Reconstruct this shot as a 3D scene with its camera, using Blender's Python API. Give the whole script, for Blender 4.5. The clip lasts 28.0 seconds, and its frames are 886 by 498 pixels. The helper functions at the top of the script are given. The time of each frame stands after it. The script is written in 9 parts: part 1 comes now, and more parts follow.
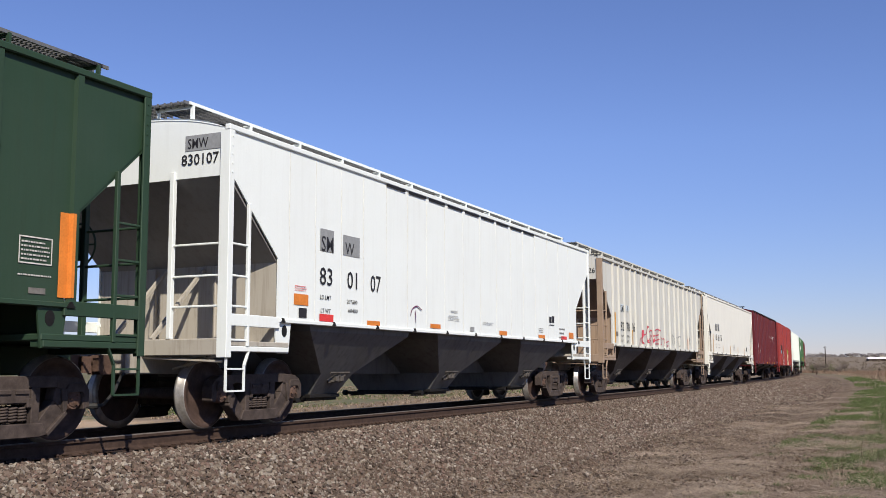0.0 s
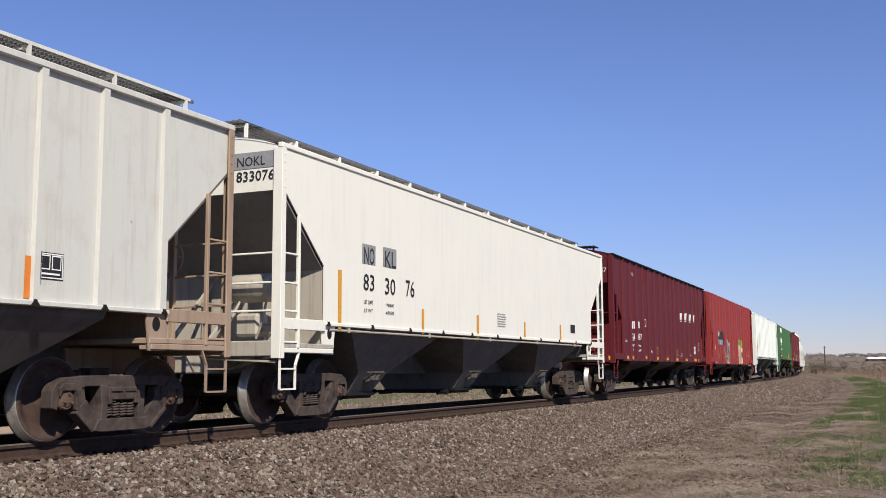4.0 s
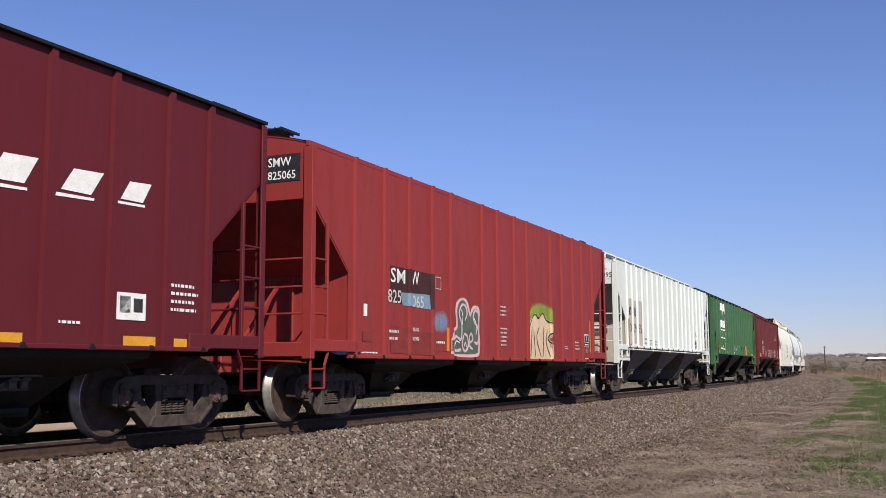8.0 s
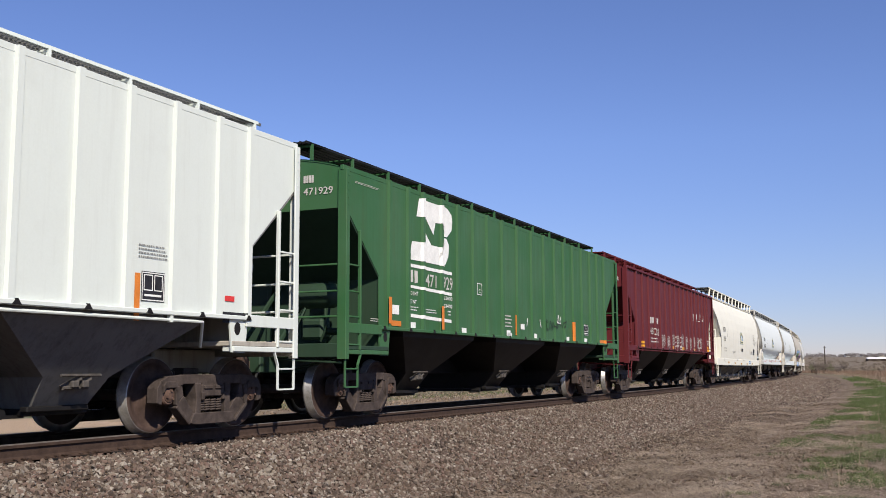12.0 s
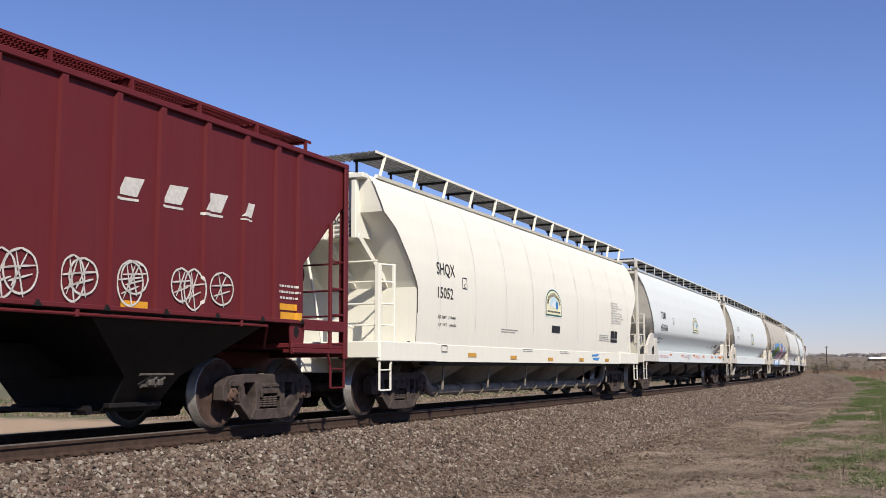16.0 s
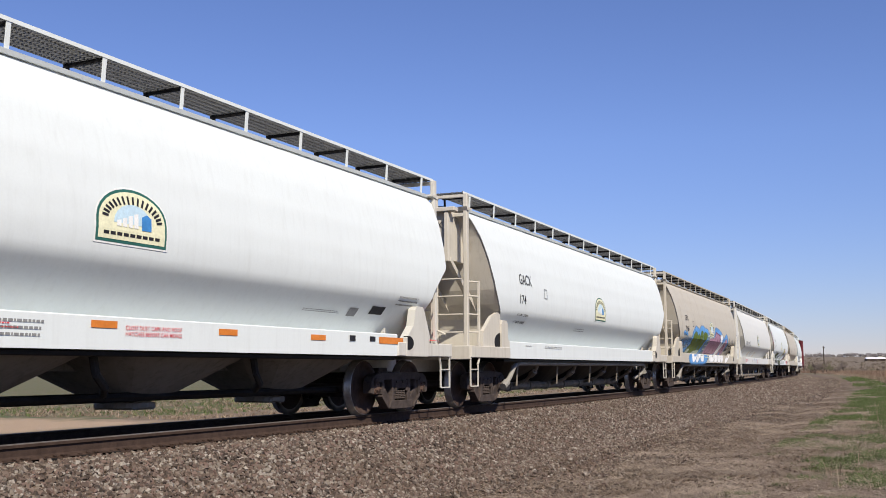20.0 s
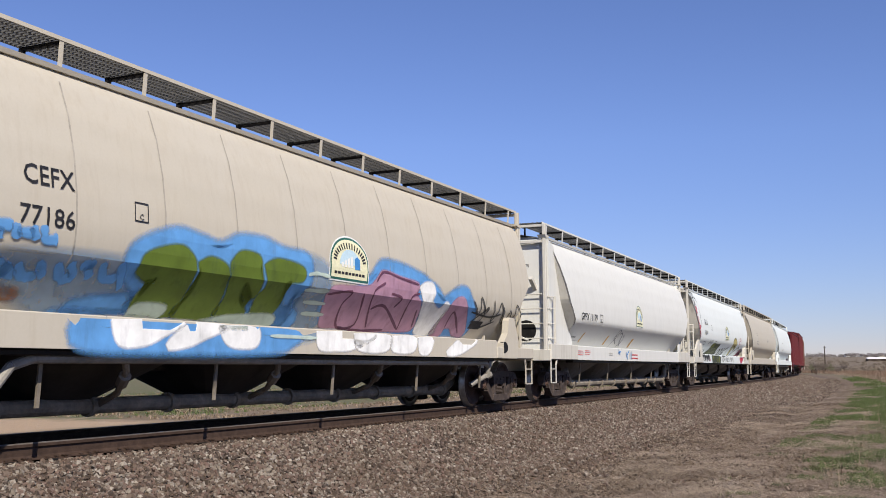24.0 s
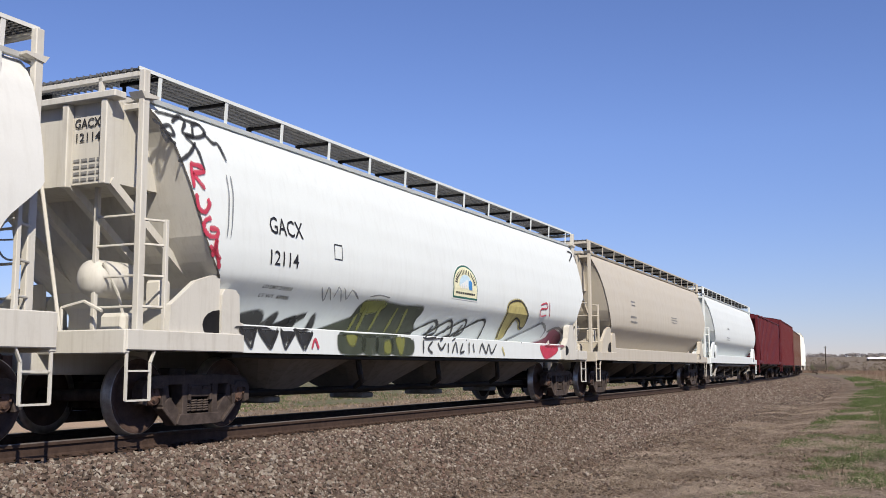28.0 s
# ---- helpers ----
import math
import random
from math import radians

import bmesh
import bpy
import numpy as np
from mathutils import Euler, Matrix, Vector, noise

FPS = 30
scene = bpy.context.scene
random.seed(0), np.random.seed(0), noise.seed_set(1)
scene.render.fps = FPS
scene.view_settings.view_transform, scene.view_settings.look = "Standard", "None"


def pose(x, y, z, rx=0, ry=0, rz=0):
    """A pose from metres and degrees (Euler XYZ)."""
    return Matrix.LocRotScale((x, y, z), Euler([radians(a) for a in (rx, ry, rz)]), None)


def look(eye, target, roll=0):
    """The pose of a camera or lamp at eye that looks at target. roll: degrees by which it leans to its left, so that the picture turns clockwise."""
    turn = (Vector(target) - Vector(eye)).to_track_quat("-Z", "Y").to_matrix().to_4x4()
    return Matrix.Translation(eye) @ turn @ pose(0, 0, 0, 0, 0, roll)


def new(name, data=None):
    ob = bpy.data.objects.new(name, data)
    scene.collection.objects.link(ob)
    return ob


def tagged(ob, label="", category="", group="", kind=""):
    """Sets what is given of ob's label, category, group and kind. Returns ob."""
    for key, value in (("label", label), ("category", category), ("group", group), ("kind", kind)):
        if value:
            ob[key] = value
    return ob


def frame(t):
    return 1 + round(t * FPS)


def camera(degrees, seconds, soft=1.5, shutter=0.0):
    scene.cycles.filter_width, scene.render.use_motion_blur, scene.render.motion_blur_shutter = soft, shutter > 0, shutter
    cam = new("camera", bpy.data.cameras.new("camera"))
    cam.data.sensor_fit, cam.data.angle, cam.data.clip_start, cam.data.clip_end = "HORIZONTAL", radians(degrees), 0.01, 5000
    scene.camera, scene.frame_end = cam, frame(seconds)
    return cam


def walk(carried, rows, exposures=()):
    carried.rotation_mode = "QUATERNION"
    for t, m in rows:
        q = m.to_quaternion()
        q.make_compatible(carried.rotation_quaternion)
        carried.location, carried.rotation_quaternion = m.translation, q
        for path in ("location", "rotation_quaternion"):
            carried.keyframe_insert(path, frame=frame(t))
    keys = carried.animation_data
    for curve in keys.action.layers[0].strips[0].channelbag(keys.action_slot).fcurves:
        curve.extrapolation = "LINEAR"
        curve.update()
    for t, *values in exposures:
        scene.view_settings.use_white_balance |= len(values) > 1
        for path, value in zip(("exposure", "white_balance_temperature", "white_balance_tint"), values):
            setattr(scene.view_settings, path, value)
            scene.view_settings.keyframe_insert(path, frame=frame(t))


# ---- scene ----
# ---- camera ----
TRUE = 1.04                     # metres per plan unit, from wheels and car heights
EYE_Z = 0.792
cam = camera(47.406, 28.0, soft=0.9)
SHAKE = ((0, .03), (.5, .01), (1, 0), (2, 0), (2.5, -.05), (3.5, -.05), (4, 0), (4.5, 0), (6.5, .04), (7, .03), (7.5, 0), (8, 0),
         (8.5, -.04), (9, -.06), (11.5, -.06), (12, 0), (12.5, .04), (13.5, .04), (15.5, .09), (16, .09), (16.5, .06), (17, .02),
         (17.5, 0), (18, -.05), (18.5, -.05), (19, 0), (19.5, -.03), (20, -.05), (21.5, -.05), (23.5, 0), (25, 0), (25.5, -.05),
         (26, -.05), (26.5, 0), (27.5, 0), (28, .04))
walk(cam, [(t, pose(0, 0, EYE_Z, 96.788, 0, yaw) @ pose(0, 0, 0, 0, 0, -0.229)) for t, yaw in SHAKE],
     exposures=[(0, 0.32), (28, 0.32)])

# ---- daylight ----
SUN_EL = radians(40)
SUN_TO = Vector((0.37, -0.927, 0)).normalized() * math.cos(SUN_EL) + Vector((0, 0, math.sin(SUN_EL)))
world = bpy.data.worlds.new("sky")
scene.world = world
world.use_nodes = True
wn = world.node_tree
sky = wn.nodes.new("ShaderNodeTexSky")
sky.sky_type, sky.sun_disc = "NISHITA", False
sky.sun_elevation = SUN_EL
sky.sun_rotation = math.atan2(SUN_TO.x, SUN_TO.y)
sky.air_density, sky.dust_density, sky.ozone_density = 1.0, 0.0, 4.0
wn.nodes["Background"].inputs["Strength"].default_value = 0.080
tint = wn.nodes.new("ShaderNodeMix")          # clear spring air: bluer than the model's
tint.data_type, tint.blend_type = "RGBA", "MULTIPLY"
tint.inputs[0].default_value = 1.0
tint.inputs[7].default_value = (0.975, 0.95, 1.265, 1)
wn.links.new(sky.outputs[0], tint.inputs[6])
coord = wn.nodes.new("ShaderNodeTexCoord")     # dry air: the horizon stays blue instead of whitening
split = wn.nodes.new("ShaderNodeSeparateXYZ")
clear = wn.nodes.new("ShaderNodeValToRGB")
clear.color_ramp.elements[0].position, clear.color_ramp.elements[1].position = 0.0, 0.22
clear.color_ramp.elements[0].color, clear.color_ramp.elements[1].color = (0.74, 0.735, 0.755, 1), (1, 1, 1, 1)
dry = wn.nodes.new("ShaderNodeMix")
dry.data_type, dry.blend_type = "RGBA", "MULTIPLY"
dry.inputs[0].default_value = 1.0
wn.links.new(coord.outputs["Generated"], split.inputs[0])
wn.links.new(split.outputs[2], clear.inputs[0])
wn.links.new(tint.outputs[2], dry.inputs[6])
wn.links.new(clear.outputs[0], dry.inputs[7])
wn.links.new(dry.outputs[2], wn.nodes["Background"].inputs["Color"])
sun_data = bpy.data.lights.new("sun", "SUN")
sun_data.energy, sun_data.angle, sun_data.color = 5.0, radians(0.53), (1.0, 0.918, 0.785)
sun = new("sun", sun_data)
sun.matrix_world = look(SUN_TO * 50, (0, 0, 0))

# ---- the curved track: plan of its centre line ----
PSI0, CURVE = 0.44179, -0.0007002
X0, Y0 = -4.898, 12.48
SPEED = 8.3216


def heading(s):
    return PSI0 + CURVE * s


def track(s, off=0.0, z=0.0):
    """The point s metres along the line, off metres to its right."""
    p = heading(s)
    x = X0 + (math.cos(PSI0) - math.cos(p)) / CURVE
    y = Y0 + (math.sin(p) - math.sin(PSI0)) / CURVE
    return Vector((x + off * math.cos(p), y - off * math.sin(p), z))


def track_pose(s, off=0.0, z=0.0):
    p = track(s, off, z)
    return pose(p.x, p.y, p.z, 0, 0, 90 - math.degrees(heading(s)))


def track_arrays(s, off):
    p = PSI0 + CURVE * s
    x = X0 + (math.cos(PSI0) - np.cos(p)) / CURVE + off * np.cos(p)
    y = Y0 + (np.sin(p) - math.sin(PSI0)) / CURVE - off * np.sin(p)
    return x, y


# ---- materials ----
def nodes_of(name):
    m = bpy.data.materials.new(name)
    m.use_nodes = True
    return m, m.node_tree.nodes, m.node_tree.links, m.node_tree.nodes["Principled BSDF"]


def noise_node(n, l, vec, scale, detail=4.0, rough=0.6):
    k = n.new("ShaderNodeTexNoise")
    k.inputs["Scale"].default_value, k.inputs["Detail"].default_value, k.inputs["Roughness"].default_value = scale, detail, rough
    l.new(vec, k.inputs["Vector"])
    return k.outputs["Fac"]


def ramp(n, l, fac, a, b, ca=(0, 0, 0, 1), cb=(1, 1, 1, 1)):
    r = n.new("ShaderNodeValToRGB")
    r.color_ramp.elements[0].position, r.color_ramp.elements[1].position = a, b
    r.color_ramp.elements[0].color, r.color_ramp.elements[1].color = ca, cb
    l.new(fac, r.inputs["Fac"])
    return r.outputs["Color"]


def mix(n, l, fac, a, b, how="MIX"):
    k = n.new("ShaderNodeMix")
    k.data_type, k.blend_type = "RGBA", how
    for sock, v in ((k.inputs[0], fac), (k.inputs[6], a), (k.inputs[7], b)):
        if isinstance(v, (int, float)):
            sock.default_value = v
        elif isinstance(v, tuple):
            sock.default_value = (*v[:3], 1)
        else:
            l.new(v, sock)
    return k.outputs[2]


def times(n, l, a, b):
    k = n.new("ShaderNodeMath")
    k.operation = "MULTIPLY"
    for sock, v in ((k.inputs[0], a), (k.inputs[1], b)):
        if isinstance(v, (int, float)):
            sock.default_value = v
        else:
            l.new(v, sock)
    return k.outputs[0]


def stretched(n, l, scale):
    tc = n.new("ShaderNodeTexCoord")
    mp = n.new("ShaderNodeMapping")
    mp.inputs["Scale"].default_value = scale
    l.new(tc.outputs["Object"], mp.inputs["Vector"])
    return mp.outputs[0]


def bump(n, l, bsdf, height, strength, dist=0.01):
    b = n.new("ShaderNodeBump")
    b.inputs["Strength"].default_value, b.inputs["Distance"].default_value = strength, dist
    l.new(height, b.inputs["Height"])
    l.new(b.outputs[0], bsdf.inputs["Normal"])


def paint(name, col, dirt=0.3, dirt_col=(0.16, 0.13, 0.10), rust=0.1, rough=0.55, streak=1.0, fade=0.12):
    """Weathered enamel on steel: fading, grime, downward streaks, rust specks, slight waviness."""
    m, n, l, b = nodes_of(name)
    v = stretched(n, l, (1, 1, 1))
    vs = stretched(n, l, (9 * streak, 9 * streak, 0.55))
    big = noise_node(n, l, v, 0.7, 3)
    fine = noise_node(n, l, v, 34, 4)
    runs = noise_node(n, l, vs, 1.0, 4, 0.7)
    c = mix(n, l, ramp(n, l, big, 0.32, 0.72), col, tuple(min(1, x * (1 - fade) + 0.5 * fade) for x in col))
    c = mix(n, l, times(n, l, ramp(n, l, runs, 0.50, 0.80), dirt), c, dirt_col)
    c = mix(n, l, times(n, l, ramp(n, l, noise_node(n, l, v, 1.9, 6, 0.7), 0.52, 0.78), dirt * 0.6), c, dirt_col)
    c = mix(n, l, times(n, l, ramp(n, l, fine, 0.35, 0.75), 0.25), c, tuple(x * .86 for x in col))
    spots = ramp(n, l, noise_node(n, l, stretched(n, l, (4, 4, 1.6)), 1.3, 8, 0.75), 0.66, 0.72)
    c = mix(n, l, times(n, l, spots, rust), c, (0.17, 0.065, 0.028))
    l.new(c, b.inputs["Base Color"])
    b.inputs["Specular IOR Level"].default_value = .3
    l.new(ramp(n, l, runs, 0.2, 0.8, (rough - .08,) * 3 + (1,), (rough + .15,) * 3 + (1,)), b.inputs["Roughness"])
    bump(n, l, b, mix(n, l, 0.25, noise_node(n, l, v, 2.2, 2), fine), 0.25, 0.012)
    return m


def grimy(name, col, spread=0.5, rough=0.8, metal=0.0, scale=6.0, bumpy=0.4):
    """Dirty iron, rust, wood and such: two-scale mottling."""
    m, n, l, b = nodes_of(name)
    v = stretched(n, l, (1, 1, 1))
    lo, hi = tuple(x * (1 - spread) for x in col), tuple(min(1, x * (1 + spread)) for x in col)
    c = mix(n, l, ramp(n, l, noise_node(n, l, v, scale, 6, 0.65), 0.3, 0.72), lo, hi)
    c = mix(n, l, times(n, l, ramp(n, l, noise_node(n, l, v, scale * 7, 3), 0.4, 0.7), 0.4), c, tuple(x * 0.6 for x in col))
    l.new(c, b.inputs["Base Color"])
    b.inputs["Roughness"].default_value, b.inputs["Metallic"].default_value = rough, metal
    b.inputs["Specular IOR Level"].default_value = .15
    bump(n, l, b, noise_node(n, l, v, scale * 5, 4), bumpy, 0.008)
    return m


def sprayed(name, col, dense=.95):
    """Spray paint that thins out to a mist at its edges and is worn in specks."""
    m, n, l, b = nodes_of(name)
    v = stretched(n, l, (1, 1, 1))
    c = mix(n, l, ramp(n, l, noise_node(n, l, v, 3, 5), .3, .7), tuple(x * .8 for x in col), tuple(min(1, x * 1.15) for x in col))
    l.new(c, b.inputs["Base Color"])
    b.inputs["Roughness"].default_value, b.inputs["Specular IOR Level"].default_value = .6, .2
    at = n.new("ShaderNodeAttribute")
    at.attribute_name = "cover"
    k = n.new("ShaderNodeMath")
    k.operation = "MULTIPLY_ADD"                      # grain breaks up the thin part
    l.new(noise_node(n, l, v, 40, 3), k.inputs[0])
    k.inputs[1].default_value = .35
    l.new(at.outputs["Fac"], k.inputs[2])
    cover = times(n, l, ramp(n, l, k.outputs[0], .17, .85), times(n, l, ramp(n, l, noise_node(n, l, stretched(n, l, (1, 1, .25)), 5, 5), .25, .45, (.72,) * 3 + (1,)), dense))
    clear, blend = n.new("ShaderNodeBsdfTransparent"), n.new("ShaderNodeMixShader")
    l.new(cover, blend.inputs[0])
    l.new(clear.outputs[0], blend.inputs[1])
    l.new(b.outputs[0], blend.inputs[2])
    l.new(blend.outputs[0], n["Material Output"].inputs["Surface"])
    return m


M = {
    "mist_blue": sprayed("blue_spray", (.11, .30, .62)),
    "mist_pale_blue": sprayed("thin_blue_spray_mist", (.20, .34, .52), .5),
    "mist_green": sprayed("moss_green_spray", (.115, .17, .025)),
    "mist_mint": sprayed("pale_mint_spray", (.52, .62, .55), .8),
    "mist_white": sprayed("white_spray", (.80, .80, .80)),
    "mist_mauve": sprayed("mauve_spray", (.42, .24, .33)),
    "mist_plum": sprayed("plum_spray", (.13, .05, .09)),
    "mist_ink": sprayed("black_spray", (.03, .03, .032), .9),
    "mist_grey": sprayed("grey_spray", (.18, .19, .20), .8),
    "mist_moss": sprayed("dark_moss_spray", (.055, .065, .045), .93),
    "mist_olive": sprayed("olive_spray", (.22, .23, .07), .75),
    "mist_red": sprayed("red_spray", (.45, .045, .08)),
    "mist_rose": sprayed("dull_rose_spray", (.30, .10, .14), .8),
    "mist_yellow": sprayed("ochre_yellow_spray", (.46, .40, .16), .9),
    "mist_rust": sprayed("rust_stain", (.40, .17, .06), .7),
    "truck": grimy("truck_iron", (0.062, 0.048, 0.043), 0.5, 0.75),
    "wheel": grimy("wheel_rust", (0.070, 0.046, 0.038), 0.4, 0.7),
    "tread": grimy("wheel_tread_steel", (0.35, 0.33, 0.31), 0.3, 0.38, 0.6, 12, 0.1),
    "rail": grimy("rail_side_rust", (0.056, 0.036, 0.028), 0.35, 0.8, 0, 9),
    "railtop": grimy("rail_head_steel", (0.11, 0.095, 0.087), 0.3, 0.6, 0.0, 14, 0.1),
    "tie": grimy("tie_wood", (0.05, 0.035, 0.027), 0.5, 0.9, 0, 5),
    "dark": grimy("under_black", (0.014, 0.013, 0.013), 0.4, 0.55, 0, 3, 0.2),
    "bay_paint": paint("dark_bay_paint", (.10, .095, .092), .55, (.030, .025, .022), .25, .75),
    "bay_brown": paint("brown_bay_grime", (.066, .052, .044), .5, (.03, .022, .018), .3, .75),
    "bay_cream": paint("grimy_cream_bay", (.33, .30, .25), .6, (.12, .10, .08), .3, .7),
    "bay_mid": paint("grimy_grey_bay", (.17, .16, .145), .6, (.06, .05, .042), .3, .7),
    "linkage": grimy("gate_linkage_iron", (.085, .075, .068), .4, .7, 0, 9, .2),
    "edge_dark": grimy("dark_edge", (.09, .08, .07), .3, .7, 0, 5, .1),
    "upper_pipe": grimy("grey_pipe_paint", (.25, .235, .21), .3, .55, 0, 4, .2),
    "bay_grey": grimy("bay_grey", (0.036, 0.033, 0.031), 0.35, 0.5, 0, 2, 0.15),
    "grate": grimy("galvanised_grating", (0.19, 0.19, 0.19), 0.25, 0.5, 0.5, 20, 0.1),
    "pipe": grimy("pipe_paint", (0.22, 0.19, 0.155), 0.4, 0.65, 0, 4, 0.2),
    "coupler": grimy("coupler_iron", (0.10, 0.062, 0.048), 0.5, 0.8),
    "hose": grimy("brake_hose", (0.03, 0.03, 0.03), 0.3, 0.7),
    "ink": grimy("black_lettering", (0.025, 0.025, 0.03), 0.4, 0.6, 0, 9, 0.05),
    "white": grimy("white_lettering", (0.74, 0.74, 0.72), 0.12, 0.6, 0, 9, 0.05),
    "panel": grimy("grey_patch", (0.25, 0.26, 0.27), 0.15, 0.6, 0, 3, 0.05),
    "orange": grimy("orange_reflector", (0.60, 0.19, 0.035), 0.12, 0.45, 0, 6, 0.05),
    "yellow": grimy("yellow_reflector", (0.60, 0.29, 0.03), 0.12, 0.45, 0, 6, 0.05),
    "faded": grimy("faded_white_lettering", (.52, .50, .47), .2, .65, 0, 14, .05),
    "faded_ink": grimy("faded_black_lettering", (.22, .22, .22), .3, .65, 0, 14, .05),
    "grate_plate": grimy("steel_card_holder", (.16, .15, .14), .3, .6, 0, 9, .1),
    "pale_blue": grimy("pale_blue_patch", (.52, .58, .62), .08, .6, 0, 4, .05),
    "warm_patch": grimy("warm_grey_patch", (.42, .38, .34), .1, .6, 0, 4, .05),
    "steel_patch": grimy("steel_blue_patch", (.17, .25, .33), .2, .6, 0, 4, .05),
    "mist_lime": sprayed("lime_spray", (.22, .27, .04)),
    "dark_patch": grimy("dark_brown_patch", (.05, .022, .022), .3, .6, 0, 4, .05),
    "dark_red_patch": grimy("dark_red_patch", (.20, .035, .03), .25, .6, 0, 4, .05),
    "ochre": grimy("ochre_reflector", (.52, .28, .05), .15, .5, 0, 6, .05),
    "spray_red": grimy("red_spray_paint", (.58, .06, .07), .2, .6, 0, 6, .05),
    "spray_grey": grimy("grey_spray_paint", (.20, .21, .22), .3, .6, 0, 6, .05),
    "spray_blue": grimy("blue_spray_paint", (.06, .24, .55), .25, .6, 0, 4, .05),
    "tag_moss": grimy("moss_grey_spray_paint", (.085, .115, .09), .3, .6, 0, 4, .05),
    "tag_rose": grimy("rose_spray_paint", (.56, .40, .42), .15, .6, 0, 4, .05),
    "plum": grimy("plum_spray_line", (.15, .05, .10), .3, .6, 0, 4, .05),
    "tag_white": grimy("white_spray_paint", (.74, .74, .72), .1, .6, 0, 4, .05),
    "tag_tan": grimy("tan_spray_paint", (.60, .44, .30), .15, .6, 0, 4, .05),
    "emblem_cream": grimy("emblem_cream", (.74, .72, .50), .08, .5, 0, 4, .05),
    "emblem_green": grimy("emblem_green", (.03, .12, .10), .2, .5, 0, 4, .05),
    "emblem_sky": grimy("emblem_sky", (.50, .66, .76), .1, .5, 0, 4, .05),
    # slope sheets of pale cars: the overhang's shade is put into grey and brown
    "slope_shaded_grey": paint("slope_sheet_shaded_grey", (.17, .165, .165), .35, (.10, .08, .07), .2),
    "slope_shaded_brown": paint("slope_sheet_shaded_brown", (.14, .10, .08), .35, (.06, .04, .03), .3),
    "seam": grimy("seam_grime", (.36, .33, .29), .2, .7, 0, 3, .05),
    "seam_pale": grimy("seam_pale", (.60, .595, .56), .15, .7, 0, 3, .05),
    "redtag": grimy("red_tag", (0.62, 0.05, 0.05), 0.15, 0.5, 0, 6, 0.05),
}

# ---- mesh helpers ----


def mesh_of(bm, name, mat, smooth=False):
    me = bpy.data.meshes.new(name)
    bmesh.ops.recalc_face_normals(bm, faces=bm.faces)
    if smooth:
        for f in bm.faces:
            f.smooth = True
    bm.to_mesh(me)
    bm.free()
    for k in (mat if isinstance(mat, (list, tuple)) else [mat]):
        me.materials.append(k)
    return me


def part(name, bm, mat, parent, label="", m=None, smooth=False):
    """One mesh object under a thing or part; bm may also be a mesh that is shared."""
    me = bm if isinstance(bm, bpy.types.Mesh) else mesh_of(bm, name, mat, smooth)
    ob = new(name, me)
    ob.parent = parent
    if m is not None:
        ob.matrix_basis = m
    if label:
        ob["label"] = label
    return ob


def box(bm, x0, x1, y0, y1, z0, z1, bev=0.0):
    vs = bmesh.ops.create_cube(bm, size=1, matrix=Matrix.Translation(((x0 + x1) / 2, (y0 + y1) / 2, (z0 + z1) / 2))
                               @ Matrix.Diagonal((abs(x1 - x0), abs(y1 - y0), abs(z1 - z0), 1)))["verts"]
    if bev:
        es = list({e for v in vs for e in v.link_edges})
        bmesh.ops.bevel(bm, geom=es, offset=bev, segments=1, affect="EDGES")
    return bm


def rod(bm, a, b, r, n=8, r2=None):
    a, b = Vector(a), Vector(b)
    d = b - a
    bmesh.ops.create_cone(bm, cap_ends=True, segments=n, radius1=r, radius2=r if r2 is None else r2, depth=d.length,
                          matrix=Matrix.Translation((a + b) / 2) @ d.to_track_quat("Z", "Y").to_matrix().to_4x4())
    return bm


def pipe(bm, pts, r, n=8):
    for a, b in zip(pts[:-1], pts[1:]):
        rod(bm, a, b, r, n)
    for p in pts[1:-1]:
        bmesh.ops.create_icosphere(bm, subdivisions=1, radius=r * 1.02, matrix=Matrix.Translation(p))
    return bm


def slab(bm, outline, y0, y1):
    """A plate: an outline of (x, z) points, thick from y0 to y1."""
    a = [bm.verts.new((x, y0, z)) for x, z in outline]
    b = [bm.verts.new((x, y1, z)) for x, z in outline]
    bm.faces.new(a)
    bm.faces.new(b[::-1])
    for i in range(len(a)):
        j = (i + 1) % len(a)
        bm.faces.new((a[i], b[i], b[j], a[j]))
    return bm


def beam(bm, outline, x0, x1):
    """A bar along x: an outline of (y, z) points from x0 to x1."""
    a = [bm.verts.new((x0, y, z)) for y, z in outline]
    b = [bm.verts.new((x1, y, z)) for y, z in outline]
    bm.faces.new(a)
    bm.faces.new(b[::-1])
    for i in range(len(a)):
        j = (i + 1) % len(a)
        bm.faces.new((a[i], b[i], b[j], a[j]))
    return bm


def bar(bm, a, b, w, d):
    """A rectangular bar from a to b, w across and d deep."""
    a, b = Vector(a), Vector(b)
    v = b - a
    q = v.to_track_quat("Z", "Y").to_matrix().to_4x4()
    bmesh.ops.create_cube(bm, size=1, matrix=Matrix.Translation((a + b) / 2) @ q @ Matrix.Diagonal((w, d, v.length, 1)))
    return bm


def quads(bm, rings, close=False):
    """Skin over rings of points."""
    vs = [[bm.verts.new(p) for p in r] for r in rings]
    for a, b in zip(vs[:-1], vs[1:]):
        n = len(a)
        for i in range(n if close else n - 1):
            j = (i + 1) % n
            bm.faces.new((a[i], a[j], b[j], b[i]))
    return vs


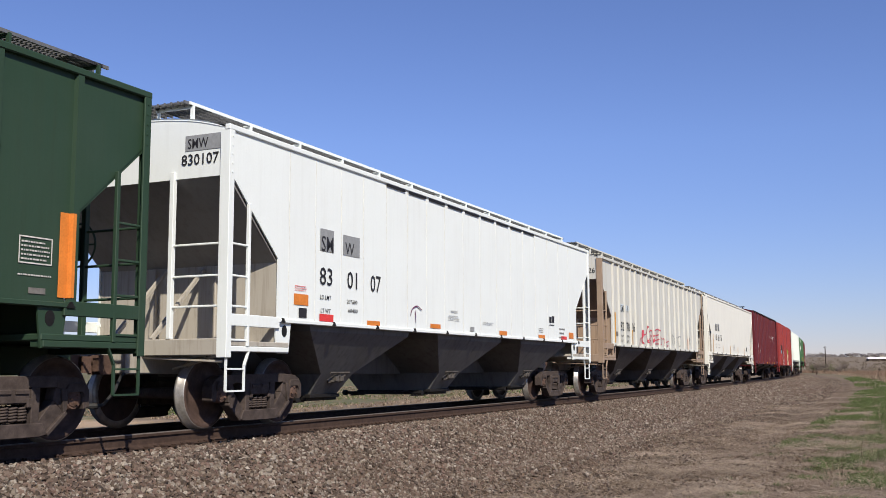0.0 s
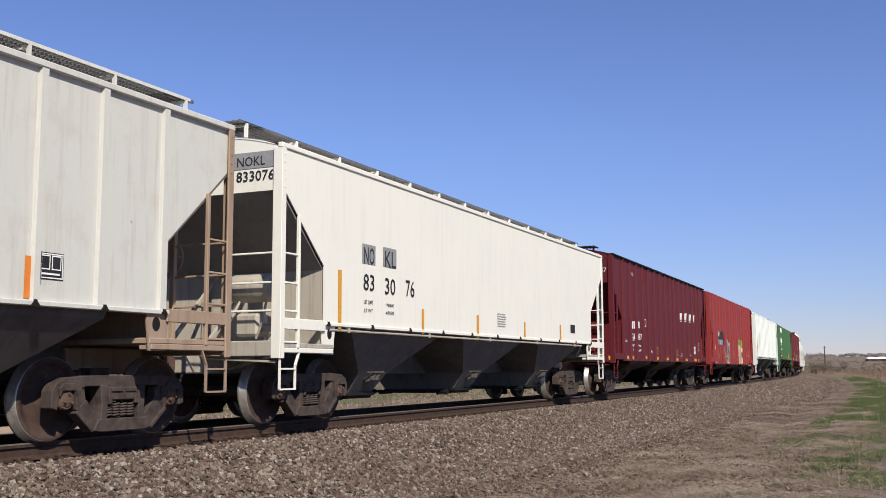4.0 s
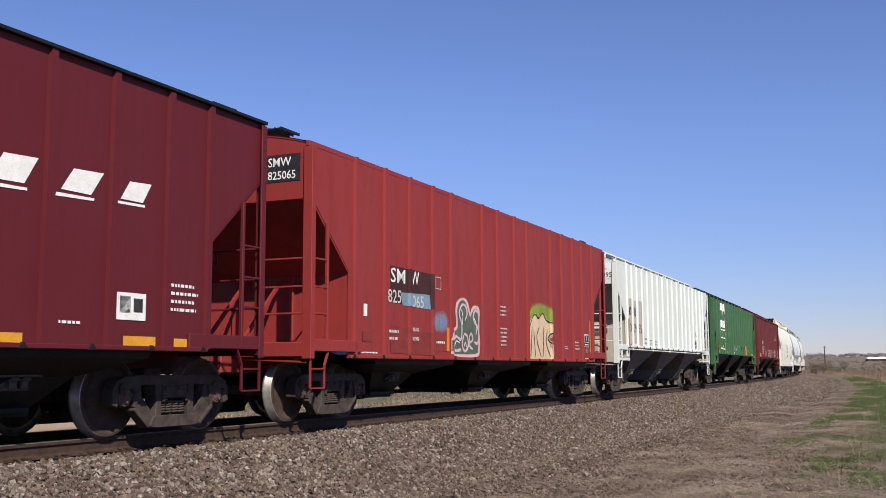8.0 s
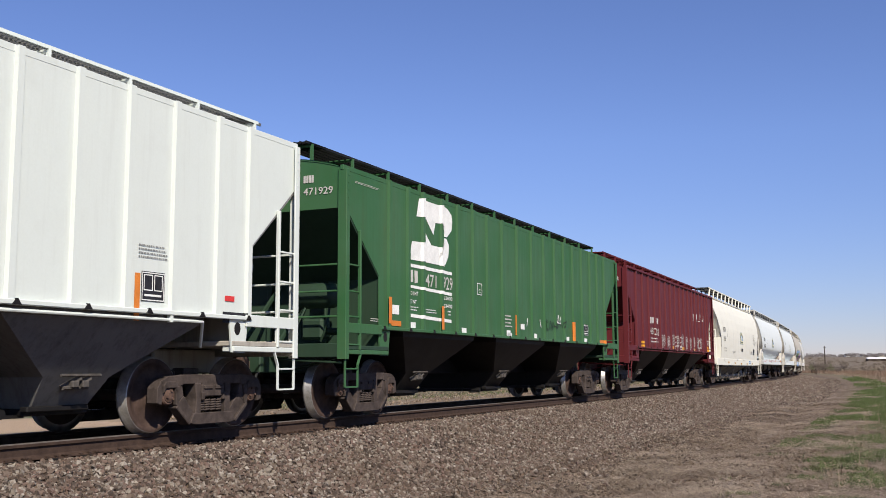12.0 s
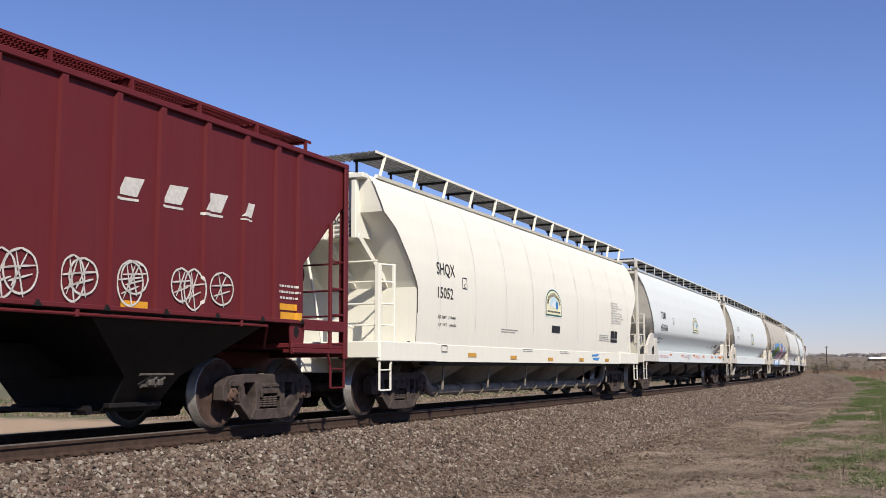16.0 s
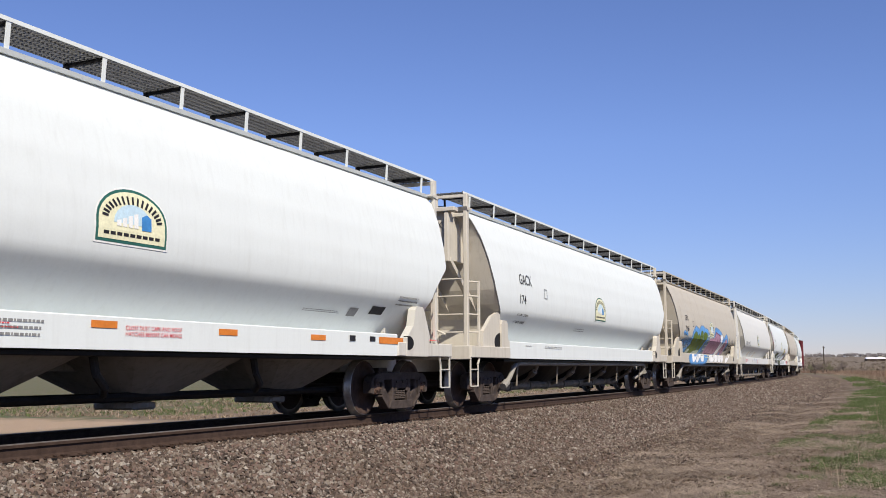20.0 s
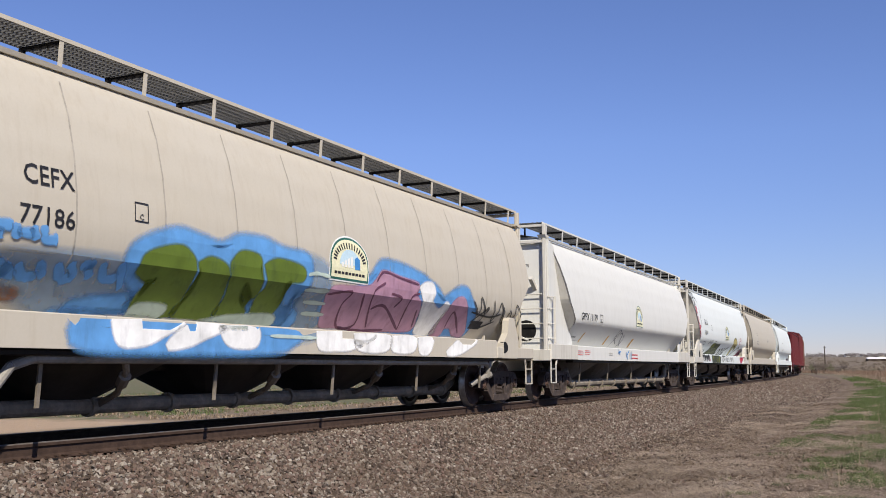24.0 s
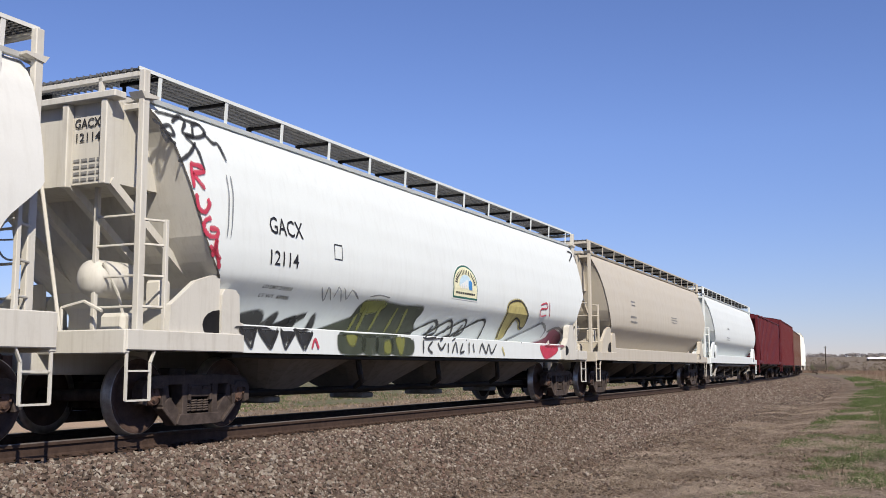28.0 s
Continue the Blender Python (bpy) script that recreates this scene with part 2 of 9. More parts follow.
def hoop(bm, x, y, z, r, w):
    """A round-section ring standing across the car."""
    quads(bm, [[(x + w * math.sin(b), y + (r + w * math.cos(b)) * math.cos(a), z + (r + w * math.cos(b)) * math.sin(a)) for b in (0, 1.257, 2.513, 3.77, 5.027)]
               for a in [i * math.pi / 10 for i in range(21)]], True)
    return bm


def lathe(bm, prof, n, m=None):
    """A turned body about the y axis from (radius, y) points."""
    rings = [[(r * math.cos(2 * math.pi * i / n), y, r * math.sin(2 * math.pi * i / n)) for i in range(n)] for r, y in prof]
    quads(bm, rings, True)
    if m is not None:
        bmesh.ops.transform(bm, matrix=m, verts=bm.verts)
    return bm


LETTERS = {}


def lettering(text, height, width=None, slant=0.0):
    """Painted letters as a thin mesh with cap height in metres, in the x-z plane, facing -y."""
    key = (text, round(height, 3), width and round(width, 3), slant)
    if key not in LETTERS:
        cu = bpy.data.curves.new("lettering", "FONT")
        cu.body, cu.size, cu.extrude, cu.resolution_u, cu.shear = text, height / 0.72, 0.0015, 2, slant
        cu.offset = height * 0.008
        ob = bpy.data.objects.new("lettering", cu)
        scene.collection.objects.link(ob)
        me = bpy.data.meshes.new_from_object(ob)
        bpy.data.objects.remove(ob)
        bpy.data.curves.remove(cu)
        k = width / max(1e-3, max(v.co.x for v in me.vertices)) if width else 1.0
        me.transform(Matrix.Rotation(radians(90), 4, "X") @ Matrix.Diagonal((k, 1, 1, 1)))
        LETTERS[key] = me
    return LETTERS[key]

# ---- running gear, shared by all cars ----
WHEEL_R, AXLES, GAUGE_Y = 0.475, 0.86, 0.79


def make_wheel():
    bm = bmesh.new()
    r = WHEEL_R
    # flange inside (+y), tread, rim face, dished plate, hub (-y is the outer face)
    lathe(bm, [(0.001, .02), (.12, .03), (.14, .06), (.36, .075), (.40, .085), (r + .028, .085), (r + .026, .055), (r + .004, .04),
               (r, -.045), (r - .012, -.055), (r - .075, -.055), (r - .085, -.03), (.30, .0), (.17, -.035), (.13, -.075), (.001, -.075)], 36)
    me = mesh_of(bm, "wheel", [M["wheel"], M["tread"]], True)
    for p in me.polygons:
        c = p.center
        rad = math.hypot(c.x, c.z)
        if rad > r - .045 and c.y > -.056:
            p.material_index = 1
    return me


def make_axle():
    bm = bmesh.new()
    lathe(bm, [(.001, -1.06), (.075, -1.06), (.075, -.8), (.09, -.75), (.082, -.5), (.076, 0), (.082, .5), (.09, .75), (.075, .8), (.075, 1.06), (.001, 1.06)], 14)
    return mesh_of(bm, "axle", M["truck"], True)


def make_cap():
    """Bearing end cap with its three bolts; turns with the axle."""
    bm = bmesh.new()
    lathe(bm, [(.001, -1.135), (.04, -1.135), (.085, -1.12), (.1, -1.10), (.1, -1.06), (.001, -1.06)], 16)
    for k in range(3):
        a = k * 2.094
        rod(bm, (.06 * math.cos(a), -1.15, .06 * math.sin(a)), (.06 * math.cos(a), -1.11, .06 * math.sin(a)), .018, 6)
    return mesh_of(bm, "bearing_cap", M["coupler"], False)


def make_side_frame():
    """Cast side frame, near side (-y): flat top chord, pedestals, diagonals, columns, spring seat."""
    bm = bmesh.new()
    y0, y1 = -1.12, -.95
    # top chord, rounded down over the bearings
    slab(bm, [(-.66, .735), (.66, .735), (.62, .61), (-.62, .61)], y0, y1)
    for k in (-1, 1):
        slab(bm, [(k * .60, .732), (k * .90, .715), (k * 1.02, .66), (k * .955, .575), (k * .77, .575), (k * .60, .60)], y0 - .004, y1)
        slab(bm, [(k * 1.02, .663), (k * 1.085, .57), (k * 1.09, .38), (k * 1.0, .355), (k * .975, .50), (k * .95, .575)], y0 - .002, y1)
        slab(bm, [(k * .66, .60), (k * .78, .58), (k * .755, .50), (k * .745, .35), (k * .69, .33)], y0 - .02, y1 + .02)
        # diagonal to the spring seat, with a raised lip along its lower edge
        slab(bm, [(k * .60, .61), (k * .72, .60), (k * .725, .33), (k * .57, .47)], y0 + .014, y1 - .012)
        slab(bm, [(k * .57, .47), (k * .725, .33), (k * .49, .11), (k * .37, .11), (k * .345, .21), (k * .40, .29)], y0 + .012, y1 - .012)
        bar(bm, (k * .735, y0 + .05, .335), (k * .47, y0 + .05, .105), .15, .05)
        # column beside the springs
        slab(bm, [(k * .25, .21), (k * .25, .62), (k * .37, .62), (k * .345, .40), (k * .36, .21)], y0 - .012, y1 + .01)
        # housing over the bearing
        slab(bm, [(k * .735, .50), (k * .73, .60), (k * .77, .65), (k * .95, .65), (k * 1.0, .60), (k * .99, .50), (k * .95, .565), (k * .77, .565)], y0 - .03, y1 + .03)
    slab(bm, [(-.47, .105), (-.40, .235), (.40, .235), (.47, .105), (.36, .085), (-.36, .085)], y0 - .025, y1 + .05)
    bmesh.ops.bevel(bm, geom=[e for e in bm.edges], offset=.009, segments=1, affect="EDGES", clamp_overlap=True)
    return mesh_of(bm, "side_frame", M["truck"])


def make_bearing():
    bm = bmesh.new()
    lathe(bm, [(.001, -1.11), (.11, -1.11), (.125, -1.09), (.125, -.93), (.001, -.93)], 18)
    box(bm, -.13, .13, -1.09, -.95, .08, .15, .01)
    return mesh_of(bm, "bearing", M["coupler"])


def make_spring():
    bm = bmesh.new()
    rings = [[(.058 * math.cos(a) + .014 * math.cos(b) * math.cos(a), .058 * math.sin(a) + .014 * math.cos(b) * math.sin(a), .25 + .014 * math.sin(b) + a * .0050)
              for b in (0, 1.57, 3.14, 4.71)] for a in [j * math.pi / 4 for j in range(45)]]
    quads(bm, rings, True)
    return mesh_of(bm, "spring", M["truck"], True)


def make_bolster():
    bm = bmesh.new()
    box(bm, -.24, .24, -1.12, 1.12, .50, .64, .02)
    box(bm, -.2, .2, -.6, .6, .62, .80, .03)
    rod(bm, (0, 0, .76), (0, 0, .90), .2, 18)
    for k in (-1, 1):
        box(bm, -.16, .16, k * .55, k * .75, .64, .82, .01)
        box(bm, -.235, .235, k * 1.13, k * .93, .445, .60, .012)
        for q in (-1, 1):                                  # pockets and wedges at the bolster's end
            box(bm, q * .03, q * .20, k * 1.15, k * 1.12, .545, .59, .006)
            box(bm, q * .19, q * .245, k * 1.145, k * 1.0, .40, .50, .008)
        # brake beams
        box(bm, k * .38, k * .46, -.75, .75, .30, .38, .01)
        for q in (-1, 1):
            box(bm, k * .40, k * .445, q * .70, q * .82, .24, .5, .01)
    rod(bm, (-.42, .1, .36), (.42, -.1, .30), .025, 6)
    return mesh_of(bm, "bolster", M["truck"])


def make_coupler():
    bm = bmesh.new()
    box(bm, -.42, .18, -.07, .07, .80, .94, .015)
    slab(bm, [(-.60, .74), (-.60, .99), (-.42, .99), (-.38, .95), (-.38, .78), (-.42, .74)], -.13, .08)
    slab(bm, [(-.72, .76), (-.72, .97), (-.58, .97), (-.58, .76)], .02, .16)
    slab(bm, [(-.66, .78), (-.66, .95), (-.56, .95), (-.56, .78)], -.16, -.06)
    return mesh_of(bm, "coupler", M["coupler"])


def make_hose():
    bm = bmesh.new()
    pts = [(-.2, -.22, .78), (-.34, -.25, .72), (-.45, -.24, .52), (-.56, -.18, .36), (-.68, -.10, .32), (-.74, -.05, .34)]
    pipe(bm, pts, .022, 7)
    rod(bm, (-.62, -.14, .34), (-.74, -.05, .345), .034, 8)
    return mesh_of(bm, "brake_hose", M["hose"])


WHEEL, AXLE, CAP, FRAME, BEARING, SPRING, BOLSTER, COUPLER, HOSE = (make_wheel(), make_axle(), make_cap(), make_side_frame(), make_bearing(),
                                                                  make_spring(), make_bolster(), make_coupler(), make_hose())
FLIP = pose(0, 0, 0, 0, 0, 180)
WHEELSETS = []


def running_gear(car, ends, trucks):
    """Two trucks with their wheelsets, couplers and hoses."""
    for k, half, xc in ((-1, ends[0], trucks[0]), (1, ends[1], trucks[1])):
        truck = part("truck", BOLSTER, None, car, "rusty cast-iron freight truck", pose(xc, 0, 0))
        for turn in (Matrix(), FLIP):
            part("side_frame", FRAME, None, truck, m=turn)
            for sx in (-.18, -.06, .06, .18):
                part("spring", SPRING, None, truck, m=turn @ pose(sx, -1.045, 0))
            for sx in (-AXLES, AXLES):
                part("bearing", BEARING, None, truck, m=turn @ pose(sx, 0, WHEEL_R))
        for sx in (-AXLES, AXLES):
            ws = part("wheelset", AXLE, None, car, "brown rusty steel wheels on an axle", pose(xc + sx, 0, WHEEL_R))
            for turn in (Matrix(), FLIP):
                part("wheel", WHEEL, None, ws, m=turn @ pose(0, -GAUGE_Y, 0))
                part("bearing_cap", CAP, None, ws, m=turn)
            WHEELSETS.append((ws, xc + sx))
        turn = pose(half, 0, 0) @ (Matrix() if k < 0 else FLIP)
        part("coupler", COUPLER, None, car, "rusty knuckle coupler", turn)
        part("brake_hose", HOSE, None, car, "", turn)


def grating_mesh(x0, x1, y0, y1, z, step=0.062):
    """Open steel grating: cross bars and bearing bars, joined."""
    n = int((x1 - x0) / step)
    verts, faces = [], []

    def blk(a, b, c, d, e, f):
        i = len(verts)
        verts.extend([(a, c, e), (b, c, e), (b, d, e), (a, d, e), (a, c, f), (b, c, f), (b, d, f), (a, d, f)])
        faces.extend([(i, i + 3, i + 2, i + 1), (i + 4, i + 5, i + 6, i + 7), (i, i + 1, i + 5, i + 4), (i + 1, i + 2, i + 6, i + 5),
                      (i + 2, i + 3, i + 7, i + 6), (i + 3, i, i + 4, i + 7)])
    for k in range(n):
        x = x0 + (k + .5) * step
        blk(x - .013, x + .013, y0, y1, z, z + .022)
    m = max(3, int(abs(y1 - y0) / .11))
    for k in range(m + 1):
        y = y0 + (y1 - y0) * k / m
        w = .012 if k in (0, m) else .007
        blk(x0, x1, y - w, y + w, z - .012, z + .03)
    me = bpy.data.meshes.new("grating")
    me.from_pydata(verts, [], faces)
    return me


def ladder(car, name, a, b, m, mat, zs, foot=None, r=.016):
    """Stiles from a and b upward, lists of (x, y, z0, z1); rungs at heights zs."""
    bm = bmesh.new()
    for x, y, z0, z1, w in (a, b):
        if w:
            box(bm, x - w / 2, x + w / 2, y - w / 2, y + w / 2, z0, z1, .006)
    lad = part(name, bm, mat, car, "", m)
    for z in zs:
        bm = bmesh.new()
        rod(bm, (a[0], a[1], z), (b[0], b[1], z), r, 6)
        part("rung", bm, mat, lad)
    return lad


def stirrup(car, m, mat, x0, x1, y, top, low):
    bm = bmesh.new()
    xs = x0 + .04
    for a, b in (((xs, y, top), (xs, y, low)), ((xs, y, low), (x1, y, low)), ((x1, y, low), (x1, y, top - .2)), ((x1, y, top - .2), (x1 + .1, y, top)), ((xs, y, (top + low) / 2 + .02), (x1, y, (top + low) / 2 + .02))):
        bar(bm, a, b, .035, .022)
    part("sill_step", bm, mat, car, "", m)


def letters(car, text, x, z, h, mat, y, width=None, label="", slant=0.0, rx=0.0, name="lettering"):
    me = lettering(text, h, width, slant)
    if not me.materials:
        me.materials.append(mat)
    elif me.materials[0] != mat:
        me = me.copy()
        me.materials.clear()
        me.materials.append(mat)
    return part(name, me, None, car, label, pose(x, y, z, rx, 0, 0))


def plate(car, name, mat, x0, x1, z0, z1, y, label="", d=.004):
    bm = box(bmesh.new(), x0, x1, y, y + d, z0, z1)
    return part(name, bm, mat, car, label)


def bars(car, x, z, w, h, rows, mat, y, name="stencil", seed=1):
    """Writing too small to read: short bars in rows."""
    rnd = random.Random(seed)
    bm = bmesh.new()
    rh = h / rows
    for r in range(rows):
        cx = x
        end = x + w * rnd.uniform(.75, 1)
        zz = z + h - (r + .75) * rh
        while cx < end:
            ln = rnd.uniform(.25, .8) * rh * 1.6
            box(bm, cx, min(end, cx + ln), y, y + .003, zz, zz + rh * .52)
            cx += ln + rh * .45
    return part(name, bm, mat, car)


ROADS = []


def place(car, f, r):
    """Sets the train's order: front and rear of the car along the line at 0 s."""
    ROADS.append((car, (f + r) / 2))


def angular_hopper(label, f, r, body, end=None, bays=None, frame_mat=None, eave=3.99, low=1.48, cut_top=3.42, cut_low=2.34, cut_in=1.17, posts=14,
                   rb=4.45, roof_h=0.20, post_w=.115, post_d=.05, heavy_top=False, tank=True, pocket=False, edge=False, slots=0, low_mat=None, rib_x=None, flush=False, roof_edge=False, grate=None, group="train", shift=(0, 0), trucks=None, end_walk=False, train_line=None):
    """Covered hopper with flat ribbed sides, sloped end sheets and three bottom bays."""
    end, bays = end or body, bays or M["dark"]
    gear = frame_mat or body
    low_mat = low_mat or gear
    L = (r - f) * TRUE
    H, W = L / 2, 1.66
    car = tagged(new("covered_hopper_car"), label, "freight car", group)
    place(car, f * TRUE, r * TRUE)
    A, B = -H + shift[0], H + shift[1]                    # the two ends
    lead, trail = pose(shift[0], 0, 0), pose(shift[1], 0, 0) @ FLIP
    outline = [(A, eave), (B, eave), (B, cut_top), (B - cut_in, cut_low), (B - cut_in, low), (A + cut_in, low), (A + cut_in, cut_low), (A, cut_top)]
    skin = W - post_d
    for k, nm in ((-1, "side_sheet"), (1, "side_sheet")):
        part(nm, slab(bmesh.new(), outline, k * skin, k * (skin - .02)), body, car)
        part("top_chord", box(bmesh.new(), A - .02, B + .02, k * (skin + .004 if flush else W + .012), k * (skin - .06), eave - .02, eave + .06, .004 if flush else .012), body, car)
        if roof_edge:
            part("roof_edge", box(bmesh.new(), A - .01, B + .01, k * (W + .02), k * (skin - .1), eave + .02, eave + .065, .006), M["dark"], car, "dark roof edge")
        bm = box(bmesh.new(), A + cut_in, B - cut_in, k * (W + .01), k * (skin - .05), low - .035, low + .02, .008)
        n = max(posts, 10)
        sill = part("bottom_sill", bm, body, car)
        for i in range(n + 1):                         # small dark brackets on the sill
            x = -H + cut_in + .1 + (2 * H - 2 * cut_in - .2) * i / n
            bm = slab(bmesh.new(), [(x - .06, low - .035), (x + .06, low - .035), (x + .03, low + .0), (x + .012, low + .03), (x - .012, low + .03), (x - .03, low + .0)], k * (W + .022), k * (W - .01))
            part("sill_bracket", bm, M["dark"], sill)
    # side posts
    bm = bmesh.new()
    w = post_w / 2
    ring = [(-w, .012), (-w * .72, -post_d), (w * .72, -post_d), (w, .012)]
    full = quads(bm, [[(x, y, z) for x, y in ring] for z in (low, eave + (.055 if flush else 0))])
    bm.faces.new(full[0])
    bm.faces.new(full[1][::-1])
    post_me = mesh_of(bm, "side_post", body)
    for x in rib_x or [-H + cut_in + .06 + (2 * H - 2 * cut_in - .12) * i / (posts - 1) for i in range(posts)]:
        for turn in (pose(x, -skin, 0), pose(x, skin, 0, 0, 0, 180)):
            part("side_post", post_me, None, car, m=turn)
    # roof, hatch trough
    bm = bmesh.new()
    arc = [(-W + .06, eave + .05)] + [(W * .97 * math.sin(a), eave + .07 + roof_h * (math.cos(a * 1.35) * 1.0)) for a in [-.95 + i * .19 for i in range(11)]] + [(W - .06, eave + .05)]
    quads(bm, [[(x, y, z) for y, z in arc] for x in (A + .01, B - .01)])
    quads(bm, [[(x, y, z - .03) for y, z in arc] for x in (B - .01, A + .01)])
    part("roof", bm, body, car)
    top = eave + .05 + roof_h
    for i in range(4):
        a = -H + .7 + i * (2 * H - 1.4) / 4
        part("roof_hatch", box(bmesh.new(), a + .05, a + (2 * H - 1.4) / 4 - .05, -.28, .28, top - .02, top + .13, .03), body, car)
    for i in range(slots):                                 # openings under the roof's edge
        x = -H + 4.36 + i * .832
        part("eave_slot", box(bmesh.new(), x, x + .68, -W - .006, -W + .012, eave - .06, eave - .018), M["dark"], car, "dark slot under the roof edge")
    # running boards
    if rb:
        for k in (-1, 1):
            g = grating_mesh(A + .05, B - .05, k * .34, k * .92, rb)
            g.materials.append(grate or M["grate"])
            board = part("running_board", g, None, car, "open steel grating walkway")
            if edge:
                part("board_edge", box(bmesh.new(), A + .04, B - .04, k * .925, k * .95, rb - .005, rb + .035), body, board)
            nb = 13
            for i in range(nb):
                x = A + .12 + (B - A - .24) * i / (nb - 1)
                bm = bmesh.new()
                bar(bm, (x, k * .93, eave + .14), (x, k * .93, rb), .035, .05)
                bar(bm, (x, k * .3, rb - .02), (x, k * .94, rb - .02), .03, .05)
                bar(bm, (x, k * .35, top - .02), (x, k * .35, rb), .03, .05)
                part("board_bracket", bm, body, board)
        for q in (-1, 1):
            g = grating_mesh(-.30, .30, -.92, .92, rb)
            g.materials.append(grate or M["grate"])
            part("running_board", g, None, car, "", pose(A + .25 if q < 0 else B - .25, 0, 0))
    if end_walk:                                           # short crossover walks over the ends
        for x in (A + .22, B - .22):
            g = grating_mesh(-.26, .26, -1.1, 1.1, eave + .285)
            g.materials.append(M["dark"])
            walkway = part("end_walkway", g, None, car, "dark steel grating walkway", pose(x, 0, 0))
            for y in (-1.0, 1.0):
                part("walkway_bracket", bar(bmesh.new(), (.1, y, eave + .06), (.1, y, eave + .285), .03, .05), M["dark"], walkway)
    # ends
    for q, turn in ((-1, lead), (1, trail)):
        bm = bmesh.new()
        a = [(-W + .02, cut_top - .08), (W - .02, cut_top - .08), (W - .02, eave)] + [(y, z) for y, z in arc[::-1][1:-1]] + [(-W + .02, eave)]
        beam(bm, a, -H + .02, -H + .05)
        part("end_sheet", bm, body, car, "", turn)
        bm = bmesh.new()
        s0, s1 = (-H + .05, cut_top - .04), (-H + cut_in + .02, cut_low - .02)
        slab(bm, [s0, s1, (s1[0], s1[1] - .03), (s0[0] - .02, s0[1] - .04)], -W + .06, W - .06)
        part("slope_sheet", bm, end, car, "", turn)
        xb = -H + cut_in + .02
        bm = box(bmesh.new(), xb, xb + .03, -W + .06, W - .06, 1.14, cut_low - .01)
        for y in (-.55, .55):
            box(bm, xb - .06, xb, y - .05, y + .05, 1.2, cut_low - .06, .008)
        part("bulkhead", bm, low_mat, car, "", turn)
        bm = box(bmesh.new(), -H, -H + cut_in + .3, -W + .02, W - .02, 1.10, 1.17, .01)
        box(bm, -H - .01, -H + .09, -W, W, .98, 1.2, .012)
        box(bm, -H - .28, -H + 1.4, -.27, .27, .74, 1.08, .02)
        part("end_platform", bm, low_mat, car, "", turn)
        for y in (-1, 1):
            if low > 1.2:                                  # a flat bar at sill height, a low step plate and a web plate at the body's corner
                part("end_bar", box(bmesh.new(), -H, -H + cut_in + .03, y * (W + .004), y * (W - .03), 1.36, 1.52, .008), gear, car, "", turn)
                part("step_plate", box(bmesh.new(), -H, -H + cut_in + .28, y * (W - .01), y * (W - .2), 1.03, 1.10, .008), gear, car, "", turn)
                web = part("web_plate", slab(bmesh.new(), [(-H + cut_in - .04, low), (-H + cut_in + .36, low), (-H + cut_in + .30, 1.02), (-H + cut_in + .02, 1.02)], y * (W - .03), y * (W - .055)), gear, car, "", turn)
                hole = slab(bmesh.new(), [(-H + cut_in + .19 + .065 * math.cos(t), 1.33 + .085 * math.sin(t)) for t in [i * .5236 for i in range(12)]], y * (W - .026), y * (W - .04))
                part("web_hole", hole, M["dark"], web, "dark oval opening")
            else:
                bm = box(bmesh.new(), -H, -H + cut_in + .35, y * (W + .0), y * (W - .09), 1.06, 1.24, .01)
                part("side_sill", bm, gear, car, "", turn)
        # corner posts and ladders
        for y in (-1, 1):
            bm = box(bmesh.new(), -H - .005, -H + .10, y * (W + .008), y * (W - .02), .95, eave, .006)
            box(bm, -H - .012, -H + .01, y * (W + .008), y * (W - .15), .95, eave, .006)
            post = part("corner_post", bm, body if pocket else gear, car, "", turn)
            for i in range(5):
                part("rivet", rod(bmesh.new(), (-H + .05, y * (W + .016), eave - .1 - .12 * i), (-H + .05, y * W, eave - .1 - .12 * i), .014, 6), gear, post)
        for y in (-1, 1):
            if y * q > 0:
                ladder(car, "end_ladder", (-H + .02, y * .72, 1.2, cut_top + .02, .07), (-H + .02, y * (W - .06), 0, 0, 0), turn, gear, (1.62, 2.02, 2.44))
            ladder(car, "side_ladder", (-H + .47, y * (W - .02), 1.1, 3.02, .05), (-H + .05, y * (W - .02), 0, 0, 0), turn, gear, (1.18, 1.62, 2.02, 2.44))
            stirrup(car, turn, gear, -H, -H + .43, y * (W - .03), 1.05, .52)
        bm = bmesh.new()
        bar(bm, (-H + .1, -.35, 1.2), (-H + cut_in, -.35, cut_low - .1), .05, .05)
        bar(bm, (-H + .1, .35, 1.2), (-H + cut_in, .35, cut_low - .1), .05, .05)
        rod(bm, (-H + .05, -W + .1, .90), (-H + .05, .1, .98), .018, 6)
        bar(bm, (-H + .02, -W + .08, 1.0), (-H + .4, -.5, .8), .06, .03)
        part("end_brace", bm, low_mat, car, "", turn)
        if tank and q < 0:
            bm = bmesh.new()
            lathe(bm, [(.001, -.42), (.12, -.41), (.2, -.34), (.21, -.3), (.21, .3), (.2, .34), (.12, .41), (.001, .42)], 18)
            bmesh.ops.transform(bm, matrix=pose(-H + .62, -.75, 2.0), verts=bm.verts)
            part("air_reservoir", bm, low_mat, car, "painted steel air tank", turn, smooth=True)
            bm = bmesh.new()
            box(bm, -H + .45, -H + .75, -.95, -.55, 1.28, 1.62, .04)
            rod(bm, (-H + .6, -1.2, 1.4), (-H + .6, -.5, 1.45), .06, 10)
            pipe(bm, [(-H + .6, -1.0, 1.8), (-H + .45, -1.05, 1.5), (-H + .5, -.9, 1.25)], .02, 6)
            pipe(bm, [(-H + .5, -.6, 1.8), (-H + .4, -.5, 1.5), (-H + .5, -.4, 1.2)], .02, 6)
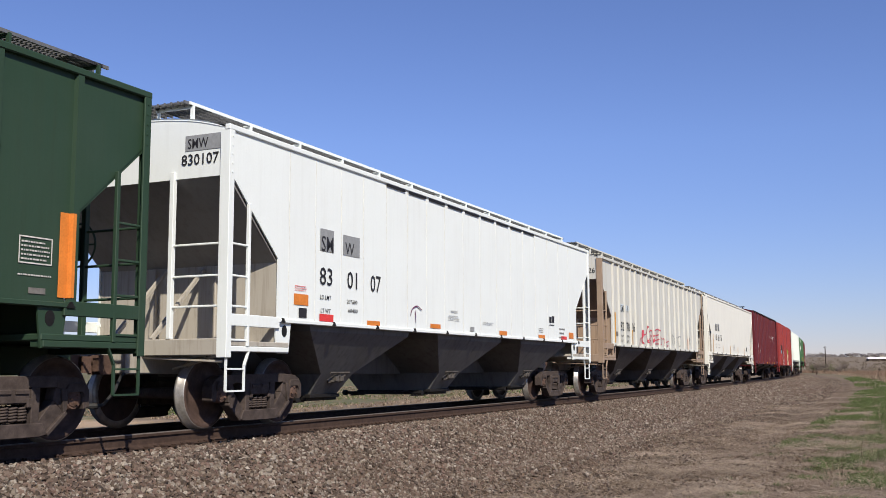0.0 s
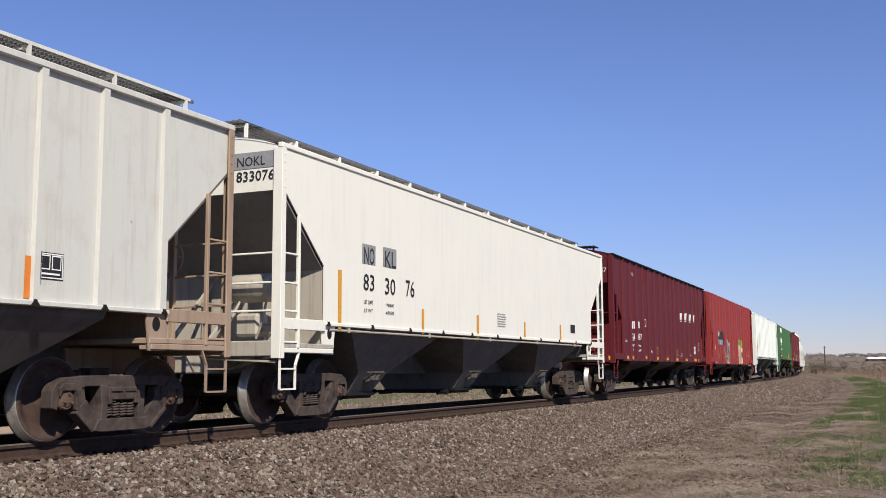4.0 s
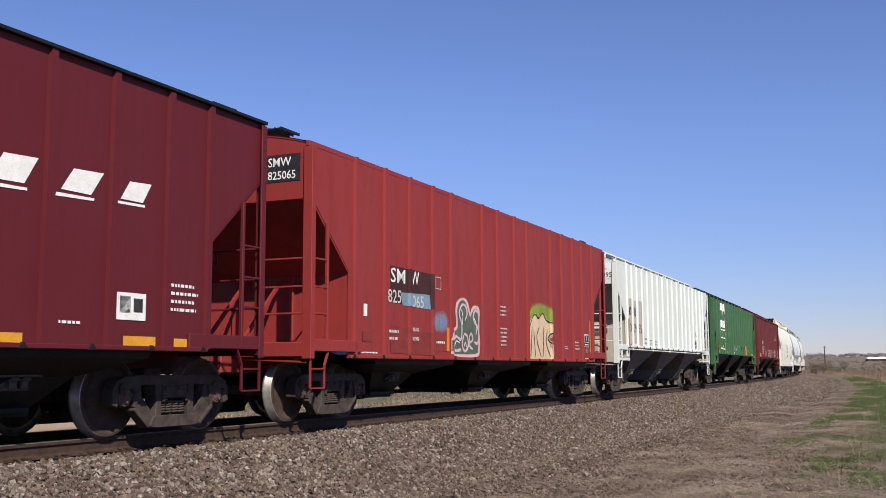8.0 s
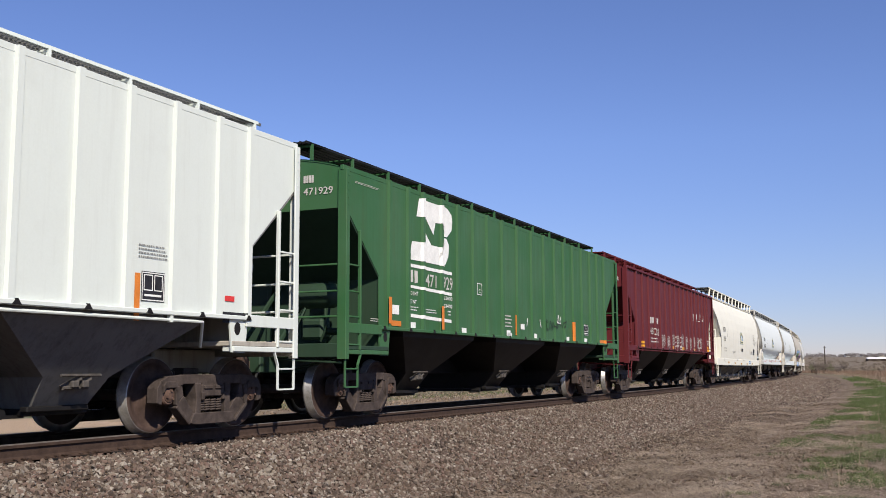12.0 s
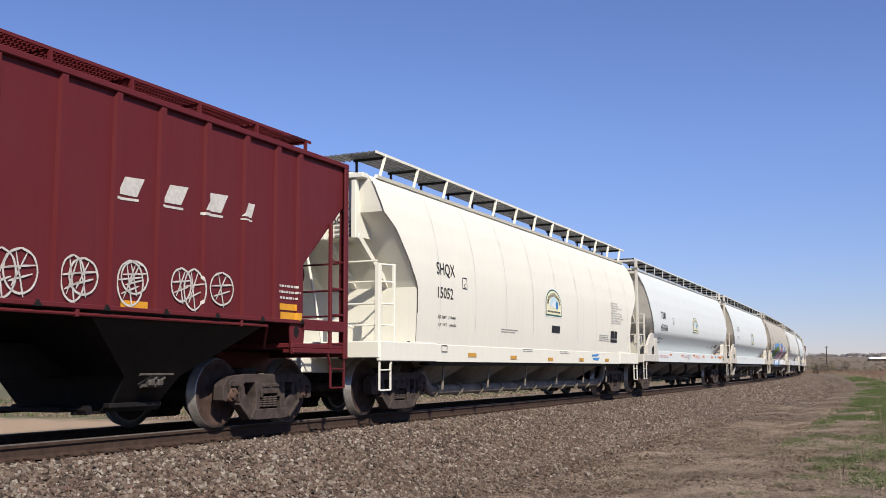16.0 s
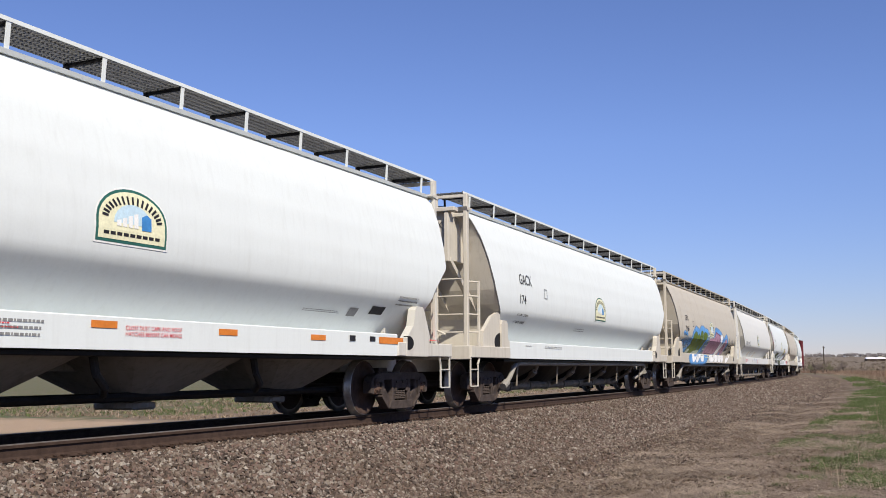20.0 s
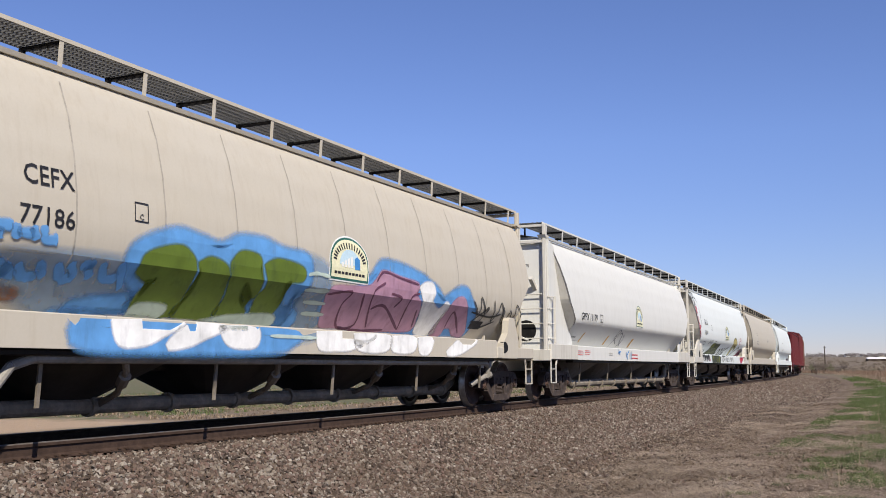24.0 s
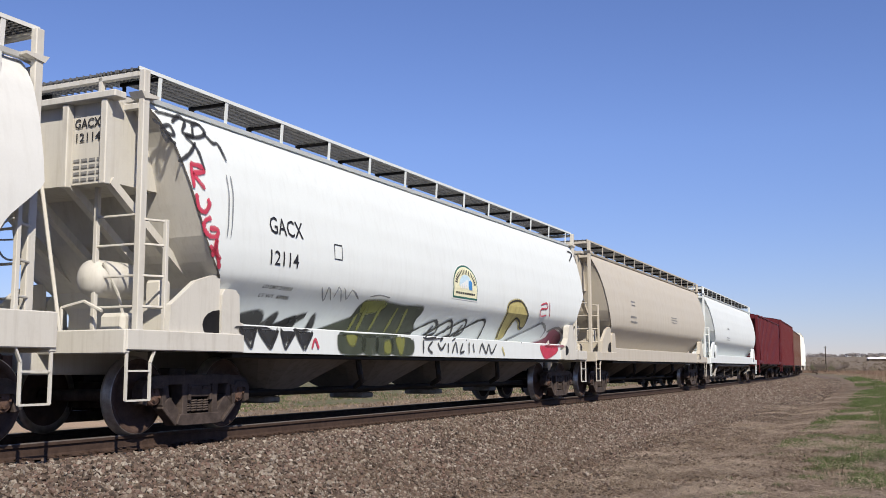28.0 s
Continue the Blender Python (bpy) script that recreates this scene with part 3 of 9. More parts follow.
            part("brake_valve", bm, low_mat, car, "", turn)
    # brake wheel on the trailing end
    bm = bmesh.new()
    hoop(bm, -H - .06, .55, 2.3, .26, .014)
    for a in (0, 2.09, 4.19):
        rod(bm, (-H - .03, .55, 2.3), (-H - .06, .55 + .26 * math.cos(a), 2.3 + .26 * math.sin(a)), .012, 6)
    box(bm, -H - .03, -H + .1, .42, .68, 2.1, 2.5, .02)
    part("brake_wheel", bm, gear, car, "", trail)
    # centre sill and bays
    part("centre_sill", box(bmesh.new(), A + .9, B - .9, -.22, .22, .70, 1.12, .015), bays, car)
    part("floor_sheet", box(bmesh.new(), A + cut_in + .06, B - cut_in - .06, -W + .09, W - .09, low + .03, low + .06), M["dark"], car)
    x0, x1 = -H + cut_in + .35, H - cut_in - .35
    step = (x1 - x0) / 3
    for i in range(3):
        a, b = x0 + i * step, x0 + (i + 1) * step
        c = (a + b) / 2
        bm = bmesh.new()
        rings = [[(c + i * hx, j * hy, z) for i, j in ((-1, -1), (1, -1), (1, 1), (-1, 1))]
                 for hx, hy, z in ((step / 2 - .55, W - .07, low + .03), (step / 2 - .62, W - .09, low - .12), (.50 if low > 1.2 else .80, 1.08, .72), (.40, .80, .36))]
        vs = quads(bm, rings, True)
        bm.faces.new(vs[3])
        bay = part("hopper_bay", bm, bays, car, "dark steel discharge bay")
        bm = box(bmesh.new(), c - .50, c + .46, -.80, .80, .29, .37, .015)
        box(bm, c - .95, c - .5, -.5, .5, .30, .36, .01)
        rod(bm, (c - .86, -.85, .33), (c - .86, .85, .33), .028, 8)
        for y in (-.85, .85):
            rod(bm, (c - .86, y - .04, .33), (c - .86, y + .04, .33), .055, 8)
            box(bm, c - .90, c - .4, y * .8 - .03, y * .8 + .03, .27, .31)
        box(bm, c - .55, c + .35, -.92, -.80, .34, .40, .01)
        part("outlet_gate", bm, M["dark"], bay)
        bm = bmesh.new()
        for dx in (-.07, .08):
            bar(bm, (c + dx - .10, -1.0, .60), (c + dx + .08, -1.12, .72), .05, .06)
            box(bm, c + dx - .05, c + dx + .05, -1.14, -.98, .60, .68, .01)
        rod(bm, (c - .30, -1.14, .74), (c + .30, -1.14, .74), .016, 6)
        rod(bm, (c - .20, -1.08, .60), (c + .16, -1.08, .60), .02, 6)
        part("gate_linkage", bm, M["linkage"], bay)
    if train_line:                                         # thin air pipe clipped under the sill
        a, b, z = A + cut_in + .15, B - cut_in - .9, low - .09
        bm = pipe(bmesh.new(), [(a, -W + .25, z - .25), (a + .05, -W + .03, z), (b, -W + .03, z), (b + .3, -W + .3, z - .3)], .02, 8)
        line = part("train_line", bm, train_line, car, "thin air pipe under the sill")
        for i in range(5):
            x = a + .6 + (b - a - 1.2) * i / 4
            part("clip", box(bmesh.new(), x - .025, x + .025, -W + .0, -W + .06, z - .03, low - .03, .004), train_line, line)
    running_gear(car, (A, B), trucks or (-6.5, 6.62))
    return car, H, W


def curved_hopper(label, f, r, body, gear=None, bays=None, eave=4.12, rb=4.46, sill0=1.02, sill1=1.38, nbays=4, pipes=1, panel=True, shroud=False,
                  rear_cut=([1.4, 2.0, 2.3, 2.7, 4.2], [.95, .9, .72, .25, .2]), posts=13, shift=(0, 0), trucks=None, tall_posts=True, tank=True, post_mat=None, cap_mat=None, group="train", tilt_posts=0.0, seams=0, seam_mat=None, full=False,
                  cut=([1.4, 1.9, 2.0, 2.2, 2.46, 2.9, 3.35, 3.6, 3.8, 3.95, 4.1], [2.0, 1.80, 1.67, 1.48, 1.31, 1.15, 1.0, .90, .79, .67, .54])):
    """Covered hopper with bulged tank-like sides, a straight side sill and tall end platforms."""
    gear = gear or body
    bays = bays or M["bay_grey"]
    post_mat = post_mat or body
    L = (r - f) * TRUE
    trucks = trucks or (-6.8, 8.0)
    H, W = L / 2, 1.66
    car = tagged(new("covered_hopper_car"), label, "freight car", group)
    place(car, f * TRUE, r * TRUE)
    A, B = -H + shift[0], H + shift[1]                    # the two ends
    lead, trail = pose(shift[0], 0, 0), pose(shift[1], 0, 0) @ FLIP
    half = [(0, eave + .17), (.45, eave + .15), (.9, eave + .07), (1.18, eave), (1.30, eave - .16), (1.45, eave - .55), (1.56, eave - 1.0), (1.625, eave - 1.45),
            (1.64, eave - 1.75), (1.625, eave - 1.95), (1.595, eave - 2.10), (1.50, eave - 2.22), (1.34, eave - 2.42), (1.17, eave - 2.64), (1.0, eave - 2.85)]
    if shroud:
        half = [(0, eave + .17), (.45, eave + .15), (.9, eave + .07), (1.16, eave - .02), (1.34, eave - .3), (1.48, eave - .7), (1.58, eave - 1.15), (1.625, eave - 1.5),
                (1.64, eave - 1.8), (1.635, eave - 2.06), (1.60, eave - 2.11), (1.47, eave - 2.25), (1.27, eave - 2.48), (1.06, eave - 2.75), (.98, eave - 2.85)]
    if full:                                               # sides that stay full down to the sill
        half = half[:9] + [(1.64, eave - 1.98), (1.635, eave - 2.2), (1.625, eave - 2.42), (1.61, eave - 2.64), (1.595, eave - 2.82), (1.585, eave - 2.93)]
    fine = [half[0], half[1]] + [(float(np.interp(-z, [-q2 for _, q2 in half[1:]], [y for y, _ in half[1:]])), float(z)) for z in np.linspace(half[1][1], half[-1][1], 40)[1:]]
    prof = [(-y, z) for y, z in fine[::-1]] + fine[1:]

    def inn(z, rear=False):
        """How far the shell's end lies inside the car's end, by height."""
        if rear:
            return float(np.interp(z, *rear_cut))
        return float(np.interp(z, *cut))
    bm = bmesh.new()
    xs = [i / 12 for i in range(13)]
    rings = [[(A + inn(z) + (B - A - inn(z) - inn(z, True)) * u, y, z) for y, z in prof] for u in xs]
    vs = quads(bm, rings)
    n = len(prof)
    shell = part("tank_shell", bm, body, car, smooth=True)
    for i in range(seams):
        x = -H + 2.3 + (2 * H - 3.6) * i / max(1, seams - 1)
        bm = bmesh.new()
        quads(bm, [[(x + dx, -y - .004, z) for y, z in half[4:-2]] for dx in (-.012, .012)])
        part("weld_seam", bm, seam_mat or body, shell, smooth=True)
    for q, turn in ((-1, lead), (1, trail)):
        bm = bmesh.new()
        lv = [(float(np.interp(-z, [-q2 for _, q2 in half[2:]], [y for y, _ in half[2:]])), z) for z in np.linspace(half[2][1], half[-1][1], 30)]
        ring = [[(-H + inn(z, q > 0) + .004, -y + .01, z), (-H + inn(z, q > 0) + .004, y - .01, z)] for y, z in lv]
        quads(bm, ring)
        part("slope_sheet", bm, gear, car, "", turn, smooth=False)
        if q < 0:                                          # dark strip along the edge where the shell meets the slope
            bm = bmesh.new()
            edge_line = [(float(np.interp(-z, [-q2 for _, q2 in half[2:]], [y for y, _ in half[2:]])), z) for z in np.linspace(eave - .12, max(sill1 + .55, half[-1][1]), 26)]
            quads(bm, [[(-H + inn(z) + dx, -y - .006, z) for dx in (-.012, .022)] for y, z in edge_line])
            part("shell_edge", bm, M["edge_dark"], shell, "dark edge", Matrix.Translation((shift[0], 0, 0)))
        # end panel and its ribs
        bm = bmesh.new()
        zt = eave - .06
        d = inn(zt - 1.02, q > 0) + .1
        slab(bm, [(-H + .26, zt), (-H + .26, zt - 1.02), (-H + max(d, .4), zt - 1.02), (-H + max(.4, inn(zt, q > 0) + .1), zt)], -1.02, 1.02)
        if shroud:
            bm.free()
        else:
            panel_ob = part("end_panel", bm, gear, car, "", turn)
            for y in (-1.0, -.38, .38, 1.0):
                part("panel_rib", box(bmesh.new(), -H + .15, -H + .258, y - .05, y + .05, zt - 1.06, zt - .022, .012), gear, panel_ob)
            part("panel_cap", box(bmesh.new(), -H + .12, -H + .32, -1.2, 1.2, zt - .02, zt + .07, .012), gear, panel_ob)
        for y in (-1.0, -.35, .35, 1.0):
            part("end_strut", bar(bmesh.new(), (-H + .28, y, zt - 1.0), (-H + 1.9, y, 1.9), .10, .10), gear, car, "", turn)
        if shroud:
            bm = box(bmesh.new(), -H + .60, -H + .66, -1.32, 1.32, 1.12, eave - .05, .01)
            wall = part("end_wall", bm, body, car, "", turn)
            for y in (-1, 1):
                edge = [(-H + inn(z, q > 0) + .06, z) for z in (3.9, 3.48, 3.0, 2.54, 2.0, 1.5)]
                bm = slab(bmesh.new(), [(-H + .62, eave - .05)] + edge + [(edge[-1][0], 1.12), (-H + .62, 1.12)], y * 1.36, y * 1.32) if q < 0 else box(bmesh.new(), -H + .62, -H + 1.0, y * 1.36, y * 1.32, 1.12, 3.6)
                part("side_web", bm, body, wall)
            bm = beam(bmesh.new(), [(-.75 + .27 * math.cos(t), 1.75 + .27 * math.sin(t)) for t in [i * .3927 for i in range(16)]], -H + .594, -H + .64)
            part("access_hole", bm, M["dark"], wall, "dark round opening")
        # lower end: bolster webs, platform
        bm = box(bmesh.new(), -H, -H + 2.35, -1.58, 1.58, 1.04, 1.12, .012)
        box(bm, -H - .02, -H + .08, -1.6, 1.6, .98, 1.26, .015)
        box(bm, -H - .26, -H + 1.9, -.27, .27, .74, 1.05, .02)
        box(bm, -H + 1.9, -H + 1.96, -1.2, 1.2, 1.1, 2.1)
        part("end_platform", bm, gear, car, "", turn)
        for y in (-1, 1):
            if shroud or sill1 < 1.3:
                part("side_sill", box(bmesh.new(), -H, -H + 2.2, y * 1.62, y * 1.54, sill0, sill1 + .02, .012), gear, car, "", turn)
                continue
            # leaning web plate over the truck; its hole is cut off by the sill's upright
            top = 2.0 if sill1 > 1.3 else 1.6
            if q < 0:
                web_line = [(-H + .75, 1.12), (-H + .80, top - .42), (-H + 1.25, top - .1), (-H + 1.60, top), (-H + 1.74, top), (-H + 1.74, 1.12)]
                hole = [(-H + 1.735, 1.13 + .03), (-H + 1.735, 1.56)] + [(-H + 1.735 - .34 * math.sin(t), 1.36 + .2 * math.cos(t)) for t in [i * .3927 for i in range(1, 8)]]
            else:
                web_line = [(-H + 1.06, 1.02), (-H + .98, 1.38), (-H + 1.22, top - .14), (-H + 1.28, top - .09), (-H + 1.50, top - .09), (-H + 1.57, top - .16), (-H + 1.64, 1.56), (-H + 1.89, 1.34), (-H + 1.92, 1.02)]
                hole = [(-H + 1.875, 1.13), (-H + 1.875, 1.37)] + [(-H + 1.875 - .24 * math.sin(t), 1.25 + .13 * math.cos(t)) for t in [i * .3927 for i in range(1, 8)]]
            web = part("bolster_web", slab(bmesh.new(), web_line, y * (1.56 if q < 0 else 1.628), y * 1.48), gear, car, "", turn)
            part("lightening_hole", slab(bmesh.new(), hole, y * (1.563 if q < 0 else 1.632), y * 1.55), M["dark"], web, "dark rounded opening")
            if q < 0 and sill1 > 1.3:
                part("sill_end_plate", slab(bmesh.new(), [(-H + 1.74, 1.26), (-H + 1.74, 1.76), (-H + 1.80, 1.84), (-H + 2.02, 1.84), (-H + 2.1, 1.77), (-H + 2.12, 1.42), (-H + 2.2, 1.40), (-H + 2.2, 1.26)], y * 1.60, y * 1.45), gear, car, "", turn)
            part("side_sill", box(bmesh.new(), -H, -H + 2.2, y * 1.62, y * 1.54, 1.02, 1.26, .012), gear, car, "", turn)
        # tall corner posts, ladders
        for y in (-1, 1):
            px = -H + (.46 if q < 0 else .08)
            bm = box(bmesh.new(), px, px + .11, y * 1.34, y * 1.25, 1.05, rb - .01 if tall_posts else 2.62, .01)
            if tall_posts:                                 # gusset under the walkway's corner
                slab(bm, [(px - .06, rb - .30), (px, rb - .38), (px + .25, rb - .34), (px + .25, rb - .31)], y * 1.36, y * 1.15)
            part("corner_post", bm, gear, car, "", turn)
        if tall_posts:
            part("crossover_rail", box(bmesh.new(), px + .01, px + .08, -1.25, 1.25, rb - .09, rb - .02, .01), gear, car, "", turn)
            part("crossover_rail", box(bmesh.new(), px + .01, px + .08, -1.25, 1.25, rb - .50, rb - .42, .01), gear, car, "", turn)
        for y in (-1, 1):
            if y * q > 0:
                ladder(car, "end_ladder", (px + .04, y * .62, 1.12, rb - .02 if tall_posts else 3.6, .06), (px + .04, y * 1.28, 0, 0, 0), turn, gear, (1.55, 1.92, 2.3, 2.66))
            ladder(car, "side_ladder", (px + .34, y * 1.45, 1.2, 2.62, .055), (px + .06, y * 1.32, 0, 0, 0), turn, gear, (1.55, 1.92, 2.3, 2.6))
            stirrup(car, turn, gear, -H, -H + .43, y * 1.58, 1.08, .45)
        g = grating_mesh(-.16, .36, -1.24, 1.24, rb)
        g.materials.append(M["grate"])
        part("end_grating", g, None, car, "", turn @ pose(-H + (.62 if q < 0 else .24), 0, 0))
        g = grating_mesh(-.2, .2, -1.0, -.3, 1.13)
        g.materials.append(M["grate"])
        part("platform_grating", g, None, car, "", turn @ pose(-H + .2, 0, 0))
        if q < 0 and tank:
            bm = bmesh.new()
            lathe(bm, [(.001, -.45), (.13, -.44), (.22, -.36), (.235, -.3), (.235, .3), (.22, .36), (.13, .44), (.001, .45)], 18)
            bmesh.ops.transform(bm, matrix=pose(-H + .85, -.55, 1.92, 0, 0, 90), verts=bm.verts)
            part("air_reservoir", bm, gear, car, "painted steel air tank", turn, smooth=True)
            bm = bmesh.new()
            box(bm, -H + .7, -H + 1.05, -.9, -.5, 1.18, 1.5, .05)
            pipe(bm, [(-H + .5, -.75, 2.1), (-H + .7, -.8, 1.75), (-H + .8, -.8, 1.5)], .022, 6)
            box(bm, -H + .9, -H + 1.1, -1.3, -1.05, 1.55, 1.9, .03)
            part("brake_valve", bm, gear, car, "", turn)
        if q < 0:
            bm = bmesh.new()
            rod(bm, (-H + .2, .25, zt + .1), (-H + .25, -.35, 1.2), .025, 8)
            pipe(bm, [(-H + .3, -.30, 1.15), (-H + .3, -.30, 1.55), (-H + .34, -.62, 1.62), (-H + .34, -.9, 1.5)], .022, 6)
            hoop(bm, -H + .05, .3, 2.4, .26, .014)
            for a in (0, 2.09, 4.19):
                rod(bm, (-H + .1, .3, 2.4), (-H + .05, .3 + .26 * math.cos(a), 2.4 + .26 * math.sin(a)), .012, 6)
            part("brake_wheel", bm, gear, car, "", turn)
    for k in (-1, 1):
        bm = beam(bmesh.new(), [(k * 1.60, sill0), (k * 1.60, sill1), (k * 1.58, sill1 + .015), (k * 1.1, sill1 + .03), (k * 1.1, sill1), (k * 1.55, sill1 - .03), (k * 1.55, sill0)], A + 2.2, B - 2.2)
        part("side_sill", bm, body, car)
        part("eave_lip", beam(bmesh.new(), [(k * 1.17, eave - .02), (k * 1.24, eave - .02), (k * 1.26, eave + .03), (k * 1.2, eave + .05)], A + .56, B - .2), body, car)
        part("lower_rub_rail", box(bmesh.new(), A + 2.1, B - 2.1, k * 1.5, k * 1.3, sill0 - .07, sill0 - .01, .01), M["dark"], car)
        g = grating_mesh(A + .46, B - .08, k * .62, k * 1.24, rb)
        g.materials.append(M["grate"])
        board = part("running_board", g, None, car, "open steel grating walkway")
        part("board_edge", box(bmesh.new(), A + .46, B - .08, k * 1.243, k * 1.262, rb - .012, rb + .034), post_mat, board)
        for i in range(posts):
            x = A + .85 + (B - A - 1.4) * i / (posts - 1)
            bm = bmesh.new()
            bar(bm, (x + tilt_posts, k * 1.23, eave + .02), (x, k * 1.25, rb + .02), .06, .012)
            part("board_post", bm, post_mat, board)
            bm = bmesh.new()
            bar(bm, (x, k * .6, rb - .03), (x, k * 1.24, rb - .03), .03, .05)
            bar(bm, (x, k * .66, eave + .1), (x, k * .66, rb), .03, .04)
            part("board_bracket", bm, M["dark"], board)
    for i in range(8):
        x = -H + 1.5 + (2 * H - 3) * i / 7
        bm = lathe(bmesh.new(), [(.001, 0.06), (.3, .06), (.33, .03), (.33, -.05), (.001, -.05)], 18)
        bmesh.ops.transform(bm, matrix=pose(x, 0, eave + .2, 90), verts=bm.verts)
        part("roof_hatch", bm, body, car)
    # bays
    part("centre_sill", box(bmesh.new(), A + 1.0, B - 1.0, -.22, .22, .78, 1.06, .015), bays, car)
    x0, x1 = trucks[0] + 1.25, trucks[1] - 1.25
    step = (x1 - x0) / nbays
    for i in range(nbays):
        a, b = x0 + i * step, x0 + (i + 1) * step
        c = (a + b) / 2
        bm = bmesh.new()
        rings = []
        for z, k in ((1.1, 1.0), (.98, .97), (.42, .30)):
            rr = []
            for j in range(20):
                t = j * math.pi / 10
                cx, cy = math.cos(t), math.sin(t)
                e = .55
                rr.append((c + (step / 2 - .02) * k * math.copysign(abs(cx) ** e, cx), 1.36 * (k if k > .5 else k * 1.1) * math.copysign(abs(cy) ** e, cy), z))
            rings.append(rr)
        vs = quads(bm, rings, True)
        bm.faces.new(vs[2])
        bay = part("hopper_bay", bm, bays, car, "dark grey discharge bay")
        bm = bmesh.new()
        rod(bm, (c, 0, .32), (c, 0, .44), .34, 16)
        rod(bm, (c, 0, .30), (c, 0, .36), .40, 16)
        box(bm, c - .22, c + .22, -.35, .35, .27, .37, .02)
        part("outlet_gate", bm, bays, bay)
    if pipes:
        py, pz, pr = (-1.0, .38, .10) if pipes == 1 else (-.42, .36, .10)
        bm = pipe(bmesh.new(), [(x0 - .25, py, .78), (x0 - .05, py, .55), (x0 + .2, py, pz), (x1 - .25, py, pz), (x1 + .1, py, .52), (x1 + .3, py, .86)], pr, 12)
        for i in range(2 * nbays + 1):
            x = x0 + .4 + (x1 - x0 - .8) * i / (2 * nbays)
            rod(bm, (x - .035, py, pz), (x + .035, py, pz), pr + .035, 12)
        part("discharge_pipe", bm, M["pipe"], car, "grimy beige unloading pipe", smooth=False)
        for i in range(nbays + 1):
            x = x0 + .25 + (x1 - x0 - .5) * i / nbays
            part("pipe_hanger", bar(bmesh.new(), (x, -1.30, 1.0), (x, -1.26, .40), .05, .025), M["pipe"], car)
        if pipes > 1:
            bm = pipe(bmesh.new(), [(x0 - .62, -1.32, .46), (x0 - .40, -1.34, .60), (x0 - .22, -1.38, .84), (x0 + .05, -1.40, .92), (x1 - .25, -1.40, .92), (x1 - .02, -1.38, .84), (x1 - .02, -1.34, .66), (x1 - .35, -1.1, .46)], .055, 10)
            rod(bm, (x0 - .72, -1.30, .40), (x0 - .55, -1.33, .50), .085, 10)
            rod(bm, (x1 - .06, -1.38, .68), (x1 + .02, -1.38, .66), .08, 10)
            part("upper_pipe", bm, M["upper_pipe"], car, "grey unloading pipe under the sill")
            for i in range(nbays):                         # slanting branches with a dark valve each
                x = x0 + (i + .5) * step
                branch = pipe(bmesh.new(), [(x - .15, -1.40, .92), (x - .02, -1.30, .78), (x + .22, -.95, .52), (x + .4, -.5, .38)], .042, 8)
                rod(branch, (x + .02, -1.25, .73), (x + .12, -1.1, .63), .075, 8)
                part("branch_pipe", branch, M["pipe"], car)
    else:
        bm = bmesh.new()
        pipe(bm, [(x0, -.5, .45), (x1, -.5, .45)], .06, 8)
        part("discharge_pipe", bm, M["dark"], car)
        for i in range(nbays - 1):
            x = x0 + (i + 1) * step
            bm = pipe(bmesh.new(), [(x - .3, -1.2, .95), (x - .25, -1.2, .75), (x, -1.1, .6), (x + .3, -.8, .5)], .05, 8)
            part("air_hose", bm, M["hose"], car)
    running_gear(car, (A, B), trucks)
    return car, H, W

# ---- ground ----
def ground_height(o, s):
    """Height of the ground at offset o from the track: ballast bed, shoulder, service track, verge, fields."""
    return np.interp(o, [-900, -60, -20, -8.5, -5.5, -3.9, -1.9, -1.45, 1.45, 1.85, 3.5, 4.6, 6.2, 9.5, 14, 60, 900],
                     [-.8, -.75, -.62, -.60, -.62, -.80, -.27, -.235, -.225, -.245, -.80, -.86, -.84, -.72, -.80, -.85, -.9])


def ground_at(s, o, x, y):
    """The same with the unevenness of the dirt and the wheel ruts of the service track."""
    wob = np.array([noise.noise((a * .9, b * .9, 0)) * .035 + noise.noise((a * .25, b * .25, 3)) * .07 for a, b in zip(x, y)])
    z = ground_height(o, s) + wob * np.clip((np.abs(o) - 3.0) / 1.5, 0, 1) * (.4 + .6 * np.clip(1 - np.abs(s - 20) / 200, 0, 1))
    for c in (4.3, 5.9):
        z = z - .06 * np.exp(-((o - c - .25 * np.sin(s * .11)) / .28) ** 2)
    return z


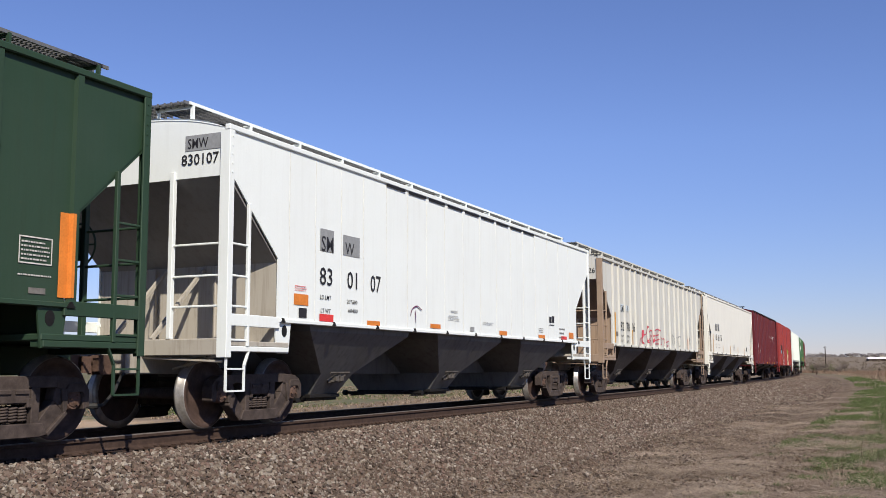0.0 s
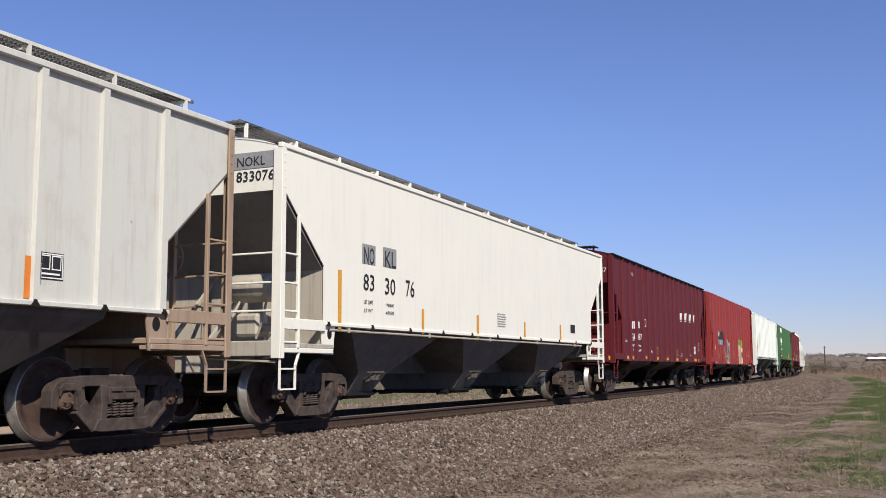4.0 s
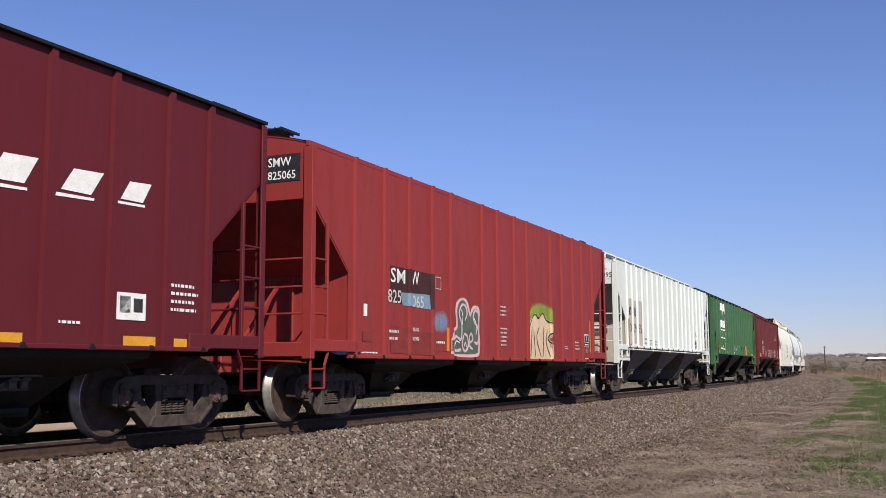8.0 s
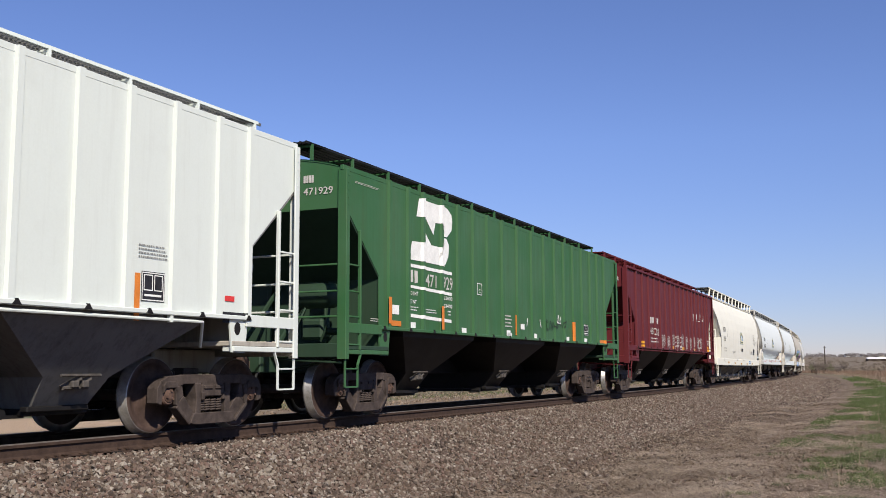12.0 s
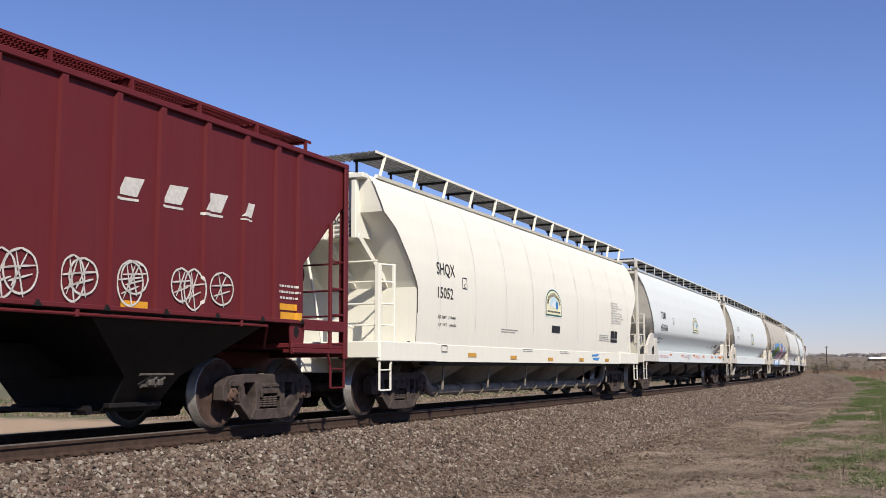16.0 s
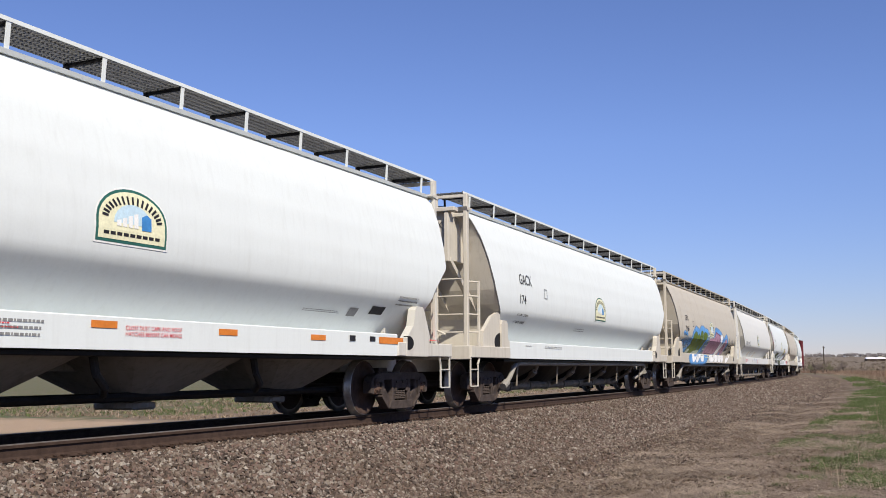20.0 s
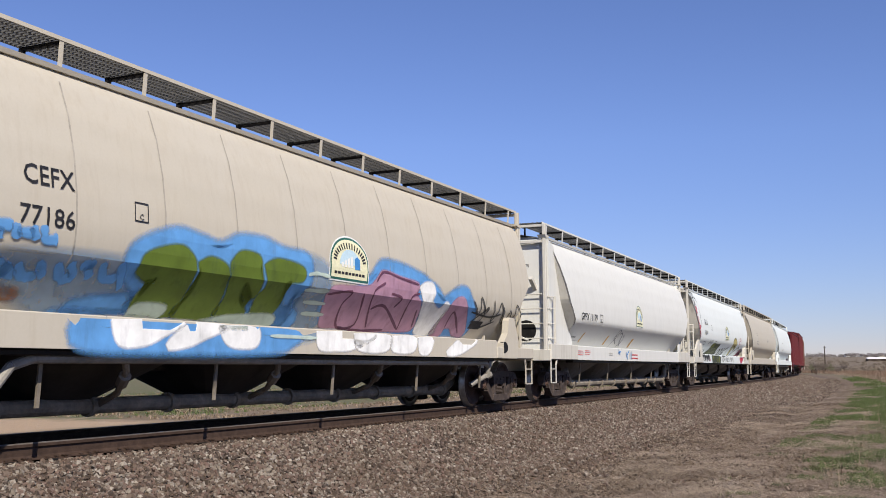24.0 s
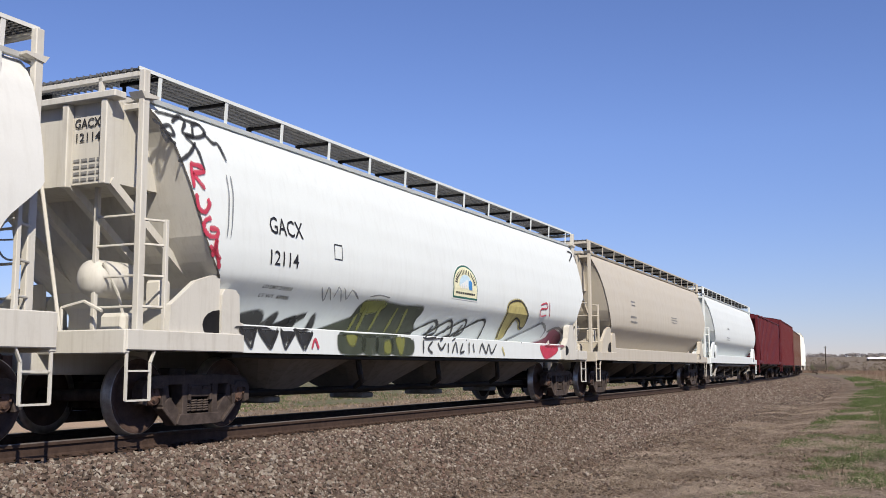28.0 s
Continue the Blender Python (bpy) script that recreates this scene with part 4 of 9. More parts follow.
def build_ground():
    so = np.concatenate([np.linspace(-320, -20, 31), np.linspace(-18, 70, 177), np.linspace(72, 200, 65), np.linspace(205, 480, 45), np.linspace(520, 1900, 18)])
    oo = np.concatenate([-np.geomspace(900, 14, 24), np.linspace(-13, 16, 146), np.geomspace(17, 1100, 30)])
    S, O = np.meshgrid(so, oo, indexing="ij")
    X, Y = track_arrays(S, O)
    Z = ground_at(S.ravel(), O.ravel(), X.ravel(), Y.ravel()).reshape(S.shape)
    # land rises to the low wooded ridge far away
    far = np.clip((Y - 450) / 1000, 0, 1)
    Z = Z + far * far * (3 - 2 * far) * 16
    n, m = S.shape
    idx = np.arange(n * m).reshape(n, m)
    faces = np.stack([idx[:-1, :-1], idx[:-1, 1:], idx[1:, 1:], idx[1:, :-1]], -1).reshape(-1, 4)
    me = bpy.data.meshes.new("ground")
    me.from_pydata(np.stack([X, Y, Z], -1).reshape(-1, 3).tolist(), [], faces[:, ::-1].tolist())
    at = me.attributes.new("across", "FLOAT", "POINT")
    at.data.foreach_set("value", O.reshape(-1).astype(np.float32))
    at = me.attributes.new("along", "FLOAT", "POINT")
    at.data.foreach_set("value", S.reshape(-1).astype(np.float32))
    for p in me.polygons:
        p.use_smooth = True
    me.materials.append(ground_material())
    tagged(new("ground", me), "brown dirt verge with dry and green grass", "ground", kind="structure")


def ground_material():
    m, n, l, b = nodes_of("dirt_and_grass")
    tc = n.new("ShaderNodeTexCoord")
    v = tc.outputs["Object"]
    at = n.new("ShaderNodeAttribute")
    at.attribute_name = "across"
    o = at.outputs["Fac"]
    al = n.new("ShaderNodeAttribute")
    al.attribute_name = "along"
    xyz = n.new("ShaderNodeCombineXYZ")
    l.new(times(n, l, al.outputs["Fac"], .22), xyz.inputs[0])
    l.new(times(n, l, o, 2.2), xyz.inputs[1])
    ruts = noise_node(n, l, xyz.outputs[0], 1.0, 6, .65)      # dragged along the track

    def add(a, k, f):
        q = n.new("ShaderNodeMath")
        q.operation = "MULTIPLY_ADD"
        l.new(f, q.inputs[0])
        q.inputs[1].default_value = k
        l.new(a, q.inputs[2])
        return q.outputs[0]

    def step(x, a, c):
        q = n.new("ShaderNodeMapRange")
        q.inputs[1].default_value, q.inputs[2].default_value = a, c
        l.new(x, q.inputs[0])
        return q.outputs[0]
    n1, n2, n3, n4 = noise_node(n, l, v, .35, 5), noise_node(n, l, v, 1.6, 6), noise_node(n, l, v, 9, 6), noise_node(n, l, v, 45, 5)
    ow = add(add(o, 3.0, n1), 1.6, n2)      # offset, wavering by noise (mean shift about 2.3)
    dirt = mix(n, l, ramp(n, l, n2, .3, .7), (.080, .050, .032), (.155, .104, .068))
    dirt = mix(n, l, times(n, l, ramp(n, l, n3, .42, .7), .55), dirt, (.18, .13, .088))
    dirt = mix(n, l, times(n, l, ramp(n, l, n4, .4, .65), .5), dirt, (.05, .034, .023))
    dirt = mix(n, l, times(n, l, ramp(n, l, ruts, .42, .68), .5), dirt, (.18, .125, .083))
    dirt = mix(n, l, times(n, l, ramp(n, l, ruts, .52, .34), .5), dirt, (.055, .033, .022))
    straw = mix(n, l, ramp(n, l, n3, .3, .7), (.095, .064, .040), (.205, .150, .096))
    green = mix(n, l, ramp(n, l, n3, .3, .7), (.040, .060, .016), (.080, .105, .032))
    vs = n.new("ShaderNodeMapping")
    vs.inputs["Scale"].default_value = (1, 1, 1)
    patch = ramp(n, l, noise_node(n, l, v, .55, 5, .6), .50, .60)
    c = mix(n, l, step(ow, 7.7, 9.0), dirt, straw)
    band = times(n, l, step(ow, 8.6, 9.4), patch)
    c = mix(n, l, times(n, l, band, .75), c, green)
    lush = times(n, l, times(n, l, step(ow, 9.2, 10.3), step(add(al.outputs['Fac'], 22, n1), 30, 36)), step(al.outputs['Fac'], 75, 60))
    c = mix(n, l, times(n, l, times(n, l, lush, step(ow, 12.6, 11.6)), .8), c, green)
    c = mix(n, l, times(n, l, step(o, 13, 30), .75), c, mix(n, l, ramp(n, l, n1, .35, .65), (.19, .138, .100), (.120, .098, .060)))
    # far side of the track
    neg = n.new("ShaderNodeMath")
    neg.operation = "MULTIPLY"
    neg.inputs[1].default_value = -1
    l.new(o, neg.inputs[0])
    nw = add(neg.outputs[0], 1.5, n2)
    gravel = mix(n, l, ramp(n, l, n4, .3, .7), (.34, .235, .145), (.46, .335, .22))
    verge = mix(n, l, ramp(n, l, n2, .35, .65), (.20, .142, .098), (.15, .115, .068))
    c = mix(n, l, step(nw, 5.6, 6.6), c, verge)
    c = mix(n, l, step(nw, 11.8, 12.6), c, mix(n, l, ramp(n, l, n2, .35, .65), (.15, .112, .062), (.075, .095, .030)))
    bay = times(n, l, times(n, l, step(nw, 9.2, 10.2), step(nw, 17.5, 16)), step(add(al.outputs["Fac"], 3, n2), 15.2, 13.6))
    c = mix(n, l, times(n, l, bay, .95), c, gravel)
    l.new(c, b.inputs["Base Color"])
    b.inputs["Roughness"].default_value = .95
    bump(n, l, b, mix(n, l, .5, n3, n4), 1.0, .06)
    return m


build_ground()


def rail_mesh(off, s0, s1, step):
    """One rail, swept along the line: foot, web, head."""
    prof = [(-.07, -.19), (.07, -.19), (.07, -.178), (.018, -.16), (.009, -.14), (.009, -.055), (.034, -.045), (.036, -.012), (.028, -.001), (-.028, -.001), (-.036, -.012), (-.034, -.045), (-.009, -.055), (-.009, -.14), (-.018, -.16), (-.07, -.178)]
    verts, faces, mats = [], [], []
    n = len(prof)
    ss = np.arange(s0, s1 + .01, step)
    for s in ss:
        for p, z in prof:
            q = track(s, off + p, z)
            verts.append(tuple(q))
    for i in range(len(ss) - 1):
        for j in range(n):
            k = (j + 1) % n
            faces.append((i * n + j, i * n + k, (i + 1) * n + k, (i + 1) * n + j))
            mats.append(1 if prof[j][1] > -.013 and prof[k][1] > -.013 else 0)
    me = bpy.data.meshes.new("rail")
    me.from_pydata(verts, [], faces)
    me.materials.append(M["rail"])
    me.materials.append(M["railtop"])
    me.polygons.foreach_set("material_index", mats)
    return me


for off in (-.7525, .7525):
    tagged(new("rail", rail_mesh(off, -320, 420, 4)), "rusty steel rail with a worn bright head", "rail", "track rails", "structure")


def build_ties():
    """Wooden ties with tie plates and spikes, near ones each their own object."""
    bm = box(bmesh.new(), -.115, .115, -1.31, 1.31, -.39, -.215, .012)
    tie = mesh_of(bm, "tie", M["tie"])
    bm = bmesh.new()
    for y in (-.7525, .7525):
        box(bm, -.10, .10, y - .18, y + .18, -.216, -.188, .004)
    plate_me = mesh_of(bm, "tie_plate", M["rail"])
    bm = bmesh.new()
    for y in (-.7525, .7525):
        for dx, dy in ((-.05, -.085), (.05, .085), (.06, -.085), (-.06, .085), (.05, -.14), (-.05, .14)):
            box(bm, dx - .012, dx + .012, y + dy - .012, y + dy + .012, -.2, -.158)
            box(bm, dx - .018, dx + .018, y + dy - .02, y + dy + .02, -.166, -.152)
        for dx in (-.17, .15):                         # rail anchors
            box(bm, dx - .02, dx + .02, y - .095, y + .095, -.205, -.165)
    spike_me = mesh_of(bm, "spike", M["rail"])
    bm = bmesh.new()
    for y in (-.885, -.62, .62, .885):
        box(bm, -.20, -.06, y - .04, y + .04, -.225, -.186, .006)
    anchor_me = mesh_of(bm, "rail_anchor", M["dark"])
    first = None
    rnd = random.Random(5)
    for i in range(-30, 260):
        s = i * .533
        p = track_pose(s + rnd.uniform(-.02, .02), rnd.uniform(-.04, .04), 0) @ pose(0, 0, 0, 0, 0, rnd.uniform(-.6, .6))
        ob = tagged(new("tie", tie), "weathered dark wooden railway tie", "railway tie", "ties under the rails", "structure")
        ob.matrix_world = p
        if -22 < s < 60:
            part("tie_plate", plate_me, None, ob)
            part("spike", spike_me, None, ob)
            part("rail_anchor", anchor_me, None, ob)


build_ties()


def rocks(name, label, count, s0, s1, dens, o_of, size, seed, mats, lift=0.0):
    """Crushed stone as joined angular lumps."""
    rnd = np.random.RandomState(seed)
    u = rnd.rand(count) ** dens
    s = s0 + (s1 - s0) * u
    o = o_of(rnd, count)
    x, y = track_arrays(s, o)
    z = ground_at(s, o, x, y) + lift
    base = np.array([[-1, -1, -1], [1, -1, -1], [1, 1, -1], [-1, 1, -1], [-1, -1, 1], [1, -1, 1], [1, 1, 1], [-1, 1, 1]], float) * .5
    pts = base[None] * (1 + rnd.uniform(-.5, .35, (count, 8, 3)))
    pts *= (size * rnd.uniform(.55, 1.35, (count, 1, 1))) * rnd.uniform(.6, 1.25, (count, 1, 3))
    q = rnd.normal(size=(count, 4))
    q /= np.linalg.norm(q, axis=1)[:, None]
    w, a, b, c = q.T
    R = np.stack([1 - 2 * (b * b + c * c), 2 * (a * b - c * w), 2 * (a * c + b * w), 2 * (a * b + c * w), 1 - 2 * (a * a + c * c), 2 * (b * c - a * w),
                  2 * (a * c - b * w), 2 * (b * c + a * w), 1 - 2 * (a * a + b * b)], -1).reshape(-1, 3, 3)
    pts = np.einsum("nij,nkj->nki", R, pts) + np.stack([x, y, z + rnd.uniform(-.01, .03, count)], -1)[:, None]
    f0 = np.array([[0, 3, 2, 1], [4, 5, 6, 7], [0, 1, 5, 4], [1, 2, 6, 5], [2, 3, 7, 6], [3, 0, 4, 7]])
    faces = (f0[None] + 8 * np.arange(count)[:, None, None]).reshape(-1, 4)
    me = bpy.data.meshes.new(name)
    me.from_pydata(pts.reshape(-1, 3).tolist(), [], faces.tolist())
    me.materials.append(mats)
    return tagged(new(name, me), label, "ballast", kind="stuff")


def stone_material():
    m, n, l, b = nodes_of("crushed_stone")
    g = n.new("ShaderNodeNewGeometry")
    r = n.new("ShaderNodeValToRGB")
    r.color_ramp.interpolation = "LINEAR"
    e = r.color_ramp.elements
    e[0].color, e[1].color = (.030, .022, .017, 1), (.34, .30, .255, 1)
    for p, c in ((.2, (.066, .044, .034, 1)), (.4, (.120, .087, .068, 1)), (.55, (.135, .082, .066, 1)), (.7, (.165, .128, .102, 1)), (.86, (.20, .168, .138, 1))):
        k = e.new(p)
        k.color = c
    l.new(g.outputs["Random Per Island"], r.inputs["Fac"])
    v = stretched(n, l, (1, 1, 1))
    c = mix(n, l, times(n, l, ramp(n, l, noise_node(n, l, v, 60, 4), .4, .7), .4), r.outputs["Color"], (.06, .042, .030))
    c = mix(n, l, times(n, l, ramp(n, l, noise_node(n, l, v, .5, 4), .4, .7), .45), c, (.085, .058, .038))
    l.new(c, b.inputs["Base Color"])
    b.inputs["Roughness"].default_value = .9
    bump(n, l, b, noise_node(n, l, v, 90, 3), .4, .005)
    return m

# ---- the train ----
WHITE = paint("white_car_paint", (.70, .74, .73), .10, rust=.04)
DIRTY_WHITE = paint("stained_white_paint", (.52, .52, .48), .55, (.30, .25, .18), .95)
CREAM = paint("cream_car_paint", (.72, .71, .64), .12, rust=.06)
GREYWHITE = paint("pale_grey_paint", (.60, .64, .605), .12, rust=.05)
MAROON = paint("maroon_paint", (.095, .0085, .0135), .2, (.048, .008, .011), .1, fade=.006)
MAROON2 = paint("maroon_brown_paint", (.102, .0115, .0145), .28, (.058, .011, .012), .15, fade=.008)
RED = paint("oxide_red_paint", (.235, .026, .024), .45, (.11, .016, .015), .1, fade=.012, streak=.35)
GREEN = paint("bright_green_paint", (.031, .108, .038), .5, (.060, .085, .038), .35, fade=.05)
DKGREEN = paint("dark_green_paint", (.019, .044, .024), .25, (.018, .028, .016), .1, fade=.02)
SHCREAM = paint("warm_cream_paint", (.71, .695, .61), .12, (.45, .36, .26), .06)
ICE = paint("bluish_white_paint", (.635, .67, .665), .10, rust=.03)
BEIGE = paint("beige_paint", (.46, .42, .35), .25, (.31, .24, .17), .08)
LTGREY = paint("light_grey_paint", (.60, .60, .575), .12, rust=.03)
GRUBBY = paint("grubby_white_end_paint", (.36, .33, .28), .7, (.12, .09, .065), .6)
RUSTWHITE = paint("rusty_white_paint", (.30, .215, .150), .7, (.12, .075, .045), .9)
PALE_END = paint("pale_grey_end_paint", (.52, .50, .45), .38, (.22, .18, .14), .15)
TAN = paint("tan_end_paint", (.50, .465, .40), .35, (.22, .17, .12), .2)

BROWN = paint("brown_car_paint", (.10, .04, .025), .3, (.05, .025, .018), .2)

CARS = {}
# how far each car's leading and trailing end lies along from its nominal place, and the centres of its trucks
SHIFT = {0: (0, -.15), 1: (0, -.2), 2: (-.1, 0), 5: (0, -.37), 6: (-.12, -.1), 10: (.05, .33), 11: (.2, .12), 12: (.22, .1), 13: (.13, 0)}
TRUCKS = {1: (-6.62, 6.5), 2: (-6.56, 6.67), 3: (-6.43, 6.69), 4: (-6.44, 6.63), 5: (-6.52, 6.52), 6: (-6.47, 6.65), 7: (-6.40, 6.7), 8: (-6.5, 6.76),
          9: (-6.96, 7.63), 10: (-6.73, 8.08), 11: (-6.91, 7.95), 12: (-6.77, 8.12), 13: (-6.81, 7.80), 14: (-6.88, 7.95)}
# grey for pale cars' slope sheets, darkened for the shade under the overhang
G = M["slope_shaded_grey"]
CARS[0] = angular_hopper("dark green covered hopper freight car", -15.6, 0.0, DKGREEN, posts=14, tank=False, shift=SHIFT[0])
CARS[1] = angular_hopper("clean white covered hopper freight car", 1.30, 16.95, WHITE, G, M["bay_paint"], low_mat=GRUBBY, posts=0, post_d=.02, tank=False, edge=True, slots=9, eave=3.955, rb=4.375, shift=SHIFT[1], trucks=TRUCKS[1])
CARS[2] = angular_hopper("stained off-white covered hopper with red graffiti", 18.05, 33.41, DIRTY_WHITE, M["slope_shaded_brown"], M["bay_brown"], frame_mat=RUSTWHITE, rib_x=[-6.72, -6.05, -5.38, -4.6, -3.95, -3.04, -2.28, -1.42, -0.53, 0.39, 1.33, 2.27, 3.02, 4.0, 4.82, 5.7, 6.7], tank=False, edge=True, eave=3.945, rb=4.41, shift=SHIFT[2], trucks=TRUCKS[2])
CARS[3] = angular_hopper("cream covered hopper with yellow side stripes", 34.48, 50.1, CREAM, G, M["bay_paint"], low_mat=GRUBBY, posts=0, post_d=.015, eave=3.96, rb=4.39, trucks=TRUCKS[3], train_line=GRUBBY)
CARS[4] = angular_hopper("maroon covered hopper with white lettering", 51.2, 66.12, MAROON, MAROON, low=1.05, rib_x=[-6.46, -5.57, -4.74, -3.81, -2.99, -2.07, -1.18, -0.27, 0.6, 1.27, 2.16, 3.07, 3.98, 4.91, 5.84, 6.6], rb=0, eave=4.15, flush=True, roof_edge=True, trucks=TRUCKS[4], end_walk=True)
CARS[5] = angular_hopper("oxide red covered hopper with graffiti", 67.24, 82.7, RED, RED, low=1.0, rib_x=[-6.68, -5.68, -4.75, -3.8, -2.97, -1.4, -0.55, 0.46, 1.28, 2.94, 3.83, 4.74, 5.54, 6.5], rb=0, tank=False, eave=4.15, flush=True, shift=SHIFT[5], trucks=TRUCKS[5], end_walk=True)
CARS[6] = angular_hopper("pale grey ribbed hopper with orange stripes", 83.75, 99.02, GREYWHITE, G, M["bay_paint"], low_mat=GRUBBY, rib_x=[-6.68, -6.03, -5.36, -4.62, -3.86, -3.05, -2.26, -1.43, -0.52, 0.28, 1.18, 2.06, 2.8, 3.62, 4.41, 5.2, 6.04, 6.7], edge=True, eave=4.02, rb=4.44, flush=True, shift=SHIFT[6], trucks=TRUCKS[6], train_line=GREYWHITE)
# green car: slope sheets and low end parts in dark green, their shade painted in
CARS[7] = angular_hopper("bright green covered hopper with white logo", 100.2, 115.67, GREEN, DKGREEN, low_mat=DKGREEN, rib_x=[-6.53, -5.83, -5.22, -4.42, -3.67, -2.89, -2.14, -1.28, -0.37, 0.58, 1.46, 2.26, 3.0, 3.76, 4.54, 5.32, 6.01, 6.74], eave=3.96, rb=4.44, flush=True, grate=M["dark"], trucks=TRUCKS[7])
CARS[8] = angular_hopper("maroon brown covered hopper with chalky sketches", 116.81, 132.22, MAROON2, MAROON2, rib_x=[-6.7, -5.8, -4.9, -4.0, -3.1, -2.17, -1.27, -0.43, 0.47, 1.32, 2.19, 3.0, 3.74, 4.59, 5.41, 6.14, 6.7], tank=False, eave=3.95, rb=4.44, grate=MAROON2, trucks=TRUCKS[8], train_line=MAROON2)
CARS[9] = curved_hopper("warm cream round-sided covered hopper", 133.3, 149.95, SHCREAM, bays=M["bay_cream"], full=True, trucks=TRUCKS[9], tall_posts=False, tank=False, nbays=5, sill0=.93, sill1=1.24, tilt_posts=-.18, eave=4.15, rb=4.57, seams=9, seam_mat=M["seam_pale"],
                        cut=([1.4, 2.27, 3.27, 3.5, 3.95], [1.36, 1.33, .65, .34, .3]),
                        rear_cut=([1.2, 1.54, 1.99, 2.38, 2.69, 3.0, 3.47, 3.78, 4.3], [1.14, 1.09, 0.97, 0.83, 0.43, 0.04, -0.18, -0.23, 0.1]))
CARS[10] = curved_hopper("bluish white round-sided hopper with red stencils", 150.7, 167.84, ICE, PALE_END, bays=M["bay_mid"], shift=SHIFT[10], trucks=TRUCKS[10], pipes=0)
CARS[11] = curved_hopper("white round-sided covered hopper with beige ends", 168.85, 186.4, ICE, TAN, shift=SHIFT[11], trucks=TRUCKS[11], tank=False, pipes=2)
CARS[12] = curved_hopper("beige round-sided hopper with blue green graffiti", 187.3, 204.43, BEIGE, BEIGE, shift=SHIFT[12], trucks=TRUCKS[12], tank=False, pipes=2, seams=11, seam_mat=M["seam"])
CARS[13] = curved_hopper("light grey round-sided covered hopper", 205.65, 222.7, LTGREY, PALE_END, bays=M["bay_mid"], pipes=1, shift=SHIFT[13], trucks=TRUCKS[13], tank=False, shroud=True, cut=([1.47, 2.54, 3.48, 3.94], [2.5, 1.56, 1.14, 1.0]))
CARS[14] = curved_hopper("white round-sided hopper covered in graffiti tags", 223.66, 240.6, ICE, PALE_END, bays=M["bay_mid"], trucks=TRUCKS[14], pipes=0)
CARS[15] = curved_hopper("beige round-sided covered hopper without graffiti", 241.5, 258.4, BEIGE, BEIGE, pipes=0)
CARS[16] = curved_hopper("white round-sided hopper with unloading pipes", 259.3, 276.2, ICE, ICE, pipes=2)
CARS[17] = angular_hopper("maroon hopper with steep sloping ends", 277.2, 293, MAROON, low=1.05, rb=0, posts=15, cut_top=3.9, cut_low=1.6, cut_in=1.6)
CARS[18] = angular_hopper("tall maroon freight car with graffiti", 294, 309.5, MAROON2, low=1.0, rb=0, posts=15, eave=4.45, cut_top=1.5, cut_low=1.3, cut_in=.3)
CARS[19] = angular_hopper("tall brown ribbed freight car", 310.5, 326, BROWN, low=1.0, rb=0, posts=15, eave=4.2, cut_top=1.5, cut_low=1.3, cut_in=.3)
CARS[20] = angular_hopper("tall pale yellow freight car", 327, 343, CREAM, low=1.0, rb=0, posts=15, eave=4.5, cut_top=1.5, cut_low=1.3, cut_in=.3)
CARS[21] = angular_hopper("white covered hopper far down the train", 344, 360, WHITE, G, posts=12)


def motions():
    """The whole train rolls at an even pace along the curve; every wheelset turns with it."""
    for car, mid in ROADS:
        walk(car, [(t, track_pose(mid - SPEED * t)) for t in [i * .5 for i in range(57)]])
    rows = [i / 15 for i in range(421)]
    for ws, x in WHEELSETS:
        walk(ws, [(t, pose(x, 0, WHEEL_R, 0, -math.degrees(SPEED * t / WHEEL_R) + x * 57, 0)) for t in rows])

